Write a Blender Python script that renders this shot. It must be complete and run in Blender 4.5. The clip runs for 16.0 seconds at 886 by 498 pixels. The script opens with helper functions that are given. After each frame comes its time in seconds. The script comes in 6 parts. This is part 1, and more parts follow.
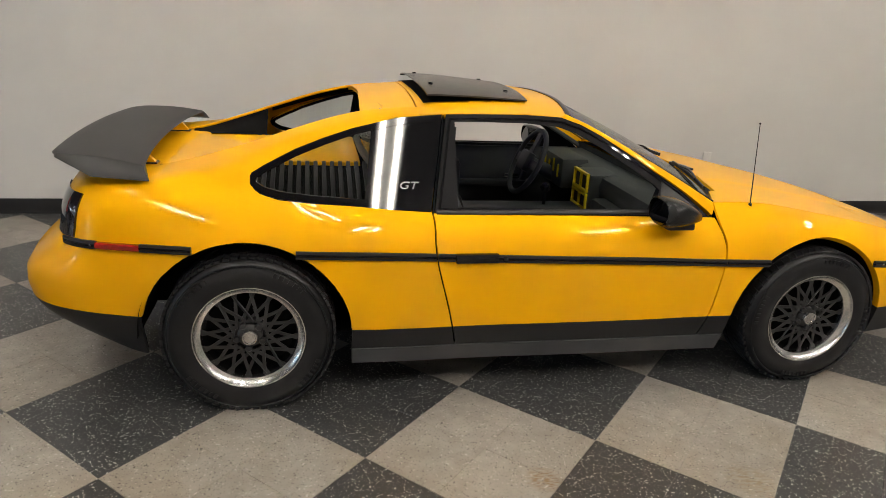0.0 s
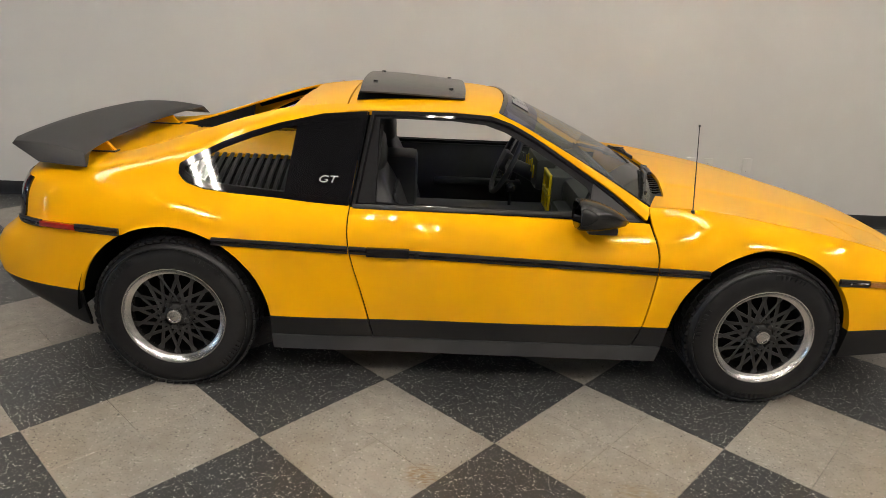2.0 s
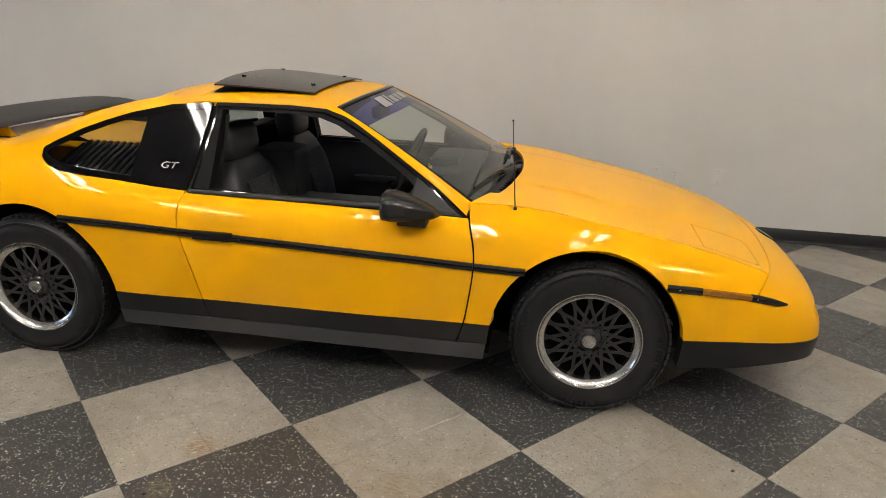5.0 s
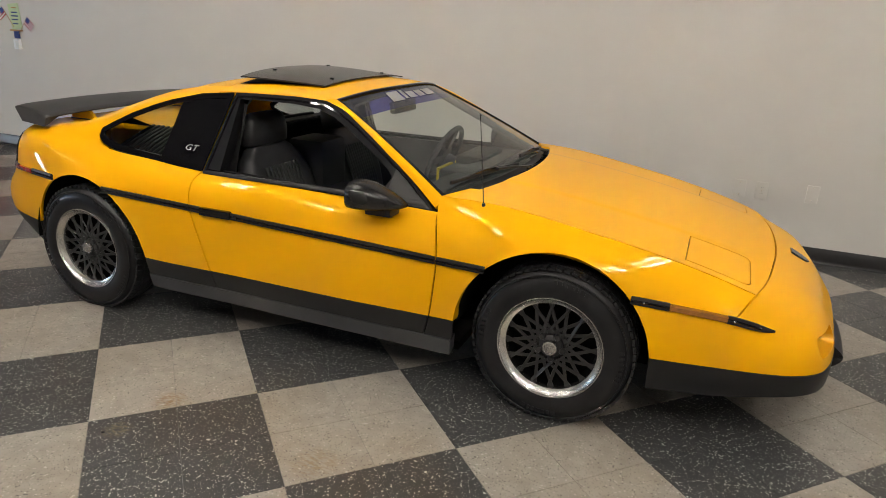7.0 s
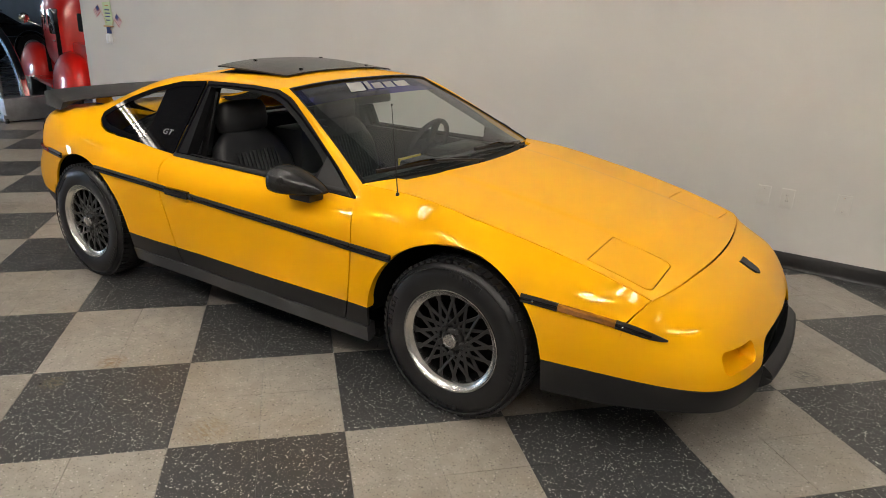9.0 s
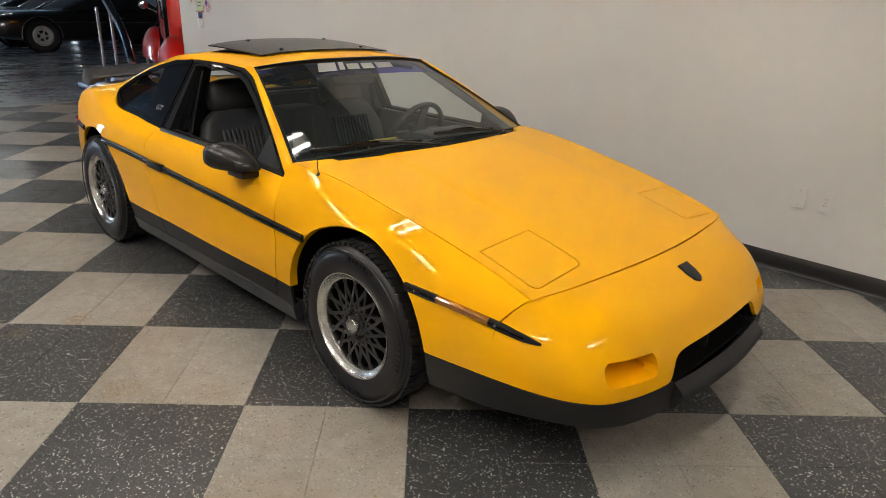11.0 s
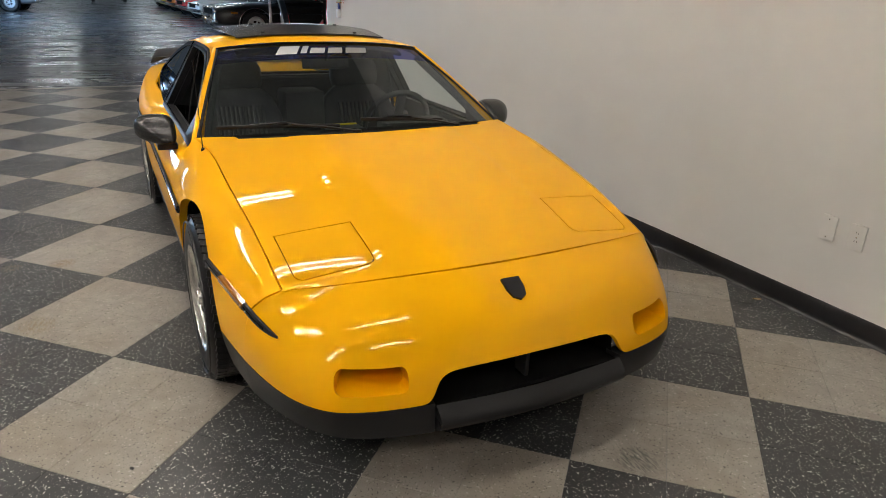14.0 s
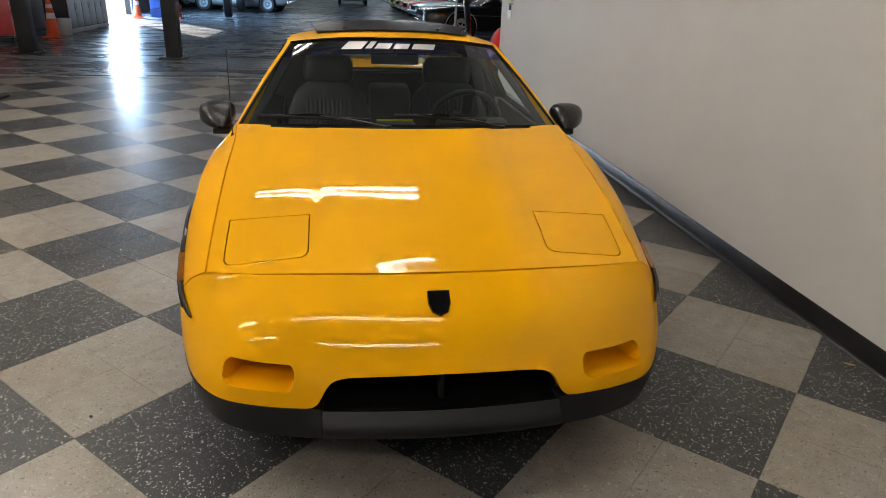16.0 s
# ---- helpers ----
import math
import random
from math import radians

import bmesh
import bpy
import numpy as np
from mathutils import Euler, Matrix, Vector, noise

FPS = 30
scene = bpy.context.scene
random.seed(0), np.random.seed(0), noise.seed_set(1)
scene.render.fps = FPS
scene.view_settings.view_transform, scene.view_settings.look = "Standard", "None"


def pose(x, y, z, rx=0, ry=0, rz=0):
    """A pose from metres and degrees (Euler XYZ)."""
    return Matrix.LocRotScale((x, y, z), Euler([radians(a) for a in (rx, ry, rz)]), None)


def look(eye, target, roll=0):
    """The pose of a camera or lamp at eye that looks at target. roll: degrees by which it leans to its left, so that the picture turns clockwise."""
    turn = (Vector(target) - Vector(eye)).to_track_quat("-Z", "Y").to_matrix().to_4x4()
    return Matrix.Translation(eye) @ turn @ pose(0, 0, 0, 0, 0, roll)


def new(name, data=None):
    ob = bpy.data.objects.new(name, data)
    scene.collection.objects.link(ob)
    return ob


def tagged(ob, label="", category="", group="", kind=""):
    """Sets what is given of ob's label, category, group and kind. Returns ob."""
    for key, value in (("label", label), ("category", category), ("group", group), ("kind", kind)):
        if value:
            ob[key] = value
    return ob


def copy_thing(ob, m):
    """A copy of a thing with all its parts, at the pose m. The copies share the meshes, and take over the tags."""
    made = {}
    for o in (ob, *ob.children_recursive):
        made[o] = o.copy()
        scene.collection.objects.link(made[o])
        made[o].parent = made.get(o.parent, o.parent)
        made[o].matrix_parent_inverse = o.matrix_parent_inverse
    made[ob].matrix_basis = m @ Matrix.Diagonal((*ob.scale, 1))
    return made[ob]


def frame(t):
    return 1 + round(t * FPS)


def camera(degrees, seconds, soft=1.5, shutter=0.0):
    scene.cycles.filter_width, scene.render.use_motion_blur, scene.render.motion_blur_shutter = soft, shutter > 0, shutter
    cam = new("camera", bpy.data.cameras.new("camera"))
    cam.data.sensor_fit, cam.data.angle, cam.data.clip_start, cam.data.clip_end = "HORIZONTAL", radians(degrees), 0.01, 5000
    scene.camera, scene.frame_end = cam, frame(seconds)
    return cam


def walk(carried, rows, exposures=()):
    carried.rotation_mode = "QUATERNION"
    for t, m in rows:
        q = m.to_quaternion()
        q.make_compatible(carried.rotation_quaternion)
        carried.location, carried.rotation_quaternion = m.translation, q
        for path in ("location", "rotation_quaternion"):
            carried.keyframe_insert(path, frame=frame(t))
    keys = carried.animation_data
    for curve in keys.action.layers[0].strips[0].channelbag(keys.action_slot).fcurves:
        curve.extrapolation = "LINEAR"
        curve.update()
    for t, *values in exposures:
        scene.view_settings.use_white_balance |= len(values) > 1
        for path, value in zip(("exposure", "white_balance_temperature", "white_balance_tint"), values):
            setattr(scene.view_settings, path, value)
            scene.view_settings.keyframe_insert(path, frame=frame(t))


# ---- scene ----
cam = camera(67.4, 16.0, soft=0.7)
PATH = [
    (0, (-0.935, -3.137, 1.465), (-0.556, -1.286, 0.808), 3.2),
    (0.5, (-0.757, -3.189, 1.471), (-0.503, -1.319, 0.808), 3.1),
    (1, (-0.564, -3.203, 1.471), (-0.397, -1.326, 0.802), 3.0),
    (1.5, (-0.383, -3.223, 1.482), (-0.295, -1.339, 0.817), 2.8),
    (2, (-0.184, -3.246, 1.49), (-0.137, -1.362, 0.821), 2.7),
    (2.5, (0.004, -3.292, 1.477), (0.023, -1.402, 0.823), 2.7),
    (3, (0.177, -3.288, 1.471), (0.175, -1.396, 0.821), 2.7),
    (3.5, (0.341, -3.268, 1.467), (0.293, -1.377, 0.819), 2.6),
    (4, (0.497, -3.258, 1.464), (0.426, -1.365, 0.821), 2.6),
    (4.2, (0.576, -3.258, 1.471), (0.485, -1.366, 0.827), 2.6),
    (6.3, (1.388, -3.189, 1.445), (0.807, -1.382, 0.815), 2.4),
    (6.5, (1.456, -3.17, 1.445), (0.826, -1.38, 0.813), 2.4),
    (7, (1.644, -3.082, 1.444), (0.936, -1.324, 0.803), 2.4),
    (7.5, (1.806, -3.0, 1.452), (1.018, -1.277, 0.81), 2.4),
    (8, (1.98, -2.927, 1.453), (1.109, -1.247, 0.807), 2.3),
    (8.5, (2.18, -2.847, 1.458), (1.208, -1.226, 0.804), 2.2),
    (9, (2.344, -2.739, 1.443), (1.334, -1.142, 0.786), 2.3),
    (9.2, (2.417, -2.689, 1.448), (1.384, -1.11, 0.786), 2.3),
    (11.3, (2.989, -2.093, 1.427), (1.662, -0.772, 0.722), 2.1),
    (11.5, (3.034, -2.028, 1.424), (1.691, -0.726, 0.716), 2.1),
    (12, (3.177, -1.845, 1.426), (1.792, -0.593, 0.709), 2.1),
    (12.5, (3.299, -1.672, 1.419), (1.834, -0.517, 0.695), 2.2),
    (13, (3.403, -1.464, 1.42), (1.869, -0.408, 0.691), 2.2),
    (13.5, (3.494, -1.275, 1.422), (1.9, -0.313, 0.689), 2.2),
    (14, (3.612, -1.072, 1.425), (1.961, -0.212, 0.695), 2.1),
    (14.5, (3.665, -0.885, 1.407), (1.955, -0.15, 0.676), 2.1),
    (15, (3.695, -0.677, 1.417), (1.93, -0.099, 0.675), 2.0),
    (15.5, (3.72, -0.463, 1.413), (1.914, -0.026, 0.671), 2.0),
    (16, (3.74, -0.247, 1.412), (1.902, 0.027, 0.672), 1.9),
]
walk(cam, [(t, look(eye, target, roll)) for t, eye, target, roll in PATH], exposures=[(0, 2.62), (4, 2.56), (9, 2.54), (12.5, 2.51), (14.5, 2.44), (16, 2.26)])

# ---- world and large lights ----
world = bpy.data.worlds.new("world")
scene.world = world
world.use_nodes = True
wn = world.node_tree.nodes
sky = wn.new("ShaderNodeTexSky")
sky.sky_type, sky.sun_disc = "NISHITA", False
sky.sun_elevation, sky.sun_rotation = radians(19.3), radians(237)
world.node_tree.links.new(sky.outputs[0], wn["Background"].inputs[0])
wn["Background"].inputs[1].default_value = 0.12


def sun_lamp(turn, strength):
    lamp = bpy.data.lights.new("sun", "SUN")
    lamp.energy, lamp.angle, lamp.color = strength, radians(0.5), (1.0, 0.95, 0.88)
    ob = new("sun", lamp)
    ob.matrix_world = turn
    return ob


# ---- materials ----
def material(name, base, rough=0.5, metal=0.0, coat=0.0, spec=0.5, spots=0.0, spot_scale=8.0, bump=0.0, bump_scale=60.0, ior=1.45, grain=0.0, grain_scale=90.0):
    """A principled surface with broad stains (spots), fine grain and relief."""
    m = bpy.data.materials.new(name)
    m.use_nodes = True
    nt = m.node_tree
    b = nt.nodes["Principled BSDF"]
    b.inputs["Base Color"].default_value = (*base, 1)
    b.inputs["Roughness"].default_value = rough
    b.inputs["Metallic"].default_value = metal
    b.inputs["IOR"].default_value = ior
    b.inputs["Specular IOR Level"].default_value = spec
    b.inputs["Coat Weight"].default_value = coat
    b.inputs["Coat Roughness"].default_value = 0.03
    co = nt.nodes.new("ShaderNodeTexCoord")
    socket = None
    for amount, scale in ((spots, spot_scale), (grain, grain_scale)):
        if not amount:
            continue
        n = nt.nodes.new("ShaderNodeTexNoise")
        n.inputs["Scale"].default_value, n.inputs["Detail"].default_value = scale, 4.0
        nt.links.new(co.outputs["Object"], n.inputs["Vector"])
        ramp = nt.nodes.new("ShaderNodeMapRange")
        ramp.inputs["From Min"].default_value, ramp.inputs["From Max"].default_value = 0.3, 0.7
        ramp.inputs["To Min"].default_value, ramp.inputs["To Max"].default_value = 1 - amount, 1 + amount
        nt.links.new(n.outputs["Fac"], ramp.inputs["Value"])
        mul = nt.nodes.new("ShaderNodeMix")
        mul.data_type, mul.blend_type = "RGBA", "MULTIPLY"
        mul.inputs["Factor"].default_value = 1.0
        if socket:
            nt.links.new(socket, mul.inputs["A"])
        else:
            mul.inputs["A"].default_value = (*base, 1)
        nt.links.new(ramp.outputs[0], mul.inputs["B"])
        socket = mul.outputs["Result"]
    if socket:
        nt.links.new(socket, b.inputs["Base Color"])
    if bump:
        n = nt.nodes.new("ShaderNodeTexNoise")
        n.inputs["Scale"].default_value, n.inputs["Detail"].default_value = bump_scale, 3.0
        nt.links.new(co.outputs["Object"], n.inputs["Vector"])
        bp = nt.nodes.new("ShaderNodeBump")
        bp.inputs["Strength"].default_value, bp.inputs["Distance"].default_value = bump, 0.002
        nt.links.new(n.outputs["Fac"], bp.inputs["Height"])
        nt.links.new(bp.outputs[0], b.inputs["Normal"])
    return m


def glass(name, tint, gloss_rough=0.0, haze=0.0):
    """A thin pane: clear or tinted, with a mirror gloss that grows at grazing angles."""
    m = bpy.data.materials.new(name)
    m.use_nodes = True
    nt = m.node_tree
    nt.nodes.remove(nt.nodes["Principled BSDF"])
    tr, gl, mix, lw, power, ramp = (nt.nodes.new("ShaderNode" + k) for k in ("BsdfTransparent", "BsdfGlossy", "MixShader", "LayerWeight", "Math", "MapRange"))
    tr.inputs["Color"].default_value = (*tint, 1)
    gl.inputs["Roughness"].default_value = gloss_rough
    lw.inputs["Blend"].default_value = 0.5
    power.operation = "POWER"
    power.inputs[1].default_value = 5.0
    ramp.inputs["To Min"].default_value, ramp.inputs["To Max"].default_value = 0.075, 1.0
    nt.links.new(lw.outputs["Facing"], power.inputs[0])
    nt.links.new(power.outputs[0], ramp.inputs["Value"])
    nt.links.new(ramp.outputs[0], mix.inputs[0])
    nt.links.new(tr.outputs[0], mix.inputs[1])
    nt.links.new(gl.outputs[0], mix.inputs[2])
    # pale diffuse layer mixed in, standing for the grey reflection over the windshield
    film, veil = nt.nodes.new("ShaderNodeMixShader"), nt.nodes.new("ShaderNodeBsdfDiffuse")
    veil.inputs["Color"].default_value = (0.48, 0.55, 0.56, 1)
    film.inputs[0].default_value = haze
    nt.links.new(mix.outputs[0], film.inputs[1])
    nt.links.new(veil.outputs[0], film.inputs[2])
    nt.links.new(film.outputs[0], nt.nodes["Material Output"].inputs[0])
    return m


def streaky(name, base, smooth_, worn):
    """A polished floor, mopped in long strokes: the gloss and the tone run in streaks."""
    m = material(name, base, smooth_, spots=0.3, spot_scale=1.1, grain=0.25, grain_scale=14)
    nt = m.node_tree
    geo, mp, n, r = (nt.nodes.new("ShaderNode" + k) for k in ("NewGeometry", "Mapping", "TexNoise", "MapRange"))
    mp.inputs["Scale"].default_value = (1.5, 0.40, 1.0)
    n.inputs["Scale"].default_value, n.inputs["Detail"].default_value, n.inputs["Distortion"].default_value = 1.3, 4.0, 1.4
    r.inputs["From Min"].default_value, r.inputs["From Max"].default_value = 0.36, 0.66
    r.inputs["To Min"].default_value, r.inputs["To Max"].default_value = smooth_, worn
    nt.links.new(geo.outputs["Position"], mp.inputs["Vector"])
    nt.links.new(mp.outputs[0], n.inputs["Vector"])
    nt.links.new(n.outputs["Fac"], r.inputs["Value"])
    nt.links.new(r.outputs[0], nt.nodes["Principled BSDF"].inputs["Roughness"])
    return m


def glow(name, colour, strength):
    m = bpy.data.materials.new(name)
    m.use_nodes = True
    b = m.node_tree.nodes["Principled BSDF"]
    b.inputs["Base Color"].default_value = (*colour, 1)
    b.inputs["Emission Color"].default_value = (*colour, 1)
    b.inputs["Emission Strength"].default_value = strength
    return m


PAINT = material("yellow_paint", (0.87, 0.415, 0.001), 0.5, 0.0, 0.48, 0.05, spots=0.012, spot_scale=2.0)
TRIM = material("satin_black_trim", (0.014, 0.014, 0.015), 0.42, spec=0.4, bump=0.08, bump_scale=500, spots=0.15, spot_scale=6)
GLOSS = material("gloss_black", (0.006, 0.006, 0.007), 0.03, spots=0.1)
FRAME = material("black_window_rubber", (0.008, 0.008, 0.009), 0.55, spec=0.12, bump=0.05, bump_scale=400, spots=0.15)
SILL = material("grey_sill", (0.052, 0.053, 0.057), 0.30, bump=0.1, bump_scale=300, spots=0.2, spot_scale=5)
SPOIL = material("satin_black_spoiler", (0.022, 0.0215, 0.0215), 0.46, bump=0.06, bump_scale=500, spots=0.12, spot_scale=5)
DARK = material("black_void", (0.005, 0.005, 0.005), 0.85, spec=0.08, spots=0.2)
MIRRORB = material("semi_gloss_black", (0.012, 0.012, 0.012), 0.26, spots=0.1, bump=0.04, bump_scale=500)
RUBBER = material("tyre_rubber", (0.014, 0.0142, 0.0155), 0.36, spec=0.4, spots=0.25, spot_scale=14, bump=0.1, bump_scale=200)
ALLOY = material("machined_alloy", (0.62, 0.61, 0.59), 0.27, 1.0, spots=0.12, spot_scale=20)
SUNROOF = material("dark_sunroof_glass", (0.030, 0.029, 0.028), 0.24, spots=0.06, spot_scale=4)
LACE = material("black_wheel_paint", (0.022, 0.022, 0.022), 0.42, coat=0.0, spots=0.2)
CLOTH = material("charcoal_leather", (0.040, 0.041, 0.043), 0.45, spots=0.2, spot_scale=10, bump=0.25, bump_scale=120)
VINYL = material("dark_grey_vinyl", (0.034, 0.036, 0.037), 0.5, spots=0.15, bump=0.2, bump_scale=250)
CARPET = material("black_carpet", (0.022, 0.022, 0.023), 0.9, spots=0.3, bump=0.6, bump_scale=300)
YACC = material("yellow_accent", (0.75, 0.55, 0.01), 0.35, coat=0.4, spots=0.05)
CHROME = material("chrome", (0.8, 0.8, 0.8), 0.12, 1.0, spots=0.05)
REDLENS = material("red_lens", (0.35, 0.012, 0.008), 0.12, coat=0.8, spots=0.2, spot_scale=60)
AMBER = material("amber_lens", (0.28, 0.11, 0.015), 0.15, coat=0.8, spots=0.2, spot_scale=60)
SMOKE = material("smoked_lens", (0.012, 0.008, 0.008), 0.06, coat=1.0, spots=0.1)
LETTER = material("silver_letter", (0.42, 0.42, 0.43), 0.4, 0.3, spots=0.05)
BANNER = material("silver_banner_film", (0.50, 0.50, 0.52), 0.45, 0.85, spots=0.06)
SCREEN = glass("clear_glass", (0.62, 0.69, 0.66), haze=0.022)
TINTED = glass("smoked_glass", (0.84, 0.87, 0.86))
BAND = glass("blue_shade_band", (0.05, 0.06, 0.36), haze=0.022)
MIRROR = material("mirror_glass", (0.14, 0.14, 0.15), 0.02, 1.0, spots=0.01)
WALL = material("warm_white_wall_paint", (0.60, 0.585, 0.56), 0.6, spots=0.025, spot_scale=1.3, bump=0.12, bump_scale=90)
BASE = material("black_vinyl_baseboard", (0.012, 0.012, 0.013), 0.35, spots=0.25, spot_scale=4)
CEIL = material("dark_ceiling_paint", (0.07, 0.07, 0.072), 0.8, spots=0.15, spot_scale=1.5)
GREYWALL = material("grey_workshop_wall", (0.22, 0.225, 0.23), 0.7, spots=0.1, spot_scale=1.2)
APRON = material("pale_concrete_apron", (0.5, 0.49, 0.47), 0.8, spots=0.12, spot_scale=0.8, grain=0.1, grain_scale=20)
CONCRETE = streaky("polished_grey_concrete", (0.165, 0.17, 0.18), 0.16, 0.40)
PLASTIC = material("ivory_plastic", (0.60, 0.585, 0.555), 0.4, spots=0.03)


# ---- mesh helpers ----
def link_mesh(name, verts, faces, mat, parent=None, label="", smooth=40.0):
    me = bpy.data.meshes.new(name)
    me.from_pydata([tuple(map(float, v)) for v in verts], [], faces)
    me.materials.append(mat)
    if smooth:
        me.shade_smooth()
        me.set_sharp_from_angle(angle=radians(smooth))
    me.update()
    ob = new(name, me)
    if parent:
        ob.parent = parent
    if label:
        ob["label"] = label
    return ob


def part(name, bm, mat, parent=None, label="", smooth=40.0):
    bmesh.ops.recalc_face_normals(bm, faces=bm.faces)
    me = bpy.data.meshes.new(name)
    bm.to_mesh(me)
    bm.free()
    me.materials.append(mat)
    if smooth:
        me.shade_smooth()
        me.set_sharp_from_angle(angle=radians(smooth))
    ob = new(name, me)
    if parent:
        ob.parent = parent
    if label:
        ob["label"] = label
    return ob


def empty(name, m=None, parent=None):
    ob = new(name)
    ob.empty_display_size = 0.1
    if m is not None:
        ob.matrix_world = m
    if parent:
        ob.parent = parent
    return ob


def add_box(bm, cx, cy, cz, sx, sy, sz, bevel=0.0, m=None):
    r = bmesh.ops.create_cube(bm, size=1.0, matrix=Matrix.Diagonal((sx, sy, sz, 1)))
    if bevel:
        edges = {e for v in r["verts"] for e in v.link_edges}
        out = bmesh.ops.bevel(bm, geom=list(edges), offset=bevel, segments=2, profile=0.6, affect="EDGES")
        vs = list({v for f in out["faces"] for v in f.verts} | {v for v in r["verts"] if v.is_valid})
    else:
        vs = r["verts"]
    t = Matrix.Translation((cx, cy, cz)) @ (m or Matrix())
    bmesh.ops.transform(bm, matrix=t, verts=vs)
    return vs


def box_part(name, c, s, mat, parent=None, label="", bevel=0.0, m=None):
    bm = bmesh.new()
    add_box(bm, *c, *s, bevel=bevel, m=m)
    return part(name, bm, mat, parent, label)


def add_rod(bm, a, b, r0, r1=None, seg=10):
    a, b = Vector(a), Vector(b)
    d = b - a
    q = d.to_track_quat("Z", "Y").to_matrix().to_4x4()
    bmesh.ops.create_cone(bm, cap_ends=True, segments=seg, radius1=r0, radius2=r0 if r1 is None else r1, depth=d.length,
                          matrix=Matrix.Translation((a + b) / 2) @ q)


def lathe(bm, profile, seg=48, axis="Y", m=None):
    """Turn a profile of (radius, along) pairs about the axis Y (along = y)."""
    rings = []
    for r, a in profile:
        ring = []
        for i in range(seg):
            w = 2 * math.pi * i / seg
            v = Vector((r * math.cos(w), a, r * math.sin(w))) if axis == "Y" else Vector((r * math.cos(w), r * math.sin(w), a))
            ring.append(bm.verts.new(m @ v if m else v))
        rings.append(ring)
    for p, q in zip(rings, rings[1:]):
        for i in range(seg):
            bm.faces.new((p[i], p[(i + 1) % seg], q[(i + 1) % seg], q[i]))
    return rings


def pchip(xk, yk, xq):
    """Monotone cubic through (xk, yk[n, ...]) at xq."""
    xk, yk, xq = np.asarray(xk, float), np.asarray(yk, float), np.asarray(xq, float)
    shape = yk.shape[1:]
    y = yk.reshape(len(xk), -1)
    h = np.diff(xk)[:, None]
    d = np.diff(y, axis=0) / h
    s = np.zeros_like(y)
    if len(xk) > 2:
        w1, w2 = 2 * h[1:] + h[:-1], h[1:] + 2 * h[:-1]
        same = d[:-1] * d[1:] > 0
        with np.errstate(divide="ignore", invalid="ignore"):
            inner = (w1 + w2) / (w1 / d[:-1] + w2 / d[1:])
        s[1:-1] = np.where(same, inner, 0)
    s[0], s[-1] = d[0], d[-1]
    i = np.clip(np.searchsorted(xk, xq, side="right") - 1, 0, len(xk) - 2)
    t = ((xq - xk[i]) / h[i, 0])[:, None]
    hh = h[i]
    out = ((1 + 2 * t) * (1 - t) ** 2 * y[i] + t * (1 - t) ** 2 * hh * s[i] + t * t * (3 - 2 * t) * y[i + 1] + t * t * (t - 1) * hh * s[i + 1])
    return out.reshape(len(xq), *shape)


def smooth_curve(points, n):
    """n points along a smooth curve through the given ones, by chord length."""
    p = np.asarray(points, float)
    c = np.r_[0, np.cumsum(np.linalg.norm(np.diff(p, axis=0), axis=1))]
    return catmull(c, p, np.linspace(0, c[-1], n))


def catmull(xk, yk, xq):
    xk, yk, xq = np.asarray(xk, float), np.asarray(yk, float), np.asarray(xq, float)
    s = np.gradient(yk, xk, axis=0) if len(xk) > 2 else np.repeat(np.diff(yk, axis=0) / np.diff(xk)[:, None], 2, axis=0)
    i = np.clip(np.searchsorted(xk, xq, side="right") - 1, 0, len(xk) - 2)
    h = (xk[i + 1] - xk[i])[:, None]
    t = (xq - xk[i])[:, None] / h
    return (1 + 2 * t) * (1 - t) ** 2 * yk[i] + t * (1 - t) ** 2 * h * s[i] + t * t * (3 - 2 * t) * yk[i + 1] + t * t * (t - 1) * h * s[i + 1]


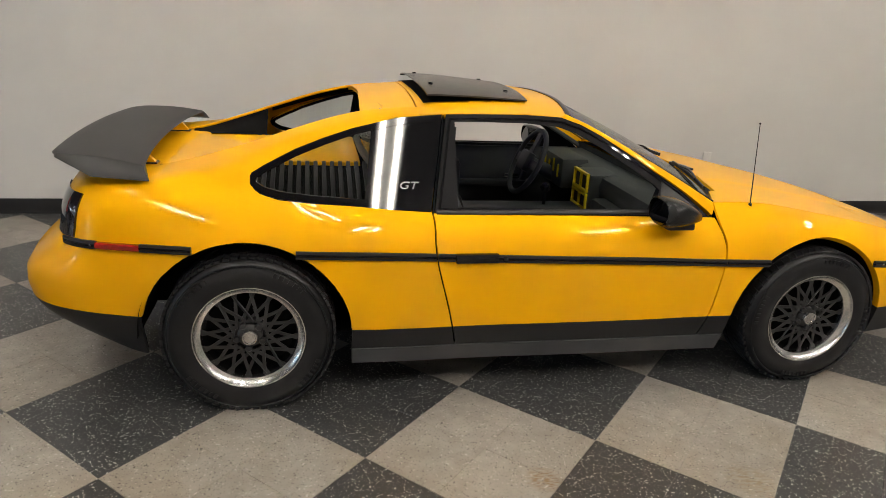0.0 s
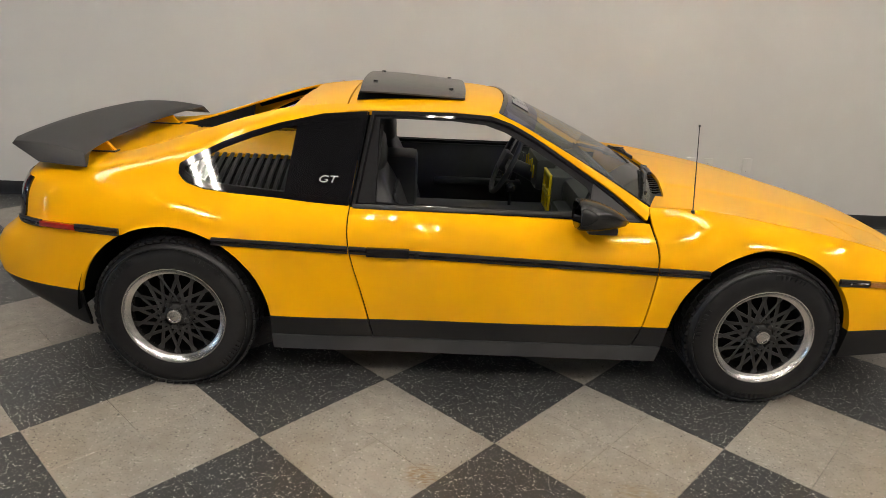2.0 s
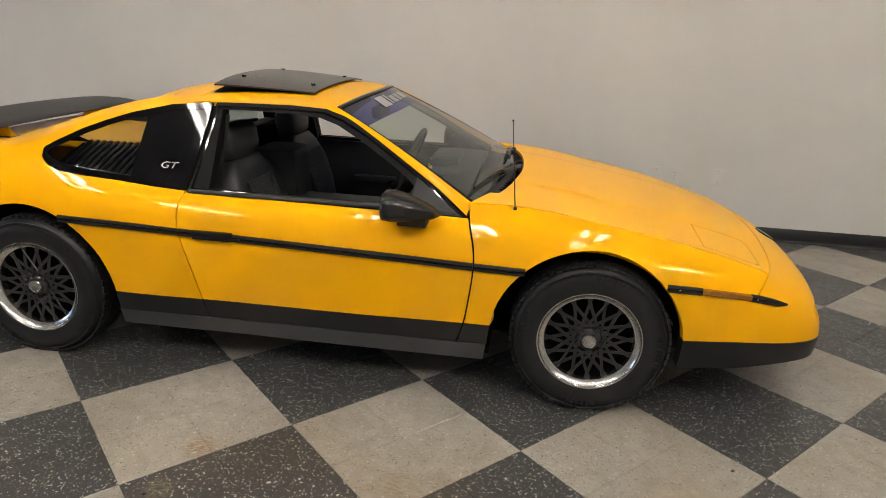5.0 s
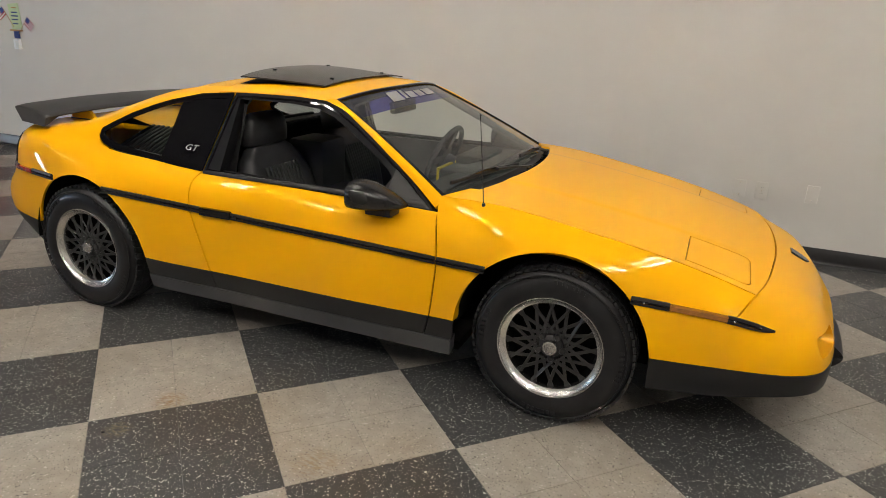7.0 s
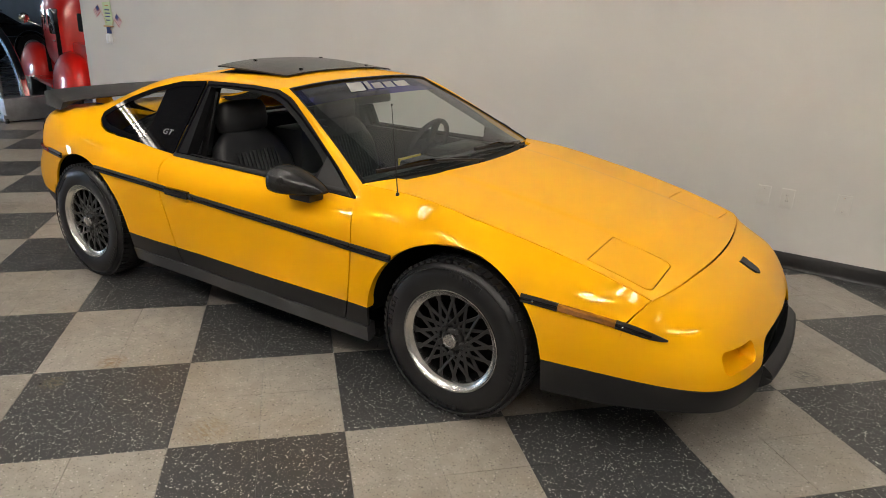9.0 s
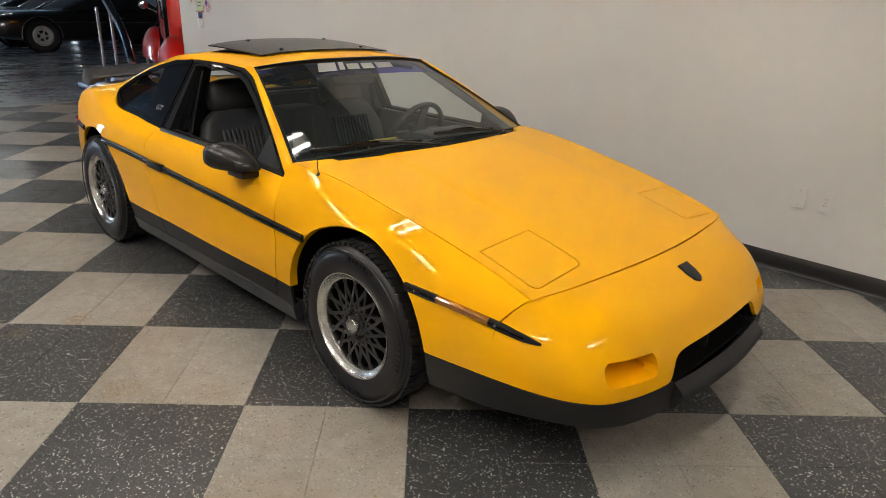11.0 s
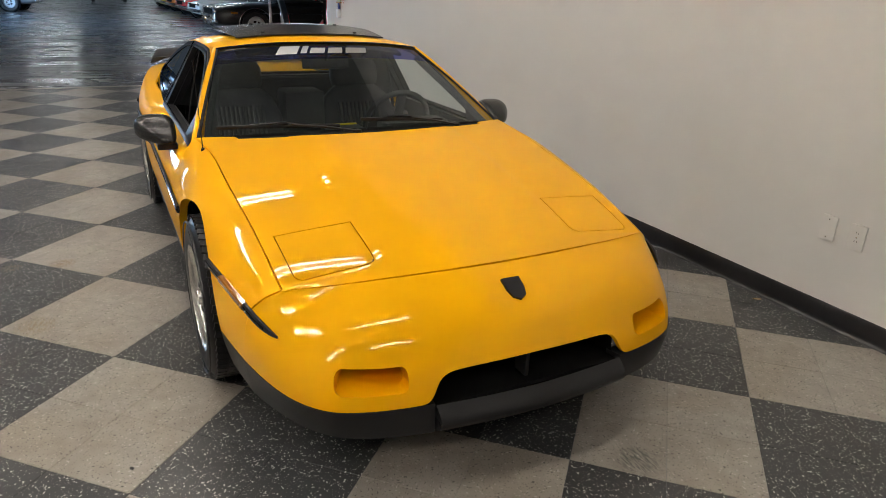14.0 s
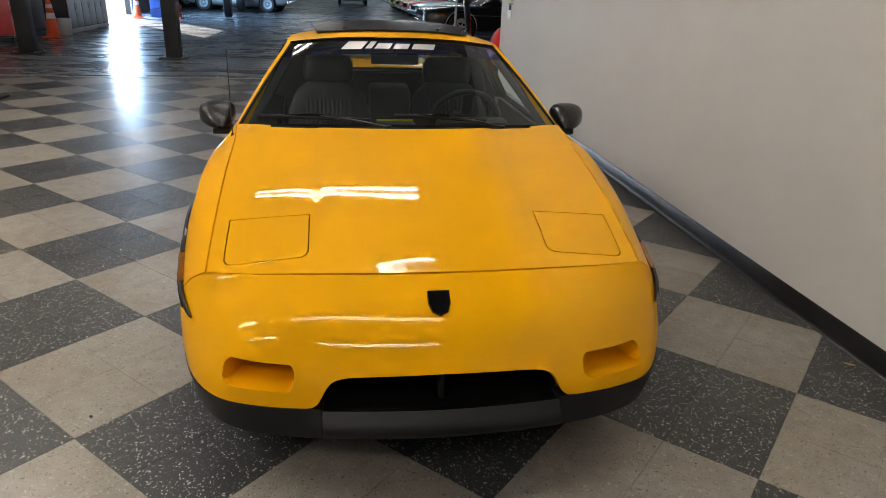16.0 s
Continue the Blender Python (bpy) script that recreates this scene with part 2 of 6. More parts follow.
def sheet(name, pts, mat, parent, label="", rim=0.012, holes=(), mirror=False, out=None, depth=0.0, low=None, smooth=40.0):
    """A panel from a grid of points, its edges turned inward by rim. holes: cell ranges (i0, i1, j0, j1) left open, with walls of the given depth.
    out: a point that the panel faces away from."""
    p = np.array(pts, float)
    if mirror:
        p[..., 1] *= -1
    ni, nj = p.shape[:2]
    du, dv = np.gradient(p, axis=0), np.gradient(p, axis=1)
    nrm = np.cross(du, dv)
    nrm /= np.maximum(np.linalg.norm(nrm, axis=2, keepdims=True), 1e-9)
    if out is None:
        c = np.stack([np.clip(p[..., 0], -1.3, 1.3), np.zeros((ni, nj)), np.full((ni, nj), 0.4)], axis=2)
    else:
        c = np.broadcast_to(np.array(out, float), p.shape)
    flip = np.mean(np.sum(nrm * (p - c), axis=2)) < 0
    if flip:
        nrm = -nrm
    verts = [tuple(v) for v in p.reshape(-1, 3)]
    faces = []
    inside = lambda i, j: any(a <= i < b and e <= j < f for a, b, e, f in holes)
    for i in range(ni - 1):
        for j in range(nj - 1):
            if not inside(i, j):
                q = (i * nj + j, (i + 1) * nj + j, (i + 1) * nj + j + 1, i * nj + j + 1)
                faces.append(q[::-1] if flip else q)
    loop = [(i, 0) for i in range(ni)] + [(ni - 1, j) for j in range(1, nj)] + [(i, nj - 1) for i in range(ni - 2, -1, -1)] + [(0, j) for j in range(nj - 2, 0, -1)]

    def wall(ring, d, low=None):
        first = len(verts)
        js = [j for _, j in ring]
        for i, j in ring:
            k = (j - min(js)) / max(1, max(js) - min(js))
            verts.append(tuple(p[i, j] - nrm[i, j] * (d if low is None else low + (d - low) * k)))
        n = len(ring)
        for k in range(n):
            a, b = ring[k], ring[(k + 1) % n]
            faces.append((a[0] * nj + a[1], b[0] * nj + b[1], first + (k + 1) % n, first + k))
        return list(range(first, first + n))

    if rim:
        wall(loop, rim)
    for i0, i1, j0, j1 in holes:
        ring = [(i, j0) for i in range(i0, i1)] + [(i1, j) for j in range(j0, j1)] + [(i, j1) for i in range(i1, i0, -1)] + [(i0, j) for j in range(j1, j0, -1)]
        last = wall(ring, depth or rim, low)
        if depth:
            faces.append(tuple(last))
    return link_mesh(name, verts, faces, mat, parent, label, smooth)


def sweep(name, path, half_w, half_h, mat, parent, label="", up=(0, 0, 1), taper=None, smooth=40.0):
    """A bevelled rectangular bar along a path; half_w across (sideways), half_h along up."""
    p = np.asarray(path, float)
    n = len(p)
    verts, faces = [], []
    c = 0.35
    prof = [(-1, -1 + c), (-1 + c, -1), (1 - c, -1), (1, -1 + c), (1, 1 - c), (1 - c, 1), (-1 + c, 1), (-1, 1 - c)]
    for i in range(n):
        t = Vector(p[min(i + 1, n - 1)] - p[max(i - 1, 0)]).normalized()
        side = t.cross(Vector(up)).normalized()
        u = side.cross(t).normalized()
        k = taper(i / (n - 1)) if taper else 1.0
        for a, b in prof:
            verts.append(Vector(p[i]) + side * (a * half_w * k) + u * (b * half_h * k))
    m = len(prof)
    for i in range(n - 1):
        for j in range(m):
            faces.append((i * m + j, i * m + (j + 1) % m, (i + 1) * m + (j + 1) % m, (i + 1) * m + j))
    faces += [tuple(range(m))[::-1], tuple(range((n - 1) * m, n * m))]
    return link_mesh(name, verts, faces, mat, parent, label, smooth)


def flat_text(name, body, size, m, mat, parent, depth=0.001, shear=0.0):
    cu = bpy.data.curves.new(name, "FONT")
    cu.body, cu.size, cu.extrude, cu.shear = body, size, depth, shear
    cu.align_x, cu.align_y = "CENTER", "CENTER"
    tmp = new(name, cu)
    me = bpy.data.meshes.new_from_object(tmp.evaluated_get(bpy.context.evaluated_depsgraph_get()))
    bpy.data.objects.remove(tmp)
    me.materials.clear()
    me.materials.append(mat)
    ob = new(name, me)
    ob.matrix_world = m
    ob.parent = parent
    return ob

def spread(a, b, n):
    return list(np.linspace(a, b, n))


# ---- large structure ----
WALL_Y, WALL_END, CEIL_Z = 1.86, -5.7, 4.7
GRID = Matrix.Translation((0.092, -1.172, 0)) @ Matrix.Rotation(radians(45.6), 4, "Z")
TILE = 0.3048


def slab(name, x0, x1, y0, y1, z0, z1, mat, label, category):
    bm = bmesh.new()
    add_box(bm, (x0 + x1) / 2, (y0 + y1) / 2, (z0 + z1) / 2, x1 - x0, y1 - y0, z1 - z0)
    return tagged(part(name, bm, mat, smooth=0), label, category, kind="structure")


DOOR_Y, BACK_X, FAR_Y, FRONT_X, STRIP_X = -8.3, -62, 14, 9, -6.79
HALL_Y, BAY_END = -9.0, -7.6
slab("floor", BACK_X, FRONT_X, HALL_Y, FAR_Y, -0.2, -0.004, CONCRETE, "polished dark grey concrete showroom floor", "floor")
slab("wall_side", WALL_END, FRONT_X, WALL_Y, WALL_Y + 0.2, -0.004, CEIL_Z, WALL, "smooth warm white painted wall beside the car", "wall")
slab("wall_front", FRONT_X, FRONT_X + 0.2, HALL_Y, FAR_Y, -0.2, CEIL_Z, GREYWALL, "plain grey painted wall closing the room", "wall")
cove = [(0.001, 0.105), (0.004, 0.107), (0.0075, 0.103), (0.008, 0.030), (0.010, 0.016), (0.015, 0.006), (0.022, 0.001)]
tagged(link_mesh("baseboard", [(x, WALL_Y - d, z) for x in (WALL_END, FRONT_X) for d, z in cove], [(i, i + 7, i + 8, i + 1) for i in range(6)], BASE, smooth=50), "black vinyl cove baseboard along the white wall", "baseboard", kind="structure")
slab("ceiling", BACK_X, FRONT_X, HALL_Y - 0.2, FAR_Y, CEIL_Z, CEIL_Z + 0.2, CEIL, "dark painted ceiling over the showroom", "ceiling")
# unseen end wall, made pale so its reflection brightens the concrete
slab("wall_back", BACK_X - 0.2, BACK_X, DOOR_Y, FAR_Y, -0.2, CEIL_Z, WALL, "far unseen wall closing the showroom, kept pale to brighten the floor's reflection", "wall")
# assumed opening, placed out of view to let light onto the far floor
FAR_BAY = (-58.0, -44.0)
slab("wall_far_side", BACK_X, FAR_BAY[0], FAR_Y, FAR_Y + 0.2, -0.2, CEIL_Z, GREYWALL, "far plain grey wall of the showroom", "wall")
slab("wall_far_side", FAR_BAY[1], FRONT_X, FAR_Y, FAR_Y + 0.2, -0.2, CEIL_Z, GREYWALL, "far plain grey wall of the showroom", "wall")
slab("wall_over_door", *FAR_BAY, FAR_Y, FAR_Y + 0.2, 3.1, CEIL_Z, GREYWALL, "grey wall over an assumed far opening", "wall")
slab("ground", -250, 200, FAR_Y + 0.2, 260, -0.25, -0.03, APRON, "pale concrete apron outside the assumed far opening", "ground")
# workshop side with an open roller door: (from x, to x)
BAYS = [(-24.3, -21.3)]
edges = [BACK_X] + [v for bay in BAYS for v in bay] + [BAY_END]
for n in range(0, len(edges), 2):
    slab("wall_workshop", edges[n], edges[n + 1], DOOR_Y - 0.2, DOOR_Y, -0.2, CEIL_Z, GREYWALL, "grey painted workshop wall beside the open doors", "wall")
slab("wall_return", BAY_END, BAY_END + 0.2, HALL_Y, DOOR_Y - 0.2, -0.2, CEIL_Z, GREYWALL, "grey painted return wall beside the workshop", "wall")
# unseen wall, added white and near to bounce light onto the car's flank
slab("wall_bounce", BAY_END + 0.2, FRONT_X, HALL_Y - 0.2, HALL_Y, -0.2, CEIL_Z, WALL, "added unseen white wall that bounces light onto the car's side", "wall")
for x0, x1 in BAYS:
    slab("wall_over_door", x0, x1, DOOR_Y - 0.2, DOOR_Y, 3.1, CEIL_Z, GREYWALL, "grey wall over an open roller door", "wall")
slab("trim", BAYS[0][0] - 0.30, BAYS[0][0], DOOR_Y, DOOR_Y + 0.04, -0.004, 3.1, WALL, "white painted frame of the open roller door", "door frame")
slab("ground", -250, BAY_END, -260, DOOR_Y - 0.2, -0.25, -0.03, APRON, "sunlit pale concrete apron outside", "ground")
# daylight from the open roller door
for (x0, x1), watts in zip(BAYS, (190,)):
    lamp = bpy.data.lights.new("door_daylight", "AREA")
    lamp.shape, lamp.size, lamp.size_y, lamp.energy, lamp.color = "RECTANGLE", x1 - x0, 3.0, watts, (0.34, 0.62, 1.0)
    ob = new("door_daylight", lamp)
    ob.matrix_world = pose((x0 + x1) / 2, DOOR_Y + 0.02, 1.55, 90, 0, 0)
# lamp added in the unseen far opening, brightening the distant concrete
lamp = bpy.data.lights.new("door_daylight", "AREA")
lamp.shape, lamp.size, lamp.size_y, lamp.energy, lamp.color = "RECTANGLE", FAR_BAY[1] - FAR_BAY[0], 3.0, 230, (0.45, 0.70, 1.0)
new("door_daylight", lamp).matrix_world = pose(sum(FAR_BAY) / 2, FAR_Y - 0.02, 1.55, 90, 0, 180)
sun_lamp(look((0, 0, 0), (0.75, 0.48, -0.312)), 5.0)

# ---- ceiling lights ----
TUBE = glow("fluorescent_tubes", (1.0, 0.92, 0.83), 18.5)
# set weaker than the other row to balance the light on the car
WEAK_TUBE = glow("weaker_fluorescent_tubes", (1.0, 0.92, 0.83), 7.8)
FAR_TUBE = glow("dim_fluorescent_tubes", (1.0, 0.92, 0.83), 2.0)
FILL_TUBE = glow("added_far_tubes", (0.90, 0.95, 1.0), 4.5)
LAMP = material("white_lamp_housing", (0.7, 0.7, 0.68), 0.5, spots=0.03)


def ceiling_light(tube, label):
    e = empty("ceiling_light", pose(0, 0, CEIL_Z - 0.06))
    tagged(e, label, "ceiling light", "ceiling lights")
    box_part("housing", (0, 0, 0.02), (0.32, 2.46, 0.06), LAMP, e, bevel=0.01)
    for s in (-0.605, 0.605):
        for x in (-0.095, 0.095):
            arc = [(x + 0.026 * math.cos(a), -0.020 - 0.026 * math.sin(a)) for a in spread(0, math.pi, 5)]
            rows = [[(px, s + d, pz) for px, pz in arc] for d in (-0.58, 0.58)]
            link_mesh("tube", rows[0] + rows[1], [(i, i + 1, i + 6, i + 5) for i in range(4)], tube, e, smooth=60)
    return e


def light_row(tube, label, places):
    first = ceiling_light(tube, label)
    for n, (x, y) in enumerate(places):
        if n:
            copy_thing(first, pose(x, y, CEIL_Z - 0.06))
    first.matrix_world = pose(*places[0], CEIL_Z - 0.06)


# fixture at x 5.5 is added unseen, to light the wall further right
light_row(TUBE, "white strip light with bright fluorescent tubes under the ceiling", [(-0.1, -4.5), (2.7, -4.5), (5.5, -4.5), (-2.9, -4.5)])
# last fixture, at x 6.6, is added unseen to brighten the right-hand wall
light_row(WEAK_TUBE, "white strip light with weaker fluorescent tubes under the ceiling", [(-0.55, -0.58), (2.7, -0.58), (-3.3, -0.58), (6.6, -0.58)])
# the two fixtures past x -9.4 are assumed, lighting the parked cars
light_row(FAR_TUBE, "white strip light with dim fluorescent tubes under the ceiling", [(-9.4, -4.6), (-12.0, -2.0), (-18.0, -2.0)])
# unseen fixtures added at the back so the polished concrete reflects more light
light_row(FILL_TUBE, "added unseen strip light with cool tubes, brightening the far concrete floor", [(-24.0, 3.0), (-30.0, 3.0), (-36.0, 3.0), (-42.0, 3.0), (-48.0, 3.0), (-54.0, 3.0), (-36.0, -3.0), (-44.0, -3.0), (-52.0, -3.0), (-48.0, 8.0), (-56.0, 8.0)])

# ---- the car: outer skin ----
car = empty("sports_car")
tagged(car, "bright yellow two-door mid-engine coupe with black trim and spoiler", "car")
# cross lines from the middle of the tail round the right side to the middle of the nose. Heights of each line:
# 0 lower edge, 1 top of the black cladding, 1.5 bulge, 2 rub strip, 3 above it, 4 shoulder, 5 belt or hood seam; on the tail also 6, 7 up to 8, the crest of the sail
REAR = [
    [(-1.95, 0, .25), (-2.045, 0, .42), (-2.045, 0, .53), (-1.905, 0, .645), (-1.885, 0, .73), (-1.855, 0, .81), (-1.82, 0, .850), (-1.79, 0, .861), (-1.76, 0, .864), (-1.73, 0, .864)],
    [(-1.92, .45, .26), (-2.01, .47, .42), (-2.01, .47, .53), (-1.885, .46, .648), (-1.865, .455, .735), (-1.835, .44, .812), (-1.80, .42, .850), (-1.77, .40, .861), (-1.745, .38, .864), (-1.72, .36, .864)],
    [(-1.81, .64, .28), (-1.925, .665, .405), (-1.92, .67, .52), (-1.812, .678, .650), (-1.792, .672, .74), (-1.767, .652, .812), (-1.74, .618, .848), (-1.715, .58, .861), (-1.70, .50, .864), (-1.68, .42, .863)],
    [(-1.69, .705, .25), (-1.79, .737, .395), (-1.785, .745, .51), (-1.720, .748, .653), (-1.705, .742, .735), (-1.685, .718, .81), (-1.665, .678, .849), (-1.645, .617, .863), (-1.635, .54, .866), (-1.625, .44, .864)],
    [(-1.54, .76, .215), (-1.54, .792, .382), (-1.54, .802, .51), (-1.54, .803, .655), (-1.54, .793, .726), (-1.54, .764, .803), (-1.54, .722, .847), (-1.54, .665, .866), (-1.54, .565, .872), (-1.54, .455, .868)],
    [(-1.175, .80, .20), (-1.175, .840, .36), (-1.175, .853, .50), (-1.175, .855, .646), (-1.175, .836, .714), (-1.175, .784, .790), (-1.175, .718, .840), (-1.175, .681, .888), (-1.175, .606, .942), (-1.175, .515, .976)],
    [(-0.80, .80, .168), (-0.80, .84, .327), (-0.80, .855, .48), (-0.80, .856, .633), (-0.80, .842, .70), (-0.80, .803, .755), (-0.80, .743, .784), (-0.80, .680, .888), (-0.79, .591, 1.050), (-0.77, .49, 1.100)],
    [(-0.377, .80, .168), (-0.41, .838, .327), (-0.45, .850, .48), (-0.487, .853, .6226), (-0.494, .842, .685), (-0.494, .806, .740), (-0.494, .752, .763), (-0.475, .651, .94), (-0.447, .563, 1.100), (-0.445, .49, 1.127)],
]
DOOR = [r[:7] for r in REAR[5:]] + [
    [(0, .80, .166), (0, .838, .328), (0, .849, .47), (0, .852, .606), (0, .842, .672), (0, .806, .733), (0, .752, .757)],
    [(.45, .80, .165), (.45, .838, .33), (.45, .848, .465), (.45, .85, .591), (.45, .841, .662), (.45, .806, .724), (.45, .755, .750)],
    [(.635, .80, .165), (.69, .840, .335), (.708, .848, .46), (.718, .85, .581), (.712, .840, .652), (.694, .800, .718), (.685, .768, .748)],
    [(.84, .80, .165), (.84, .842, .336), (.85, .850, .46), (.86, .85, .577), (.86, .84, .65), (.86, .806, .71), (.86, .77, .745)],
]
FRONT = [
    [(.45, .80, .165), (.45, .838, .33), (.45, .848, .465), (.45, .85, .591), (.45, .841, .668), (.45, .800, .745), (.45, .768, .812)],
    [(.635, .80, .165), (.69, .840, .335), (.708, .848, .46), (.718, .85, .581), (.712, .840, .660), (.690, .797, .735), (.677, .745, .806)],
    [(.84, .80, .165), (.84, .842, .336), (.85, .850, .46), (.86, .85, .577), (.86, .839, .67), (.86, .795, .748), (.86, .722, .799)],
    [(1.175, .80, .17), (1.175, .84, .34), (1.175, .849, .46), (1.175, .847, .566), (1.175, .833, .648), (1.175, .786, .713), (1.175, .708, .754)],
    [(1.5, .79, .200), (1.5, .822, .34), (1.5, .826, .45), (1.5, .814, .550), (1.5, .797, .603), (1.5, .757, .655), (1.5, .695, .693)],
    [(1.76, .765, .218), (1.77, .785, .342), (1.785, .782, .43), (1.80, .762, .521), (1.815, .745, .545), (1.835, .718, .572), (1.855, .68, .594)],
    [(1.98, .74, .225), (1.98, .755, .342), (1.99, .75, .42), (2.0, .725, .49), (2.02, .705, .513), (2.05, .685, .530), (2.09, .668, .50)],
]
NOSE = [
    [(1.62, .78, .208), (1.63, .806, .342), (1.635, .808, .44), (1.64, .792, .538), (1.655, .777, .575), (1.68, .745, .612), (1.80, .79, .582)],
    FRONT[5],
    [(1.98, .70, .235), (1.99, .72, .332), (1.97, .725, .41), (1.94, .705, .487), (1.930, .672, .526), (1.915, .618, .566), (1.895, .55, .602)],
    [(2.12, .59, .235), (2.125, .60, .325), (2.105, .597, .40), (2.07, .575, .470), (2.045, .540, .517), (1.995, .47, .564), (1.918, .41, .607)],
    [(2.19, .345, .228), (2.19, .345, .325), (2.172, .345, .40), (2.135, .34, .465), (2.100, .32, .514), (2.038, .28, .562), (1.940, .22, .611)],
    [(2.215, 0, .225), (2.215, 0, .325), (2.20, 0, .40), (2.16, 0, .465), (2.122, 0, .514), (2.052, 0, .562), (1.949, 0, .612)],
]
HEIGHTS = (0, 1, 1.5, 2, 3, 4, 5, 6, 7, 8)


def cubic(k, y, q):
    """A natural cubic spline through y[n, ...] at the knots k, at q."""
    k, y, q = np.asarray(k, float), np.asarray(y, float), np.asarray(q, float)
    n, shape = len(k), y.shape[1:]
    f = y.reshape(n, -1)
    h = np.diff(k)
    a = np.eye(n)
    r = np.zeros_like(f)
    for i in range(1, n - 1):
        a[i, i - 1:i + 2] = h[i - 1], 2 * (h[i - 1] + h[i]), h[i]
        r[i] = 6 * ((f[i + 1] - f[i]) / h[i] - (f[i] - f[i - 1]) / h[i - 1])
    m = np.linalg.solve(a, r)
    i = np.clip(np.searchsorted(k, q, side="right") - 1, 0, n - 2)
    u, v, w = (q - k[i])[:, None], (k[i + 1] - q)[:, None], h[i][:, None]
    out = (m[i] * v ** 3 + m[i + 1] * u ** 3) / (6 * w) + (f[i] / w - m[i] * w / 6) * v + (f[i + 1] / w - m[i + 1] * w / 6) * u
    return out.reshape(len(q), *shape)


def station_set(rows, first, ghosts):
    """Cross lines with their numbers and knots; ghosts: mirrored lines past the middle plane at the start or the end."""
    p = np.array(rows, float) * np.array([1, -1, 1])
    num = list(range(first, first + len(p)))
    mirror = np.array([1, -1, 1.0])
    if ghosts == "start":
        p, num = np.concatenate([p[2:0:-1] * mirror, p]), [num[0] - 2, num[0] - 1] + num
    if ghosts == "end":
        p, num = np.concatenate([p, p[-2:-4:-1] * mirror]), num + [num[-1] + 1, num[-1] + 2]
    step = np.linalg.norm(np.diff(p[:, 1:7], axis=0), axis=2).mean(axis=1)
    return p, np.array(num, float), np.r_[0, np.cumsum(step)]


SETS = {"rear": station_set(REAR, 0, "start"), "door": station_set(DOOR, 5, ""), "front": station_set(FRONT, 9, ""), "nose": station_set(NOSE, 13, "end")}


def columns(s):
    """The cross lines at the stations s; on a seam, those of the panel that most of them lie on."""
    s = np.atleast_1d(np.asarray(s, float))
    own = s + 1e-3 * np.sign(np.mean(s) - s)
    if np.ptp(s) > 1 and 6 < np.mean(s) < 10.5 and s[0] < 7 < s[-1]:
        own = np.full(len(s), 8.0)
    out = [None] * len(s)
    for name, lo, hi in (("rear", -9, 7), ("door", 7, 10), ("front", 10, 14), ("nose", 14, 99)):
        p, num, knots = SETS[name]
        at = np.nonzero((own >= lo) & (own < hi))[0]
        if len(at):
            for n, c in zip(at, cubic(knots, p, np.interp(s[at], num, knots))):
                out[n] = c
    return out


def along(col, v):
    """Points of one cross line at the heights v."""
    c = np.r_[0, np.cumsum(np.linalg.norm(np.diff(col, axis=0), axis=1))]
    return cubic(c, col, np.interp(np.atleast_1d(v), HEIGHTS[:len(col)], c))


def skin(s, v):
    """The point of the right-hand skin at station s and height v."""
    return along(columns(s)[0], v)[0]


def skin_grid(svals, vlo, vhi, nv):
    """vlo, vhi: numbers or functions of s."""
    out = []
    for s, c in zip(svals, columns(np.array(svals))):
        a, b = (vlo(s) if callable(vlo) else vlo), (vhi(s) if callable(vhi) else vhi)
        out.append(along(c, np.linspace(a, b, nv)))
    return np.array(out)


ARCH = {"rear": (-1.18, 0.300, 0.383), "front": (1.170, 0.300, 0.376)}


def arch_v(which):
    """The height at which a column meets the wheel arch."""
    xc, zc, r = ARCH[which]

    def f(s):
        c = columns(s)[0]
        vs = np.linspace(0, 4, 400)
        q = along(c, vs)
        inside = (np.abs(q[:, 0] - xc) < r) & ((q[:, 2] < zc) | ((q[:, 0] - xc) ** 2 + (q[:, 2] - zc) ** 2 < r * r))
        return vs[inside].max() if inside.any() else 0.0
    return f


def s_at(x, v=1.0):
    """The station at which the skin at height v has this x."""
    ss = np.r_[np.linspace(2, 6.99, 250), np.linspace(7, 9.99, 150), np.linspace(10.01, 13.99, 220), np.linspace(14, 16, 100)]
    xs = [along(c, v)[0][0] for part_ in (ss[ss < 7], ss[(ss >= 7) & (ss < 10)], ss[(ss > 10) & (ss < 14)], ss[ss >= 14]) for c in columns(part_)]
    return float(np.interp(x, xs, ss))


def cosine(a, b, n):
    return [a + (b - a) * (1 - math.cos(math.pi * i / (n - 1))) / 2 for i in range(n)]


DR0, DR1, DF0, DF1, SM0, SM1 = 7 - 0.007, 7 + 0.007, 10 - 0.014, 10 + 0.018, 14 - 0.009, 14 + 0.022  # sides of the panel gaps
RA0, RA1 = s_at(ARCH["rear"][0] - ARCH["rear"][2] + 0.001), s_at(ARCH["rear"][0] + ARCH["rear"][2] - 0.001)
FA0, FA1 = s_at(ARCH["front"][0] - ARCH["front"][2] + 0.001), s_at(ARCH["front"][0] + ARCH["front"][2] - 0.001)
av_r, av_f = arch_v("rear"), arch_v("front")
SEAM = 14.0

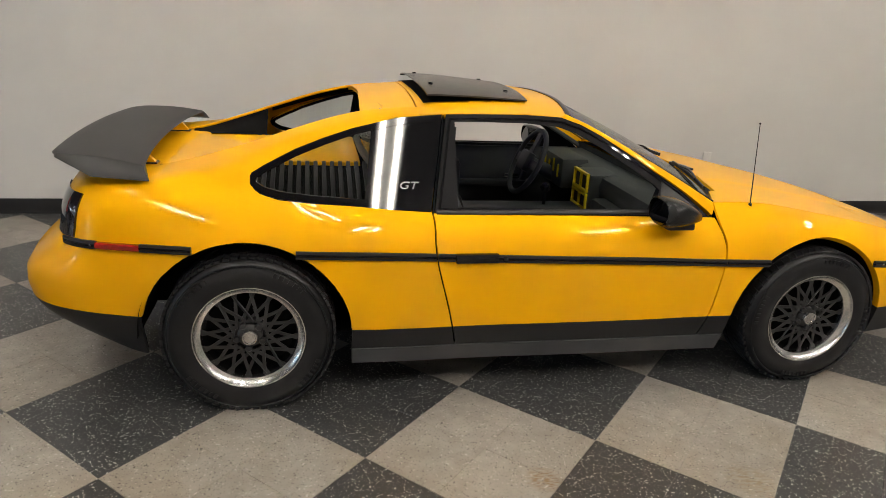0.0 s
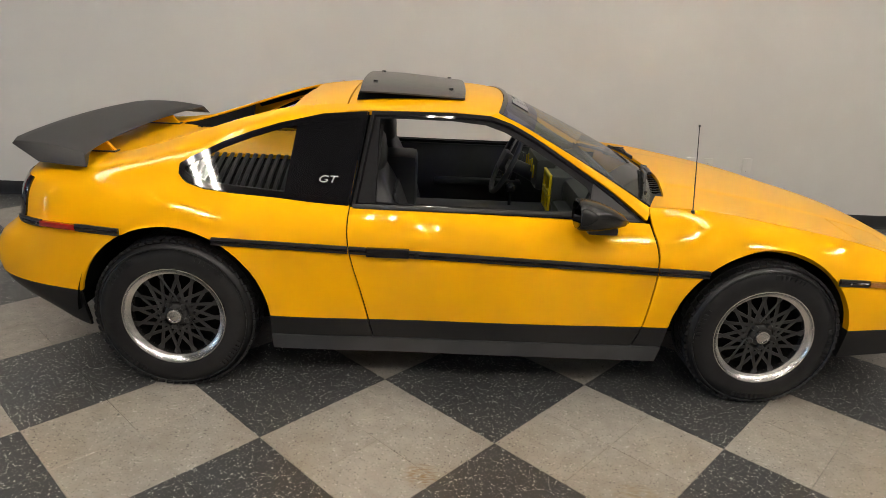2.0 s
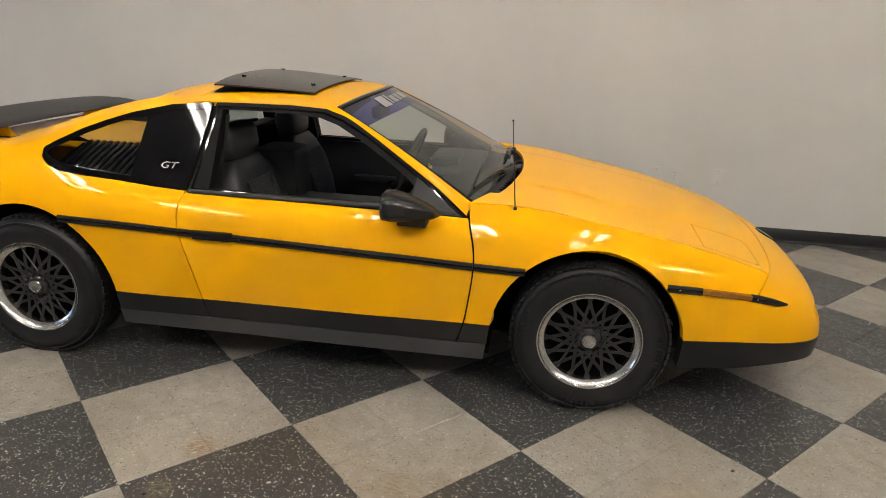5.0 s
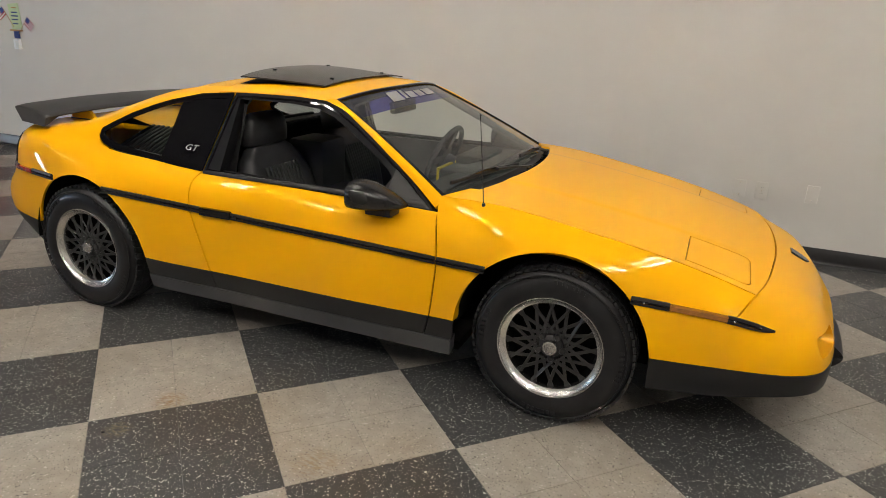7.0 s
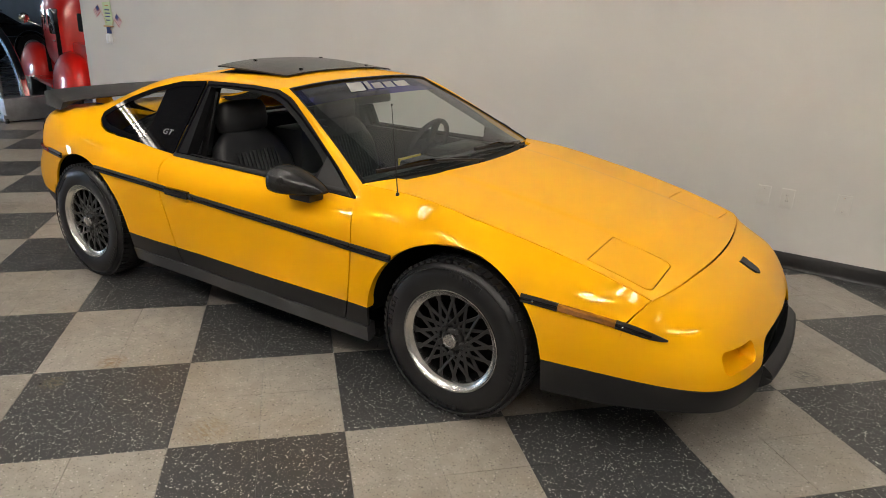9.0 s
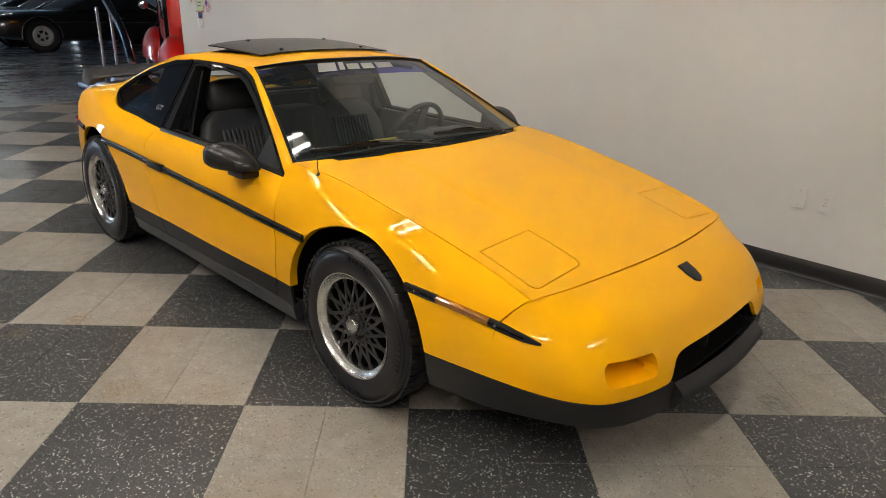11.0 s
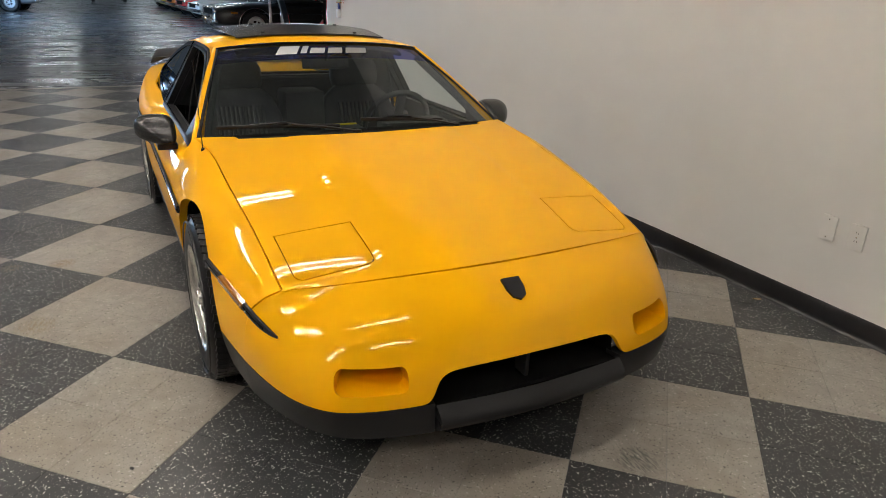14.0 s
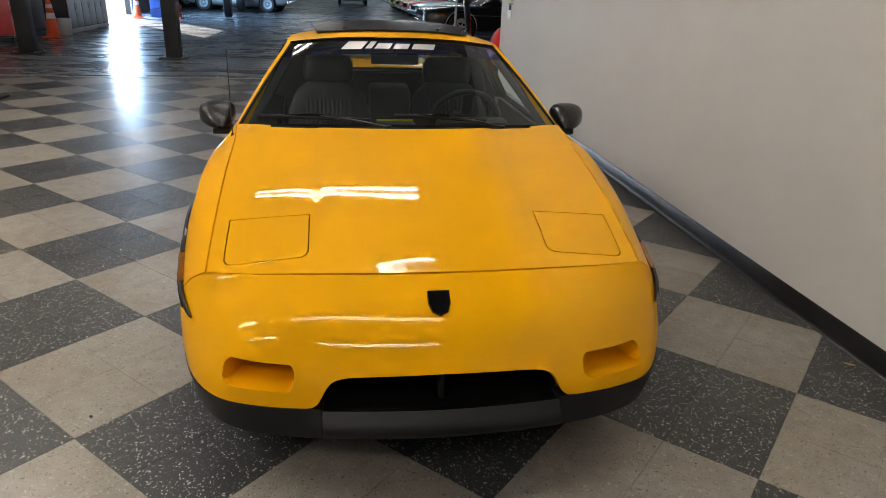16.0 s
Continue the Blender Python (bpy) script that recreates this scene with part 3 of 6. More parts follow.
# outline of the quarter window in x, z: upper and lower edge from its rear tip
WIN_UP = [(-1.170, .872), (-1.160, .895), (-1.115, .921), (-1.006, .975), (-0.90, 1.016), (-0.79, 1.052), (-0.62, 1.092), (-0.442, 1.108)]
WIN_LOW = [(-1.170, .872), (-1.160, .848), (-1.125, .826), (-1.06, .809), (-0.95, .797), (-0.80, .786), (-0.65, .774), (-0.50, .766)]
QS = spread(0.0, RA0, 34)[:-1] + cosine(RA0, RA1, 72) + spread(RA1, DR0, 16)[1:]
NLOW = 24
QUARTER, TIP = [], 0
for n_, (s_, c_) in enumerate(zip(QS, columns(np.array(QS)))):
    vs_ = np.linspace(4, 8, 400)
    q_ = along(c_, vs_)
    x_ = q_[60, 0]
    if x_ < -1.168:
        TIP = n_ + 1
        lo_, up_ = 5.666, 5.674
    else:
        lo_ = vs_[np.argmax(q_[:, 2] > np.interp(q_[:, 0], *zip(*WIN_LOW)))]
        up_ = vs_[len(vs_) - 1 - np.argmax(q_[::-1, 2] < np.interp(q_[::-1, 0], *zip(*WIN_UP)))]
    QUARTER.append(along(c_, np.r_[np.linspace(max(1.0, av_r(s_)), lo_, NLOW), np.linspace(max(up_, lo_ + 0.004), 8, 14)]))

for left in (False, True):
    k = dict(mirror=left)
    # rear quarter panel in one piece: tail corner, wheel arch and sail, with the side window left open
    q = empty("quarter_panel", parent=car)
    sheet("quarter_skin", QUARTER, PAINT, q, holes=[(TIP, len(QUARTER) - 1, NLOW - 1, NLOW)], **k)
    sheet("rear_cladding", skin_grid(spread(2.0, RA0, 16), 0, 0.985, 8), TRIM, q, "satin black lower cladding", **k)
    # door
    d = empty("door", parent=car)
    sheet("door_skin", skin_grid(spread(DR1, DF0, 40), 1.0, 5, 30), PAINT, d, **k)
    sheet("lower_cladding", skin_grid(spread(DR1, DF0, 30), 0.46, 0.985, 6), TRIM, d, "satin black lower door cladding", **k)
    # front fender
    f = empty("front_fender", parent=car)
    sheet("rear_skin", skin_grid(spread(DF1, FA0, 12), 1.0, 5, 30), PAINT, f, **k)
    sheet("arch_skin", skin_grid(cosine(FA0, FA1, 60), lambda s: max(1.0, av_f(s)), 5, 30), PAINT, f, rim=0.03, **k)
    sheet("front_skin", skin_grid(spread(FA1, SM0, 14), 1.0, 5, 30), PAINT, f, **k)
    sheet("seam_fill", skin_grid([SM0 - 0.002, 14.0, SM1 + 0.004], 1.0, 1.93, 10), PAINT, f, rim=0, **k)
    sheet("rear_cladding", skin_grid(spread(DF1, FA0, 8), 0.46, 0.985, 6), TRIM, f, "satin black cladding", **k)
    # cladding between arch and door, and the grey sill below
    sheet("quarter_cladding", skin_grid(spread(RA1, DR0, 10), 0.46, 0.985, 6), TRIM, q, "satin black cladding", **k)
    g = skin_grid(spread(RA1, FA0, 40), 0.0, 0.44, 6)
    g[..., 1] -= 0.006
    sheet("sill", g, SILL, car, "satin dark grey sill extension", rim=0.05, **k)

# nose: fascia with a wide lower opening and two lamp pockets
NS = sorted(set(spread(SM1, 15.84, 20) + spread(15.87, 15.91, 3) + spread(15.95, 16.79, 16) + spread(16.83, 17.0, 8) + spread(17.0, 18.0, 24)))
NV = sorted(set(spread(1.0, 1.24, 5) + spread(1.28, 1.78, 9) + spread(1.82, 5, 30)))


def grille_v(s):
    """Top of the lower opening: rounded towards its ends."""
    if s <= 17.02:
        return 1.0
    u = min(1.0, (s - 17.02) / 0.10)
    return 1.0 + 0.57 * math.sqrt(1 - (1 - u) ** 2) + 0.06 * (s - 17.0)


half_s = [s for s in NS if s < 17.02] + [17.02 + 0.1 * (1 - math.cos(math.pi / 2 * i / 8)) for i in range(9)] + spread(17.14, 18.0, 16)
vs_low = np.array(NV)
half_grid = []
for s_, col in zip(half_s, columns(np.array(half_s))):
    g0 = grille_v(s_)
    half_grid.append(along(col, g0 + (vs_low - 1) * (5 - g0) / 4))
half_grid = np.array(half_grid)
for n_ in range(18):
    half_grid[1:-1] = (half_grid[:-2] + 2 * half_grid[1:-1] + half_grid[2:]) / 4
    if n_ % 3 == 0:
        half_grid[:, 1:-1] = (half_grid[:, :-2] + 2 * half_grid[:, 1:-1] + half_grid[:, 2:]) / 4
full = np.concatenate([half_grid, half_grid[-2::-1] * np.array([1, -1, 1])])
n_half, n_all = len(half_s), len(full)
pick = lambda seq, v: min(range(len(seq)), key=lambda i: abs(seq[i] - v))
i0, i1 = pick(half_s, 15.91), pick(half_s, 16.79)
j0, j1 = pick(NV, 1.28), pick(NV, 1.78)
sheet("nose_fascia", full, PAINT, car, rim=0.014, holes=[(i0, i1, j0, j1), (n_all - 1 - i1, n_all - 1 - i0, j0, j1)], depth=0.115, low=0.010)
# rounded corners of the lamp pockets
def fascia_point(s_, v_):
    """The point of the smoothed fascia at station s_ and height v_."""
    i, j = (min(max(int(np.searchsorted(seq, q)) - 1, 0), len(seq) - 2) for seq, q in ((half_s, s_), (NV, v_)))
    a, b = (s_ - half_s[i]) / (half_s[i + 1] - half_s[i]), (v_ - NV[j]) / (NV[j + 1] - NV[j])
    return (1 - a) * ((1 - b) * half_grid[i, j] + b * half_grid[i, j + 1]) + a * ((1 - b) * half_grid[i + 1, j] + b * half_grid[i + 1, j + 1])


for sgn in (-1, 1):
    for sc, ds in ((half_s[i0], 1), (half_s[i1], -1)):
        for vc, dv in ((NV[j0], 1), (NV[j1], -1)):
            pq = [(sc, vc)] + [(sc + ds * 0.10 * (1 - math.sin(a)), vc + dv * 0.19 * (1 - math.cos(a))) for a in spread(0, math.pi / 2, 7)]
            ring = [(q[0], -sgn * q[1], q[2]) for q in (fascia_point(*sv) for sv in pq)]
            verts = ring + [(x - 0.05, y * 0.995, z) for x, y, z in ring]
            faces = [(0, k, k + 1) for k in range(1, 7)] + [(k, k + 1, 9 + k, 8 + k) for k in range(1, 7)]
            link_mesh("pocket_corner", verts, faces, PAINT, car, smooth=30)

for left in (False, True):
    sheet("front_cladding", skin_grid(spread(FA1, SEAM, 12) + spread(14.05, 17.02, 30), 0, 0.985, 8), TRIM, car, "satin black lower front cladding", rim=0.06, mirror=left)
lip = skin_grid(spread(17.03, 18.0, 20), 0, 0.93, 9)
lip[..., 0] += 0.038 * np.sin(np.linspace(0, math.pi, 9))[None, :]
lip = np.concatenate([lip, lip[-2::-1] * np.array([1, -1, 1])])
sheet("front_lip", lip, TRIM, car, "satin black front air dam", rim=0.05)
# dark tray and cheeks inside the lower opening
edge = [tuple(p - np.array([0.03, 0, -0.012])) for p in lip[:, 0]]
ne = len(edge)
verts = edge + [(1.72, y, z) for _, y, z in edge] + [(1.72, y, 0.46) for _, y, z in edge]
faces = [(i, i + 1, ne + i + 1, ne + i) for i in range(ne - 1)] + [(ne + i, ne + i + 1, 2 * ne + i + 1, 2 * ne + i) for i in range(ne - 1)]
for k in (0, ne - 1):
    verts.append((edge[k][0] - 0.02, edge[k][1], 0.40))
    faces.append((k, ne + k, 2 * ne + k, len(verts) - 1))
link_mesh("intake_duct", verts, faces, DARK, car, "black duct behind the lower opening", smooth=0)

# dark inner shells close the panel gaps
for left in (False, True):
    for rng, lo in (((2.0, RA0), 0.1), ((RA1, FA0), 0.1), ((FA1, 15.6), 0.1)):
        g = skin_grid(spread(*rng, 24), lo, 4.95, 12)
        nx = np.gradient(g, axis=0)
        nz = np.gradient(g, axis=1)
        nn = np.cross(nx, nz)
        nn /= np.linalg.norm(nn, axis=2, keepdims=True)
        nn *= np.sign(np.sum(nn * (g - np.array([0, 0, 0.4])), axis=2, keepdims=True))
        sheet("inner_shell", g - nn * 0.016, DARK, car, rim=0, mirror=left)

# ---- hood ----
side_line = np.array([p[6] for p in columns(np.linspace(10.02, 13.998, 160))])
FRONT_SEAM = np.array([p[6] for p in columns(np.linspace(14.002, 18, 80))])
NOTCH, LAMP_X0, LAMP_X1, LAMP_U0, LAMP_U1 = 0.80, 1.607, 1.838, 0.70, 0.905


def hood_x(u, w):
    """Along the hood: the rear edge (with ears beside the cowl), the headlight covers between fixed lines, the nose seam."""
    a = abs(w)
    rear = 0.872 - 0.256 * (0.72 * a) ** 2
    front = float(np.interp(0.68 * a, -FRONT_SEAM[::-1, 1], FRONT_SEAM[::-1, 0]))
    if u <= LAMP_U0:
        x = rear + (LAMP_X0 - rear) * u / LAMP_U0
        if a > NOTCH and u < 0.16:
            x -= (rear - 0.752 + 0.35 * (a - NOTCH)) * (1 - u / 0.16)
    elif u <= LAMP_U1:
        x = LAMP_X0 + (LAMP_X1 - LAMP_X0) * (u - LAMP_U0) / (LAMP_U1 - LAMP_U0)
    else:
        x = LAMP_X1 + (front - LAMP_X1) * (u - LAMP_U1) / (1 - LAMP_U1)
    return x, front


def hood_mid(x):
    """Height of the hood along its middle line."""
    return float(cubic([0.66, 0.872, 1.2, 1.6, 1.8, 1.949], [.840, .818, .774, .699, .6545, .610], [x])[0])


def hood_point(u, w, drop=0.0):
    a = abs(w)
    x, front = hood_x(u, w)
    y = (float(np.interp(x, side_line[:, 0], -side_line[:, 1])) - 0.0055) * w
    zs = float(np.interp(x, side_line[:, 0], side_line[:, 2]))
    z = zs + (hood_mid(x) - zs) * (1 - a ** 2.2)
    # the front meets the nose seam
    fz = float(np.interp(min(0.68 * a, 0.67), -FRONT_SEAM[::-1, 1], FRONT_SEAM[::-1, 2]))
    fs = float(np.interp(front, side_line[:, 0], side_line[:, 2]))
    z += (fz + 0.001 - fs - (hood_mid(front) - fs) * (1 - a ** 2.2)) * max(0.0, (x - 1.3) / (front - 1.3)) ** 2
    # a shallow raised middle between two creases
    z += 0.005 / (1 + math.exp((a - 0.525) * 70)) * min(1, max(0, (1.92 - x) / 0.3))
    return (x, y, z - drop)


HU = spread(0.0, 0.16, 8)[:-1] + spread(0.16, 0.69, 17) + spread(LAMP_U0, LAMP_U1, 11) + spread(0.915, 0.994, 6)
HW_half = spread(0.0, 0.48, 12) + spread(0.495, 0.545, 5) + spread(0.555, 0.795, 8) + [NOTCH, NOTCH + 0.004] + spread(0.82, 0.935, 5) + spread(0.94, 1.0, 4)
HW = sorted({-w for w in HW_half} | set(HW_half))
hood_grid = [[hood_point(u, w) for w in HW] for u in HU]
iu0, iu1 = 24, 34


def round_corners(grid, i0, i1, j0, j1):
    """Draw the front corners of a cover or of its opening inwards."""
    for i in (i1,):
        for j, dj in ((j0, 1), (j1, -1)):
            c = [np.array(grid[a][b]) for a, b in ((i, j), (i - 1, j + dj), (i - 1, j), (i, j + dj))]
            grid[i][j] = tuple(c[0] * 0.62 + c[1] * 0.38)
            grid[i - 1][j] = tuple(c[2] * 0.96 + c[1] * 0.04)
            grid[i][j + dj] = tuple(c[3] * 0.96 + c[1] * 0.04)


near = lambda v: min(range(len(HW)), key=lambda j: abs(HW[j] - v))
hl_holes = [(iu0, iu1, near(-0.935), near(-0.555)), (iu0, iu1, near(0.555), near(0.935))]
for h_ in hl_holes:
    round_corners(hood_grid, *h_)
hood = sheet("hood", hood_grid, PAINT, car, "long flat yellow front hood", rim=0.014, holes=hl_holes)
for sgn in (-1, 1):
    us, ws = spread(LAMP_U0 + 0.003, LAMP_U1 - 0.003, 11), [sgn * w for w in spread(0.5605, 0.9295, 13)]
    cover = [[hood_point(u, w) for w in ws] for u in us]
    round_corners(cover, 0, 10, 0, 12)
    sheet("headlight_cover", cover, PAINT, car, "closed pop-up headlight cover flush in the hood", rim=0.014)
sheet("hood_liner", [[hood_point(u, w, 0.018) for w in spread(-0.99, 0.99, 15)] for u in spread(0.01, 0.99, 15)], DARK, car, rim=0)

# ---- roof, pillars and rear sails ----
SLOPE = 0.55


def gy(z):
    return 0.752 - SLOPE * (z - 0.757)


def side_pt(x, z, out=0.0, sgn=-1):
    return (x, sgn * (gy(z) + out), z)


def roof_point(x, w):
    a = abs(w)
    edge_y = float(np.interp(x, [-0.8, -0.45, 0.05, 0.12], [0.545, 0.562, 0.556, 0.54]))
    edge_z = float(np.interp(x, [-0.8, -0.45, -0.1, 0.08, 0.15], [1.085, 1.112, 1.118, 1.108, 1.095]))
    mid_z = float(pchip([-0.8, -0.6, -0.3, 0.0, 0.16], np.array([1.118, 1.150, 1.171, 1.163, 1.143])[:, None], [x])[0, 0])
    y = edge_y * w
    z = edge_z + (mid_z - edge_z) * (1 - a ** 2.6)
    return (x, y, z)


def roof_front(w):
    return 0.075 + 0.065 * (1 - abs(w) ** 2)


ROOF_GAP = -0.532
roof_rows = [[roof_point(ROOF_GAP + 0.003 + (roof_front(w) - ROOF_GAP - 0.003) * u, w) for w in spread(-1, 1, 41)] for u in spread(0, 1, 26)]
sheet("roof", roof_rows, PAINT, car, rim=0.02, out=(0, 0, 0.5))
sheet("roof_hoop", [[roof_point(ROOF_GAP - 0.003 - (0.20 + 0.02 * abs(w)) * u, w * 0.874) for w in spread(-1, 1, 41)] for u in spread(0, 1, 12)], PAINT, car, "yellow hoop behind the roof panel", rim=0.02, out=(0, 0, 0.5))
WS_TOP = [roof_point(roof_front(w) + 0.004, w) for w in spread(-0.965, 0.965, 31)]
ws_base = smooth_curve([(0.685, -0.730, 0.802), (0.74, -0.55, 0.816), (0.80, -0.28, 0.828), (0.82, 0, 0.832), (0.80, 0.28, 0.828), (0.74, 0.55, 0.816), (0.685, 0.730, 0.802)], 31)


def screen_point(u, w):
    """u from base to top, w from right to left (0 to 1); the pane bows a little forward."""
    t = w * 30
    i = min(int(t), 29)
    f = t - i
    a = np.array(ws_base[i]) * (1 - f) + np.array(ws_base[i + 1]) * f
    b = np.array(WS_TOP[i]) * (1 - f) + np.array(WS_TOP[i + 1]) * f
    p = a + (b - a) * u
    bow = 0.009 * math.sin(math.pi * u)
    return p + np.array([0.5, 0, 0.86]) * bow


windshield = empty("windshield", parent=car)
sheet("pane", [[screen_point(u, w) for w in spread(0.0, 1, 31)] for u in spread(0, 0.775, 20)], SCREEN, windshield, "clear windshield glass", rim=0, out=(0, 0, 0.5))
sheet("shade_band", [[screen_point(u, w) for w in spread(0.0, 1, 31)] for u in spread(0.775, 0.995, 8)], BAND, windshield, "dark blue sun strip along the top of the glass", rim=0, out=(0, 0, 0.5))
for sgn in (-1, 1):
    # A-pillar between the window frame and the edge of the glass
    outer = smooth_curve([(0.672, sgn * .762, 0.758), (0.558, sgn * .722, .842), (0.418, sgn * .672, .928), (0.246, sgn * .609, 1.028), (0.135, sgn * .569, 1.083), (0.05, sgn * .556, 1.108)], 24)
    inner = np.array([screen_point(u, 0.0 if sgn < 0 else 1.0) + np.array([0.003, -sgn * 0.004, 0.006]) for u in spread(0.0, 1.0, 24)])
    mid = (outer + inner) / 2 + np.array([0.004, sgn * 0.005, 0.007])
    rows = []
    for o, m_, n_ in zip(outer, mid, inner):
        rows.append(pchip([0, 1, 2], np.array([o, m_, n_]), np.linspace(0, 2, 7)))
    sheet("windshield_pillar", rows, PAINT, car, rim=0.035, out=(0.2, 0, 0.6))
    # black lining inside the sail: behind the window down to the louvres, ahead of it a narrow trim
    crest = np.array([along(c_, 8.0)[0] for c_ in columns(np.linspace(4.05, 6.9, 60))]) * np.array([1, -sgn, 1])
    up_in = np.array([along(c_, 7.3)[0] for c_ in columns(np.linspace(4.05, 6.9, 60))]) * np.array([1, -sgn, 1])
    rear_part, fore = crest[crest[:, 0] < -1.15], crest[:, 0] > -1.16
    sheet("sail_lining", [[p + np.array([0, -sgn * 0.003, -0.012]), (p[0], p[1] * 0.8 + sgn * 0.07, 0.5 * p[2] + 0.43), (p[0], sgn * 0.345, 0.858)] for p in rear_part], DARK, car, rim=0)
    sheet("sail_lining", [[p + np.array([0, -sgn * 0.004, -0.014]), o + np.array([0, -sgn * 0.016, -0.014])] for p, o in zip(crest[fore], up_in[fore])], DARK, car, rim=0)
    sweep("sail_edge", [p + np.array([0, -sgn * 0.002, -0.006]) for p in crest[crest[:, 0] < -0.74]], 0.006, 0.006, PAINT, car)
# rear deck and engine lid
DECK_Z = 0.861
def deck_half(x):
    return float(np.interp(x, [-1.47, -1.43], [0.48, 0.31]))


sheet("rear_deck", [[(x, deck_half(x) * y, DECK_Z + 0.003 * (1 - y * y)) for y in spread(-1, 1, 21)] for x in spread(-1.76, -1.47, 10) + spread(-1.46, -1.43, 4) + spread(-1.40, -0.74, 14)], PAINT, car, "yellow rear deck and engine lid between the louvres", rim=0.04, out=(-1.6, 0, 0.5))

# ---- wheels ----
def wheel_parts(e, radius, half_w):
    """Outer face looks along -y; the hub sits at the origin."""
    bm = bmesh.new()
    r0 = 0.200
    lathe(bm, [(r0, -half_w + 0.012), (r0 + 0.006, -half_w + 0.004), (r0 + 0.022, -half_w - 0.001), (r0 + 0.05, -half_w - 0.004), (radius - 0.035, -half_w + 0.004),
               (radius - 0.014, -half_w + 0.020), (radius - 0.003, -half_w + 0.042), (radius, -half_w + 0.07), (radius, half_w - 0.07), (radius - 0.003, half_w - 0.042), (radius - 0.03, half_w - 0.005), (r0 + 0.03, half_w), (r0, half_w - 0.01)], 72)
    tyre = part("tyre", bm, RUBBER, e, "black all-season tyre", smooth=30)
    # tread blocks round the shoulder
    bm = bmesh.new()
    for i in range(64):
        m = Matrix.Rotation(2 * math.pi * i / 64, 4, "Y") @ Matrix.Translation((radius - 0.0035, 0, 0))
        for yy, w in ((-half_w + 0.034, 0.034), (-0.022, 0.034), (0.022, 0.034), (half_w - 0.034, 0.034)):
            add_box(bm, 0, 0, 0, 0.010, w, 0.024, m=None)
            bmesh.ops.transform(bm, matrix=m @ Matrix.Translation((0, yy, 0)) @ Matrix.Rotation(0.25 if yy > 0 else -0.25, 4, "X"), verts=bm.verts[-8:])
            bm.verts.ensure_lookup_table()
    part("tread", bm, RUBBER, tyre, smooth=0)
    # raised sidewall ring and bars in place of the maker's lettering
    bm = bmesh.new()
    lathe(bm, [(r0 + 0.085, -half_w - 0.001), (r0 + 0.087, -half_w - 0.0045), (r0 + 0.090, -half_w - 0.0045), (r0 + 0.092, -half_w + 0.001)], 72)
    for k0 in (0.9, 2.6, 4.2, 5.6):
        for i in range(7):
            m = Matrix.Rotation(k0 + i * 0.075, 4, "Y") @ Matrix.Translation((r0 + 0.068, -half_w - 0.003, 0))
            vs = add_box(bm, 0, 0, 0, 0.018, 0.003, 0.010 if i % 3 else 0.013)
            bmesh.ops.transform(bm, matrix=m, verts=vs)
    part("sidewall_relief", bm, RUBBER, tyre, smooth=0)
    rim_ob = empty("rim", parent=e)
    bm = bmesh.new()
    lathe(bm, [(0.172, -half_w + 0.05), (0.173, -half_w + 0.030), (0.176, -half_w + 0.022), (0.194, -half_w + 0.014), (0.200, -half_w + 0.002), (0.204, -half_w + 0.001), (0.206, -half_w + 0.006), (0.203, -half_w + 0.02), (0.200, half_w - 0.02)], 72)
    part("lip", bm, ALLOY, rim_ob, "polished machined rim lip")
    bm = bmesh.new()
    lathe(bm, [(0.173, -half_w + 0.04), (0.165, -half_w + 0.10), (0.02, -half_w + 0.12)], 48)
    part("barrel", bm, DARK, rim_ob)
    # crossed lace spokes
    bm = bmesh.new()
    n = 16
    yf = -half_w + 0.034
    for i in range(n):
        for sg in (-1, 1):
            a0, a1 = 2 * math.pi * i / n, 2 * math.pi * (i + sg * 1.6) / n
            p0 = Vector((0.058 * math.cos(a0), yf - 0.006, 0.058 * math.sin(a0)))
            p1 = Vector((0.174 * math.cos(a1), yf + 0.004, 0.174 * math.sin(a1)))
            d = p1 - p0
            q = d.to_track_quat("X", "Y").to_matrix().to_4x4()
            vs = add_box(bm, 0, 0, 0, d.length, 0.012, 0.0052)
            bmesh.ops.transform(bm, matrix=Matrix.Translation((p0 + p1) / 2) @ q, verts=vs)
    part("lace_spokes", bm, LACE, rim_ob, "black crossed lace spokes", smooth=0)
    bm = bmesh.new()
    lathe(bm, [(0.064, yf + 0.02), (0.062, yf - 0.002), (0.058, yf - 0.003), (0.056, yf + 0.006), (0.046, yf + 0.006), (0.045, yf - 0.006), (0.041, yf - 0.010), (0.036, yf - 0.012), (0.0, yf - 0.012)], 32)
    for i in range(5):
        a = 2 * math.pi * (i + 0.25) / 5
        lathe(bm, [(0.013, 0.01), (0.013, -0.004), (0.010, -0.008), (0.0, -0.008)], 8, m=Matrix.Translation((0.049 * math.cos(a), yf - 0.012, 0.049 * math.sin(a))))
    part("hub", bm, LACE, rim_ob)
    bm = bmesh.new()
    lathe(bm, [(0.030, yf - 0.012), (0.0295, yf - 0.026), (0.027, yf - 0.030), (0.022, yf - 0.031), (0.020, yf - 0.0285), (0.0, yf - 0.030)], 32)
    part("centre_cap", bm, ALLOY, rim_ob, "bright centre cap")


for x, r, hw, yc in ((-1.175, 0.315, 0.106, 0.748), (1.188, 0.312, 0.101, 0.748)):
    for sgn in (-1, 1):
        e = empty("wheel", pose(x, sgn * yc, r - 0.004, 0, 25 * x, 0 if sgn < 0 else 180), car)
        wheel_parts(e, r, hw)
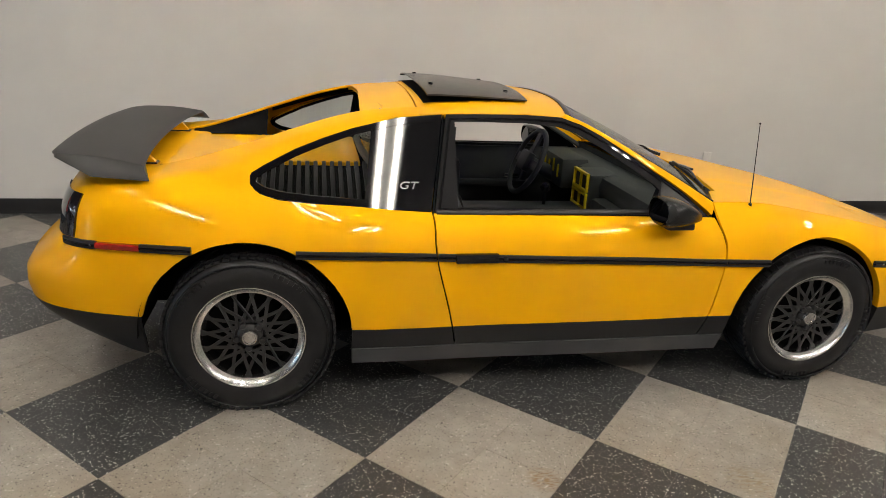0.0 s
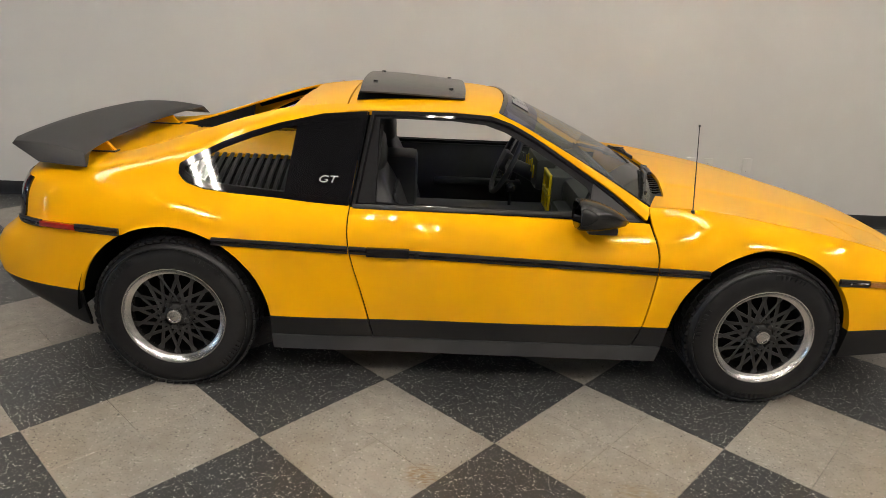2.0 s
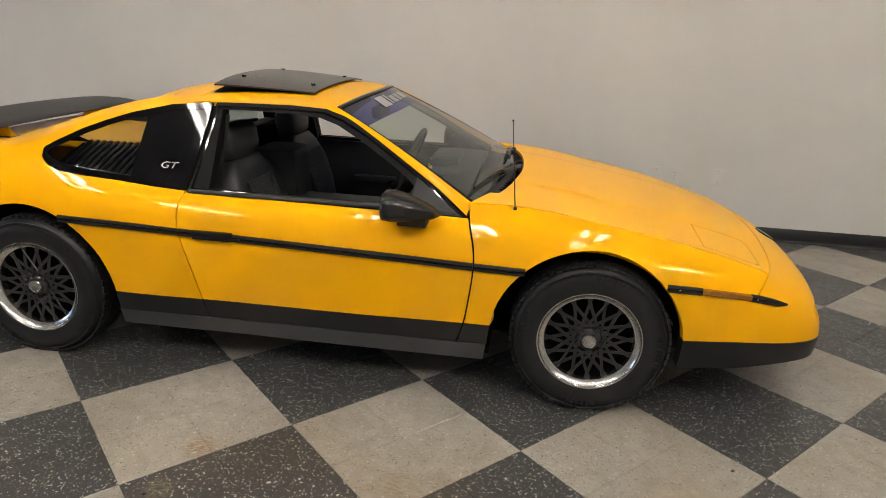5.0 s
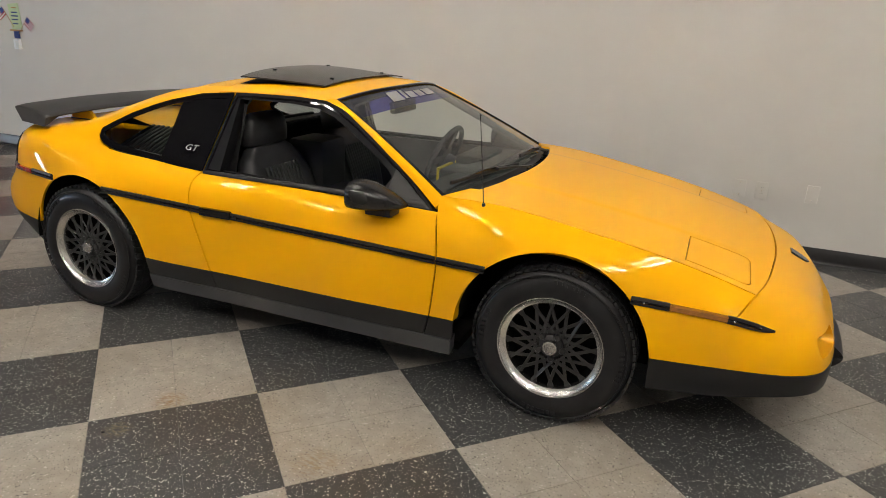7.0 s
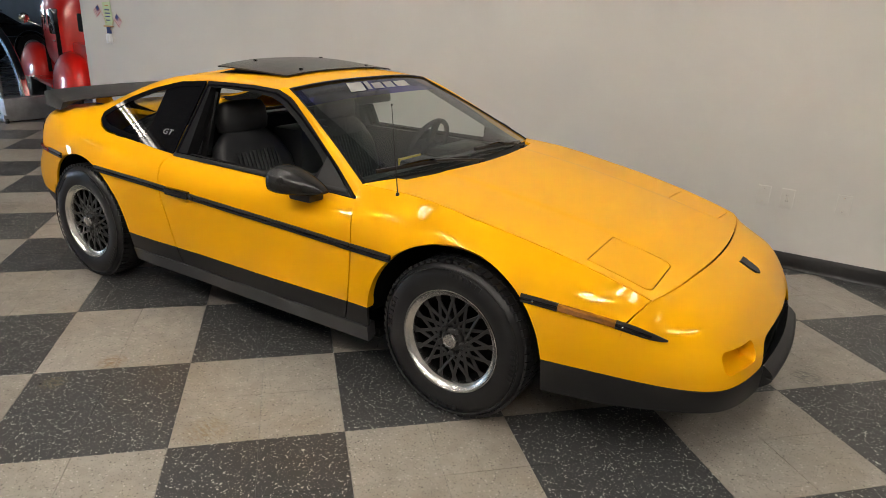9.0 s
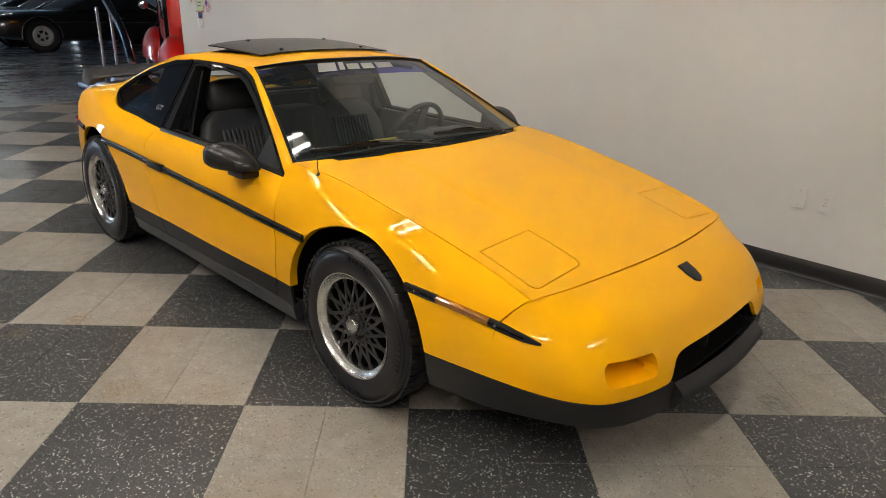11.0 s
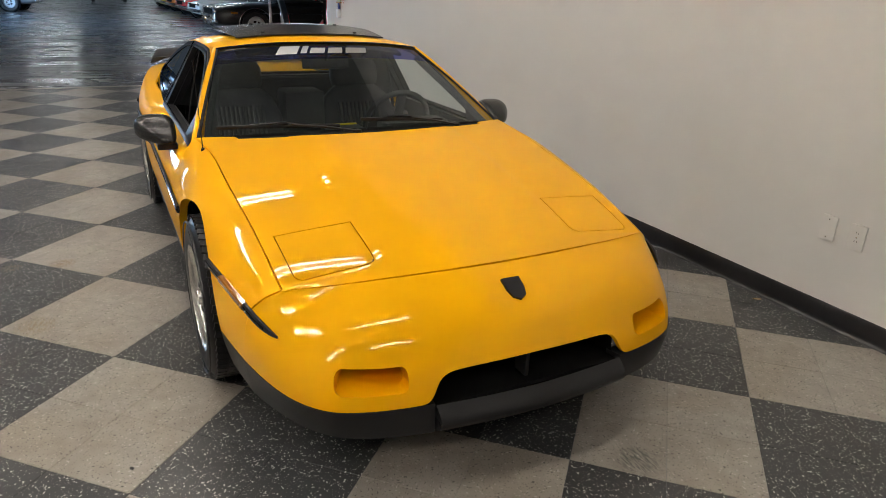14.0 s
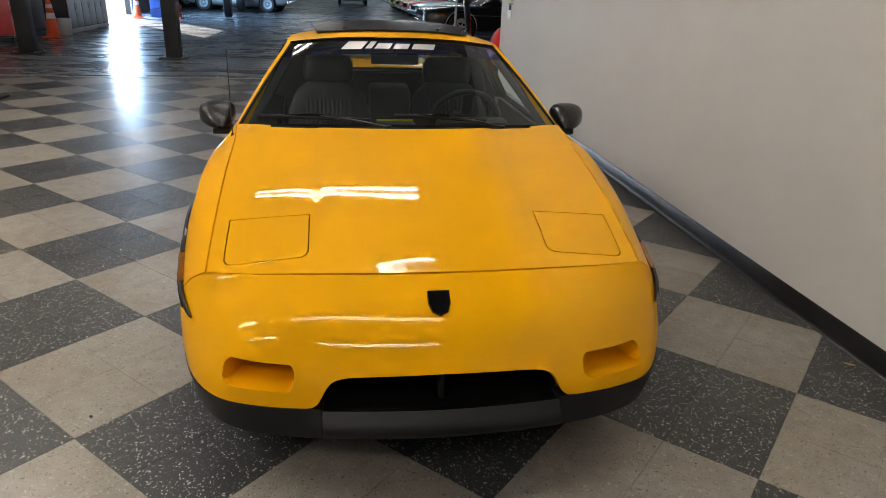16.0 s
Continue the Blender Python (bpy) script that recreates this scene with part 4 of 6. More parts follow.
# wheel wells and floor pan
for which, (xc, zc, r) in ARCH.items():
    for sgn in (-1, 1):
        bm = bmesh.new()
        seg = 24
        rr = r + 0.012
        rows = []
        for i in range(seg + 1):
            a = math.pi * i / seg
            rows.append([bm.verts.new((xc + rr * math.cos(a), sgn * y, max(0.18, zc + rr * math.sin(a)))) for y in (0.80, 0.45)])
        for p, q in zip(rows, rows[1:]):
            bm.faces.new((p[0], q[0], q[1], p[1]))
        bm.faces.new([p[1] for p in rows])
        part("wheel_well", bm, DARK, car)
box_part("floor_pan", (0.05, 0, 0.20), (3.1, 1.1, 0.05), DARK, car, bevel=0.02)
box_part("centre_pan", (0.02, 0, 0.19), (1.55, 1.52, 0.04), DARK, car)

# ---- side windows and their frames ----
def plate(name, outline, mat, parent, sgn, out=0.0, thick=0.006, inner=None, label="", smooth=0):
    """A flat plate in the plane of the side windows, from an outline in x and z, with an optional opening."""
    bm = bmesh.new()
    n = len(outline)
    f = [bm.verts.new(side_pt(x, z, out, sgn)) for x, z in outline]
    b = [bm.verts.new(side_pt(x, z, out - thick, sgn)) for x, z in outline]
    if inner:
        fi = [bm.verts.new(side_pt(x, z, out, sgn)) for x, z in inner]
        bi = [bm.verts.new(side_pt(x, z, out - thick, sgn)) for x, z in inner]
        for i in range(n):
            j = (i + 1) % n
            bm.faces.new((f[i], f[j], fi[j], fi[i]))
            bm.faces.new((b[i], b[j], bi[j], bi[i]))
            bm.faces.new((f[i], f[j], b[j], b[i]))
            bm.faces.new((fi[i], fi[j], bi[j], bi[i]))
    else:
        bm.faces.new(f)
        bm.faces.new(b[::-1])
        for i in range(n):
            j = (i + 1) % n
            bm.faces.new((f[i], f[j], b[j], b[i]))
    return part(name, bm, mat, parent, label, smooth)


def shrink(outline, d):
    """The outline moved inwards by d."""
    p = np.array(outline)
    n = len(p)
    out = []
    for i in range(n):
        a, b, c = p[i - 1], p[i], p[(i + 1) % n]
        e1, e2 = (b - a) / np.linalg.norm(b - a), (c - b) / np.linalg.norm(c - b)
        n1, n2 = np.array([-e1[1], e1[0]]), np.array([-e2[1], e2[0]])
        m = n1 + n2
        out.append(tuple(b + m / np.dot(m, m) * 2 * d))
    return out


# counter-clockwise in x, z
quarter_out = [WIN_LOW[-1]] + WIN_UP[:0:-1] + WIN_LOW[:-1]
frame_out = [(-0.486, .760), (0.08, .755), (0.45, .750), (0.662, .748), (0.545, .847), (0.412, .932), (0.245, 1.030), (0.133, 1.084), (0.05, 1.109), (-0.10, 1.115), (-0.30, 1.113), (-0.425, 1.109)]
frame_in = [(-0.395, .776), (0.06, .771), (0.405, .768), (0.452, .845), (0.43, .868), (0.355, .917), (0.215, .998), (0.11, 1.050), (0.03, 1.074), (-0.10, 1.084), (-0.30, 1.085), (-0.393, 1.083)]
for sgn in (-1, 1):
    qw = empty("quarter_window", parent=car)
    plate("seal", quarter_out, GLOSS, qw, sgn, 0.002, 0.012, inner=shrink(quarter_out, 0.024), label="gloss black window seal")
    inner_o = shrink(quarter_out, 0.020)
    clear = [p for p in inner_o if p[0] < -0.735]
    zt, zb = 1.052, 0.795
    plate("pane", [(-0.752, zb)] + [(-0.718, zt)] + clear, TINTED, qw, sgn, -0.002, 0.003, label="tinted clear rear part of the glass")
    dark = [(-0.752, zb), (-0.655, .786), (-0.512, .776), (-0.458, 1.095), (-0.60, 1.078), (-0.718, zt)]
    plate("black_panel", dark, GLOSS, qw, sgn, -0.001, 0.004, label="gloss black blanked part of the side glass")
    m = Matrix.Translation(side_pt(-0.587, 0.858, 0.0085, sgn)) @ Matrix.Rotation(radians(0 if sgn < 0 else 180), 4, "Z") @ Matrix.Rotation(radians(90 - 28.8), 4, "X")
    flat_text("badge_letters", "GT", 0.040, m @ Matrix.Diagonal((1.35, 1, 1, 1)), LETTER, qw, 0.0006, 0.25)
    fr = empty("window_frame", parent=car)
    plate("frame", frame_out, FRAME, fr, sgn, 0.004, 0.035, inner=frame_in, label="satin black window frame")
    plate("channel", shrink(frame_out, 0.012), GLOSS, fr, sgn, 0.007, 0.006, inner=shrink(frame_out, 0.020), label="gloss black channel round the opening")
    sweep("belt_moulding", [side_pt(x, .7665, 0.006, sgn) for x in spread(-0.48, 0.62, 20)], 0.005, 0.010, TRIM, fr, "black rubber belt moulding", up=(0, sgn * -0.55, 1))
    plate("mirror_sail", [(0.44, .757), (0.645, .752), (0.535, .832), (0.462, .880)], TRIM, fr, sgn, 0.009, 0.012, label="black triangular mirror base plate")
    # bright edge of the rear pillar
    sweep("pillar_trim", [side_pt(x, z, 0.005, sgn) for x, z in ((-0.492, .77), (-0.474, .88), (-0.456, .99), (-0.438, 1.105))], 0.003, 0.004, GLOSS, fr, up=(0, sgn, 0.5))

    # ---- door mirror ----
    mir = empty("door_mirror", parent=car)
    st = [(.366, .050, .074, -.872, .802), (.371, .057, .083, -.872, .802), (.40, .059, .084, -.872, .801), (.44, .055, .079, -.868, .798), (.48, .046, .069, -.860, .792), (.52, .034, .054, -.849, .784), (.556, .020, .036, -.838, .776), (.576, .006, .015, -.829, .771)]
    bm = bmesh.new()
    rings = []
    for x, h, w, cy, cz in st:
        ring = []
        for i in range(28):
            a = 2 * math.pi * i / 28
            c, s_ = math.cos(a), math.sin(a)
            yy = w * math.copysign(abs(c) ** 0.70, c)
            zz = h * math.copysign(abs(s_) ** 0.70, s_)
            ring.append(bm.verts.new((x + 0.10 * (-yy * 0.25 if yy < 0 else 0), -sgn * (cy + yy) if sgn > 0 else cy + yy, cz + zz * (0.85 if zz < 0 else 1))))
        rings.append(ring)
    for p, q in zip(rings, rings[1:]):
        for i in range(28):
            bm.faces.new((p[i], p[(i + 1) % 28], q[(i + 1) % 28], q[i]))
    bm.faces.new(rings[-1])
    part("housing", bm, MIRRORB, mir, "satin black mirror housing", smooth=60)
    bm = bmesh.new()
    lathe(bm, [(0.001, 0), (1.0, 0.0)], 28, m=Matrix.Translation((.372, sgn * .872, .800)) @ Matrix.Rotation(radians(90), 4, "Z") @ Matrix.Rotation(radians(9), 4, "X") @ Matrix.Diagonal((.070, 1, .046, 1)))
    part("glass", bm, MIRROR, mir, "mirror glass")
    bm = bmesh.new()
    add_box(bm, .475, sgn * .836, .741, .115, .085, .030, bevel=0.010)
    add_box(bm, .475, sgn * .842, .757, .085, .050, .026, bevel=0.006)
    part("foot", bm, TRIM, mir)

    # ---- rub strips, marker lamps, handle ----
    def strip(s0, s1, n, name="rub_strip", mat=TRIM, hw=0.006, hh=0.0145, v=2.0, out=0.006, tp=None, label="black rubber rub strip"):
        pts = []
        for s in spread(s0, s1, n):
            p = skin(s, v)
            pts.append((p[0], sgn * (abs(p[1]) + out), p[2]))
        return sweep(name, pts, hw, hh, mat, car, label, taper=tp)
    strip(2.0, 3.22, 14)
    strip(3.22, 4.02, 8, "side_marker", REDLENS, 0.011, 0.0115, label="red rear side marker lamp")
    strip(4.02, s_at(-1.358, 2), 6)
    strip(s_at(-1.002, 2), DR0, 16)
    strip(DR1, DF0, 30)
    strip(DF1, s_at(0.917, 2), 8)
    strip(s_at(1.455, 2), s_at(1.585, 2), 8)
    strip(s_at(1.585, 2), s_at(1.775, 2), 6, "side_marker", AMBER, 0.011, 0.0115, label="amber front side marker lamp")
    strip(s_at(1.775, 2), 14.95, 14, "strip_tip", tp=lambda u: 1 - 0.75 * u ** 3, label="tapered black end of the rub strip")
    # bright hairline on the strips
    for a, b in ((s_at(-1.002, 2), DR0), (DR1, DF0), (DF1, s_at(0.917, 2)), (s_at(1.455, 2), 14.6), (2.0, s_at(-1.358, 2))):
        strip(a, b, 24, "strip_bead", GLOSS, 0.0045, 0.0045, out=0.0105, label="gloss black bead of the rub strip")
    box_part("door_handle", (-0.335, sgn * 0.862, 0.6185), (0.165, 0.022, 0.036), GLOSS, car, "black flush door handle in the rub strip", bevel=0.005)
    box_part("handle_recess", (-0.335, sgn * 0.8535, 0.590), (0.150, 0.004, 0.026), PAINT, car, bevel=0.0015)
    bm = bmesh.new()
    lathe(bm, [(0.011, 0), (0.011, -0.006), (0.007, -0.008), (0, -0.008)], 16, m=Matrix.Translation((-0.225, sgn * 0.864, 0.6135)) @ (Matrix() if sgn < 0 else Matrix.Rotation(math.pi, 4, "Z")))
    part("door_lock", bm, MIRRORB, car, "small black door lock")
    # screws of the strips
    for sx in (3.1, s_at(1.50, 2), s_at(1.80, 2)):
        p = skin(sx, 2.0)
        bm = bmesh.new()
        bmesh.ops.create_uvsphere(bm, u_segments=8, v_segments=6, radius=0.005, matrix=Matrix.Translation((p[0], sgn * (abs(p[1]) + 0.013), p[2])))
        part("screw", bm, CHROME, car)
    # tail lamp wrapping the corner
    g = skin_grid(spread(1.2, 2.50, 18), 2.2, 4.15, 8)
    g[..., 1] *= 1.006
    g[..., 0] -= 0.006
    sheet("tail_lamp", g, SMOKE, car, "dark smoked wraparound tail lamp", rim=0.02, mirror=sgn > 0)
    sheet("tail_cladding", skin_grid(spread(0.0, 2.0, 16), 0, 0.985, 8), TRIM, car, rim=0.02, mirror=sgn > 0)

# ---- windshield surround, cowl, wipers, banner ----
sweep("windshield_seal", [screen_point(0.992, w) + np.array([0.003, 0, 0.003]) for w in spread(0, 1, 40)], 0.009, 0.004, GLOSS, windshield, "black top seal")
for w in (0.0, 1.0):
    sweep("windshield_seal", [screen_point(u, w) + np.array([0.003, 0.004 * (1 if w == 0 else -1), 0.003]) for u in spread(0, 0.99, 30)], 0.007, 0.004, FRAME, windshield, "black side seal", up=(0.6, -0.4 if w == 0 else 0.4, 0.7))
cowl_rows = []
for w in spread(-1, 1, 41):
    a = np.array(screen_point(0.0, (w + 1) / 2)) + np.array([-0.01, 0, -0.012])
    b = np.array(hood_point(0.0, w * 0.97)) + np.array([0.012, 0, -0.014])
    c = (a + b) / 2 + np.array([0, 0, -0.018])
    cowl_rows.append(pchip([0, 1, 2], np.array([a, c, b]), np.linspace(0, 2, 6)))
sheet("cowl", cowl_rows, TRIM, car, "black plastic cowl under the wipers", rim=0, out=(0.8, 0, 0.3))
for k in range(26):
    w = -0.62 + 1.24 * k / 25
    a = np.array(screen_point(0.0, (w + 1) / 2)) * 0.35 + np.array(hood_point(0.0, w * 0.97)) * 0.65
    box_part("cowl_rib", (a[0], a[1], a[2] - 0.026), (0.05, 0.006, 0.012), GLOSS, car)
for w0, w1 in ((0.45, 0.05), (0.80, 0.47)):
    wp = empty("wiper", parent=car)
    tip = np.array(screen_point(0.055, w1)) + np.array([0.012, 0, 0.016])
    root = np.array(screen_point(0.0, w0)) + np.array([0.035, 0, -0.004])
    mid = np.array(screen_point(0.035, (w0 + w1) / 2)) + np.array([0.026, 0, 0.024])
    sweep("arm", smooth_curve([root, mid * 0.5 + root * 0.5 + np.array([0, 0, 0.004]), mid], 8), 0.009, 0.005, TRIM, wp)
    b0 = np.array(screen_point(0.015, w0 - 0.05)) + np.array([0.012, 0, 0.012])
    sweep("blade", smooth_curve([b0, (b0 + tip) / 2 + np.array([0.004, 0, 0.005]), tip], 14), 0.005, 0.008, TRIM, wp)
    sweep("bridge", smooth_curve([b0 * 0.75 + tip * 0.25 + np.array([0, 0, 0.008]), (b0 + tip) / 2 + np.array([0.008, 0, 0.018]), b0 * 0.25 + tip * 0.75 + np.array([0, 0, 0.008])], 8), 0.005, 0.004, GLOSS, wp)
    bm = bmesh.new()
    add_rod(bm, tuple(root + np.array([0, 0, -0.02])), tuple(root + np.array([0, 0, 0.008])), 0.016, 0.012, 12)
    part("pivot", bm, TRIM, wp)


def on_glass(pts, off):
    """Points given as (across in m, height share) laid on the windshield."""
    out = []
    for y, u in pts:
        p = np.array(screen_point(u, 0.5 + y / (2 * 0.575)))
        out.append(p + np.array([0.5, 0, 0.86]) * off)
    return out


def banner_shape(pieces):
    """One slanted plain shape of the banner, made of quads on the glass."""
    verts, faces = [], []
    for quad in pieces:
        first = len(verts)
        verts += on_glass(quad, 0.003)
        faces.append((first, first + 1, first + 2, first + 3))
    link_mesh("banner_shape", verts, faces, BANNER, windshield, "silver slanted banner shape", smooth=0)


def bar(y0, y1, u0, u1):
    sl = 0.30
    return [(y0 + (u0 - 0.89) * sl, u0), (y1 + (u0 - 0.89) * sl, u0), (y1 + (u1 - 0.89) * sl, u1), (y0 + (u1 - 0.89) * sl, u1)]


# the maker's banner as five plain slanted blocks
lo = 0.845
for y0, y1, u0, u1 in ((-0.270, -0.165, lo - 0.008, 0.943), (-0.148, -0.116, lo, 0.943), (-0.100, -0.022, lo, 0.918), (-0.004, 0.074, lo, 0.918), (0.094, 0.212, lo, 0.918)):
    banner_shape([bar(y0, y1, u0, u1)])

# ---- sunroof ----
sr = empty("sunroof", parent=car)


def sun_point(u, w, dz=0.0):
    x = -0.485 + 0.435 * u - 0.012 * (1 - w * w) * (1 - 2 * u)
    hw_ = 0.455 - 0.05 * u
    base = roof_point(x, w * hw_ / 0.56)[2]
    return (x, hw_ * w, base + 0.012 + 0.030 * (1 - u) ** 1.2 + dz)


sheet("panel", [[sun_point(u, w) for w in spread(-1, 1, 25)] for u in spread(0, 1, 14)], SUNROOF, sr, "tilted dark glass sunroof panel", rim=0.006, out=(-0.2, 0, 0.8))
sheet("seal_frame", [[(lambda p: (p[0], p[1], roof_point(p[0], p[1] / 0.56)[2] + 0.004))(sun_point(u, w * 0.97)) for w in spread(-1, 1, 25)] for u in spread(-0.03, 1, 14)], DARK, sr, "black sunroof opening", rim=0, out=(-0.2, 0, 0.8))
for u, w in ((0.12, -0.55), (0.12, 0.55), (0.86, -0.62), (0.86, 0.62)):
    p = sun_point(u, w)
    bm = bmesh.new()
    bmesh.ops.create_cone(bm, cap_ends=True, segments=14, radius1=0.011, radius2=0.009, depth=0.005, matrix=Matrix.Translation((p[0], p[1], p[2] + 0.003)))
    part("knob", bm, GLOSS, sr, "black fixing knob")

# ---- rear spoiler ----
sp = empty("spoiler", parent=car)
rows = []
for w in spread(-1, 1, 49):
    a = abs(w)
    k = max(0.0, (a - 0.86) / 0.14)
    k = k * k * (3 - 2 * k)
    yf, yr, yb = 0.705 * w, 0.645 * w, 0.735 * w
    fx, rx = -1.567 + 0.09 * yf * yf, -1.882 + 0.08 * yr * yr + 0.026 * k
    zf, zr = 0.930 - 0.012 * a ** 4, 0.957 - 0.03 * yr * yr
    # the ends turn down to the body; flat underneath in between
    bf, br = zf - 0.014 - 0.030 * k, zr - 0.020 - 0.042 * k
    y_at = lambda u: yf + (yr - yf) * u
    top = [(fx + (rx - fx) * u, y_at(u), zf + (zr - zf) * u + 0.010 * math.sin(math.pi * u)) for u in spread(0.03, 0.97, 9)]
    low_r, low_f = (rx + 0.03 + 0.10 * k, yr + (yb - yr) * k * 0.7, br), (fx - 0.01 + 0.035 * k, yf + (yb - yf) * k, bf)
    nose_, tail_ = (fx + 0.004, yf, zf - 0.006), (rx, yr, zr - 0.008)
    under = [tuple(np.array(low_r) * (1 - u) + np.array(low_f) * u) for u in spread(0, 1, 7)]
    rows.append([nose_] + top + [tail_] + under + [nose_])
verts = [p for r in rows for p in r]
nj, ni = len(rows[0]), len(rows)
faces = [(i * nj + j, (i + 1) * nj + j, (i + 1) * nj + j + 1, i * nj + j + 1) for i in range(ni - 1) for j in range(nj - 1)]
faces += [tuple(range(nj - 1)), tuple(range((ni - 1) * nj, ni * nj - 1))[::-1]]
link_mesh("wing", verts, faces, SPOIL, sp, "matt dark grey rear wing", smooth=75)
for y in (-0.38, 0.38):
    bm = bmesh.new()
    base = [(-1.715, -0.019), (-1.545, -0.015), (-1.545, 0.015), (-1.715, 0.019)]
    roof_ = [(-1.72, -0.012), (-1.605, -0.007), (-1.605, 0.007), (-1.72, 0.012)]
    b_ = [bm.verts.new((x, y + d, DECK_Z + 0.004)) for x, d in base]
    t_ = [bm.verts.new((x, y + d, 0.936)) for x, d in roof_]
    bm.faces.new(t_)
    bm.faces.new(b_[::-1])
    for i in range(4):
        bm.faces.new((b_[i], b_[(i + 1) % 4], t_[(i + 1) % 4], t_[i]))
    bmesh.ops.bevel(bm, geom=bm.edges[:], offset=0.003, segments=2, affect="EDGES")
    part("strut", bm, PAINT, sp, "yellow spoiler strut")
    box_part("strut_gasket", (-1.630, y, DECK_Z + 0.005), (0.180, 0.046, 0.006), TRIM, sp)

# ---- rear window, vents ----
rw = empty("rear_window", parent=car)
sheet("pane", [[(-0.70 + 0.035 * v + 0.03 * (1 - (y / 0.47) ** 2) * -1, y, 0.860 + 0.265 * v) for y in spread(-0.47, 0.47, 13)] for v in spread(0, 1, 5)], TINTED, rw, "upright tinted rear window", rim=0, out=(0, 0, 1))
for z in (0.885, 1.098):
    sweep("rail", [(-0.70 + 0.14 * (z - 0.875) - 0.03 * (1 - (y / 0.47) ** 2), y, z) for y in spread(-0.47, 0.47, 13)], 0.012, 0.014, TRIM, rw)
for sgn in (-1, 1):
    vent = empty("engine_vent", parent=car)
    sheet("tray", [[(x, sgn * y, z - 0.012) for y, z in ((0.31, 0.857), (0.46, 0.808), (0.62, 0.745))] for x in spread(-1.25, -0.69, 6)], DARK, vent, rim=0.0)
    for i in range(15):
        x = -1.20 + i * 0.034
        pts = [(x, sgn * 0.312, 0.860), (x, sgn * 0.46, 0.814), (x, sgn * 0.60, 0.757)]
        sweep("slat", smooth_curve(pts, 5), 0.0085, 0.006, TRIM, vent, "black louvre rib")

# ---- antenna and badge ----
an = empty("antenna", parent=car)
bm = bmesh.new()
add_rod(bm, (0.859, -0.733, 0.778), (0.858, -0.733, 0.800), 0.011, 0.006, 12)
part("base", bm, TRIM, an)
bm = bmesh.new()
add_rod(bm, (0.858, -0.733, 0.795), (0.826, -0.735, 1.130), 0.0022, 0.0016, 8)
part("mast", bm, TRIM, an, "thin black antenna mast")
bm = bmesh.new()
bmesh.ops.create_uvsphere(bm, u_segments=10, v_segments=8, radius=0.0042, matrix=Matrix.Translation((0.826, -0.735, 1.131)))
part("tip", bm, TRIM, an)
shield = [(-0.034, 0.044), (0.034, 0.044), (0.034, 0.0), (0.024, -0.030), (0.0, -0.044), (-0.024, -0.030), (-0.034, 0.0)]
bm = bmesh.new()
pc, pa, pb = skin(18.0, 4.02), skin(18.0, 4.2), skin(18.0, 3.84)
up = Vector(pa - pb).normalized()
nrm = Vector((0, 1, 0)).cross(up)
nrm = nrm if nrm.x > 0 else -nrm
top = [bm.verts.new(Vector(pc) + Vector((0, 1, 0)) * (x * 0.92) + up * z * 0.98 + nrm * 0.006) for x, z in shield]
bot = [bm.verts.new(Vector(pc) + Vector((0, 1, 0)) * x + up * z - nrm * 0.004) for x, z in shield]
bm.faces.new(top)
for i in range(7):
    bm.faces.new((top[i], top[(i + 1) % 7], bot[(i + 1) % 7], bot[i]))
part("badge", bm, GLOSS, car, "plain black shield badge on the nose", smooth=20)
# lower opening: dark duct with a centre tie
sheet("duct", [[(2.0, y, z) for y in spread(-0.36, 0.36, 3)] for z in spread(0.2, 0.46, 3)], DARK, car, rim=0)
box_part("duct_floor", (2.08, 0, 0.300), (0.20, 0.68, 0.012), DARK, car)
box_part("duct_tie", (2.12, 0, 0.352), (0.06, 0.014, 0.09), TRIM, car, bevel=0.003)

# ---- interior ----
CABIN_F, CABIN_R = 0.62, -0.60
box_part("cabin_floor", (0.0, 0, 0.235), (1.30, 1.46, 0.03), CARPET, car)
sheet("rear_bulkhead", [[(-0.62 + 0.05 * (z - 0.25), y, z) for y in spread(-0.63, 0.63, 5)] for z in spread(0.24, 0.89, 4)], CARPET, car, "dark carpeted bulkhead behind the seats", rim=0.02, out=(-2, 0, 0.5))
sheet("parcel_ledge", [[(x, y, 0.885) for y in spread(-0.60, 0.60, 5)] for x in (-0.70, -0.58)], VINYL, car, rim=0.01)
sheet("firewall", [[(0.66, y, z) for y in spread(-0.72, 0.72, 3)] for z in spread(0.24, 0.80, 3)], CARPET, car, rim=0)
headliner = [[(lambda p: (p[0], p[1], p[2] - 0.024))(roof_point(x, w * 0.97)) for w in spread(-1, 1, 15)] for x in spread(-0.70, 0.085, 9)]
sheet("headliner", headliner, VINYL, car, "dark grey headliner", rim=0)
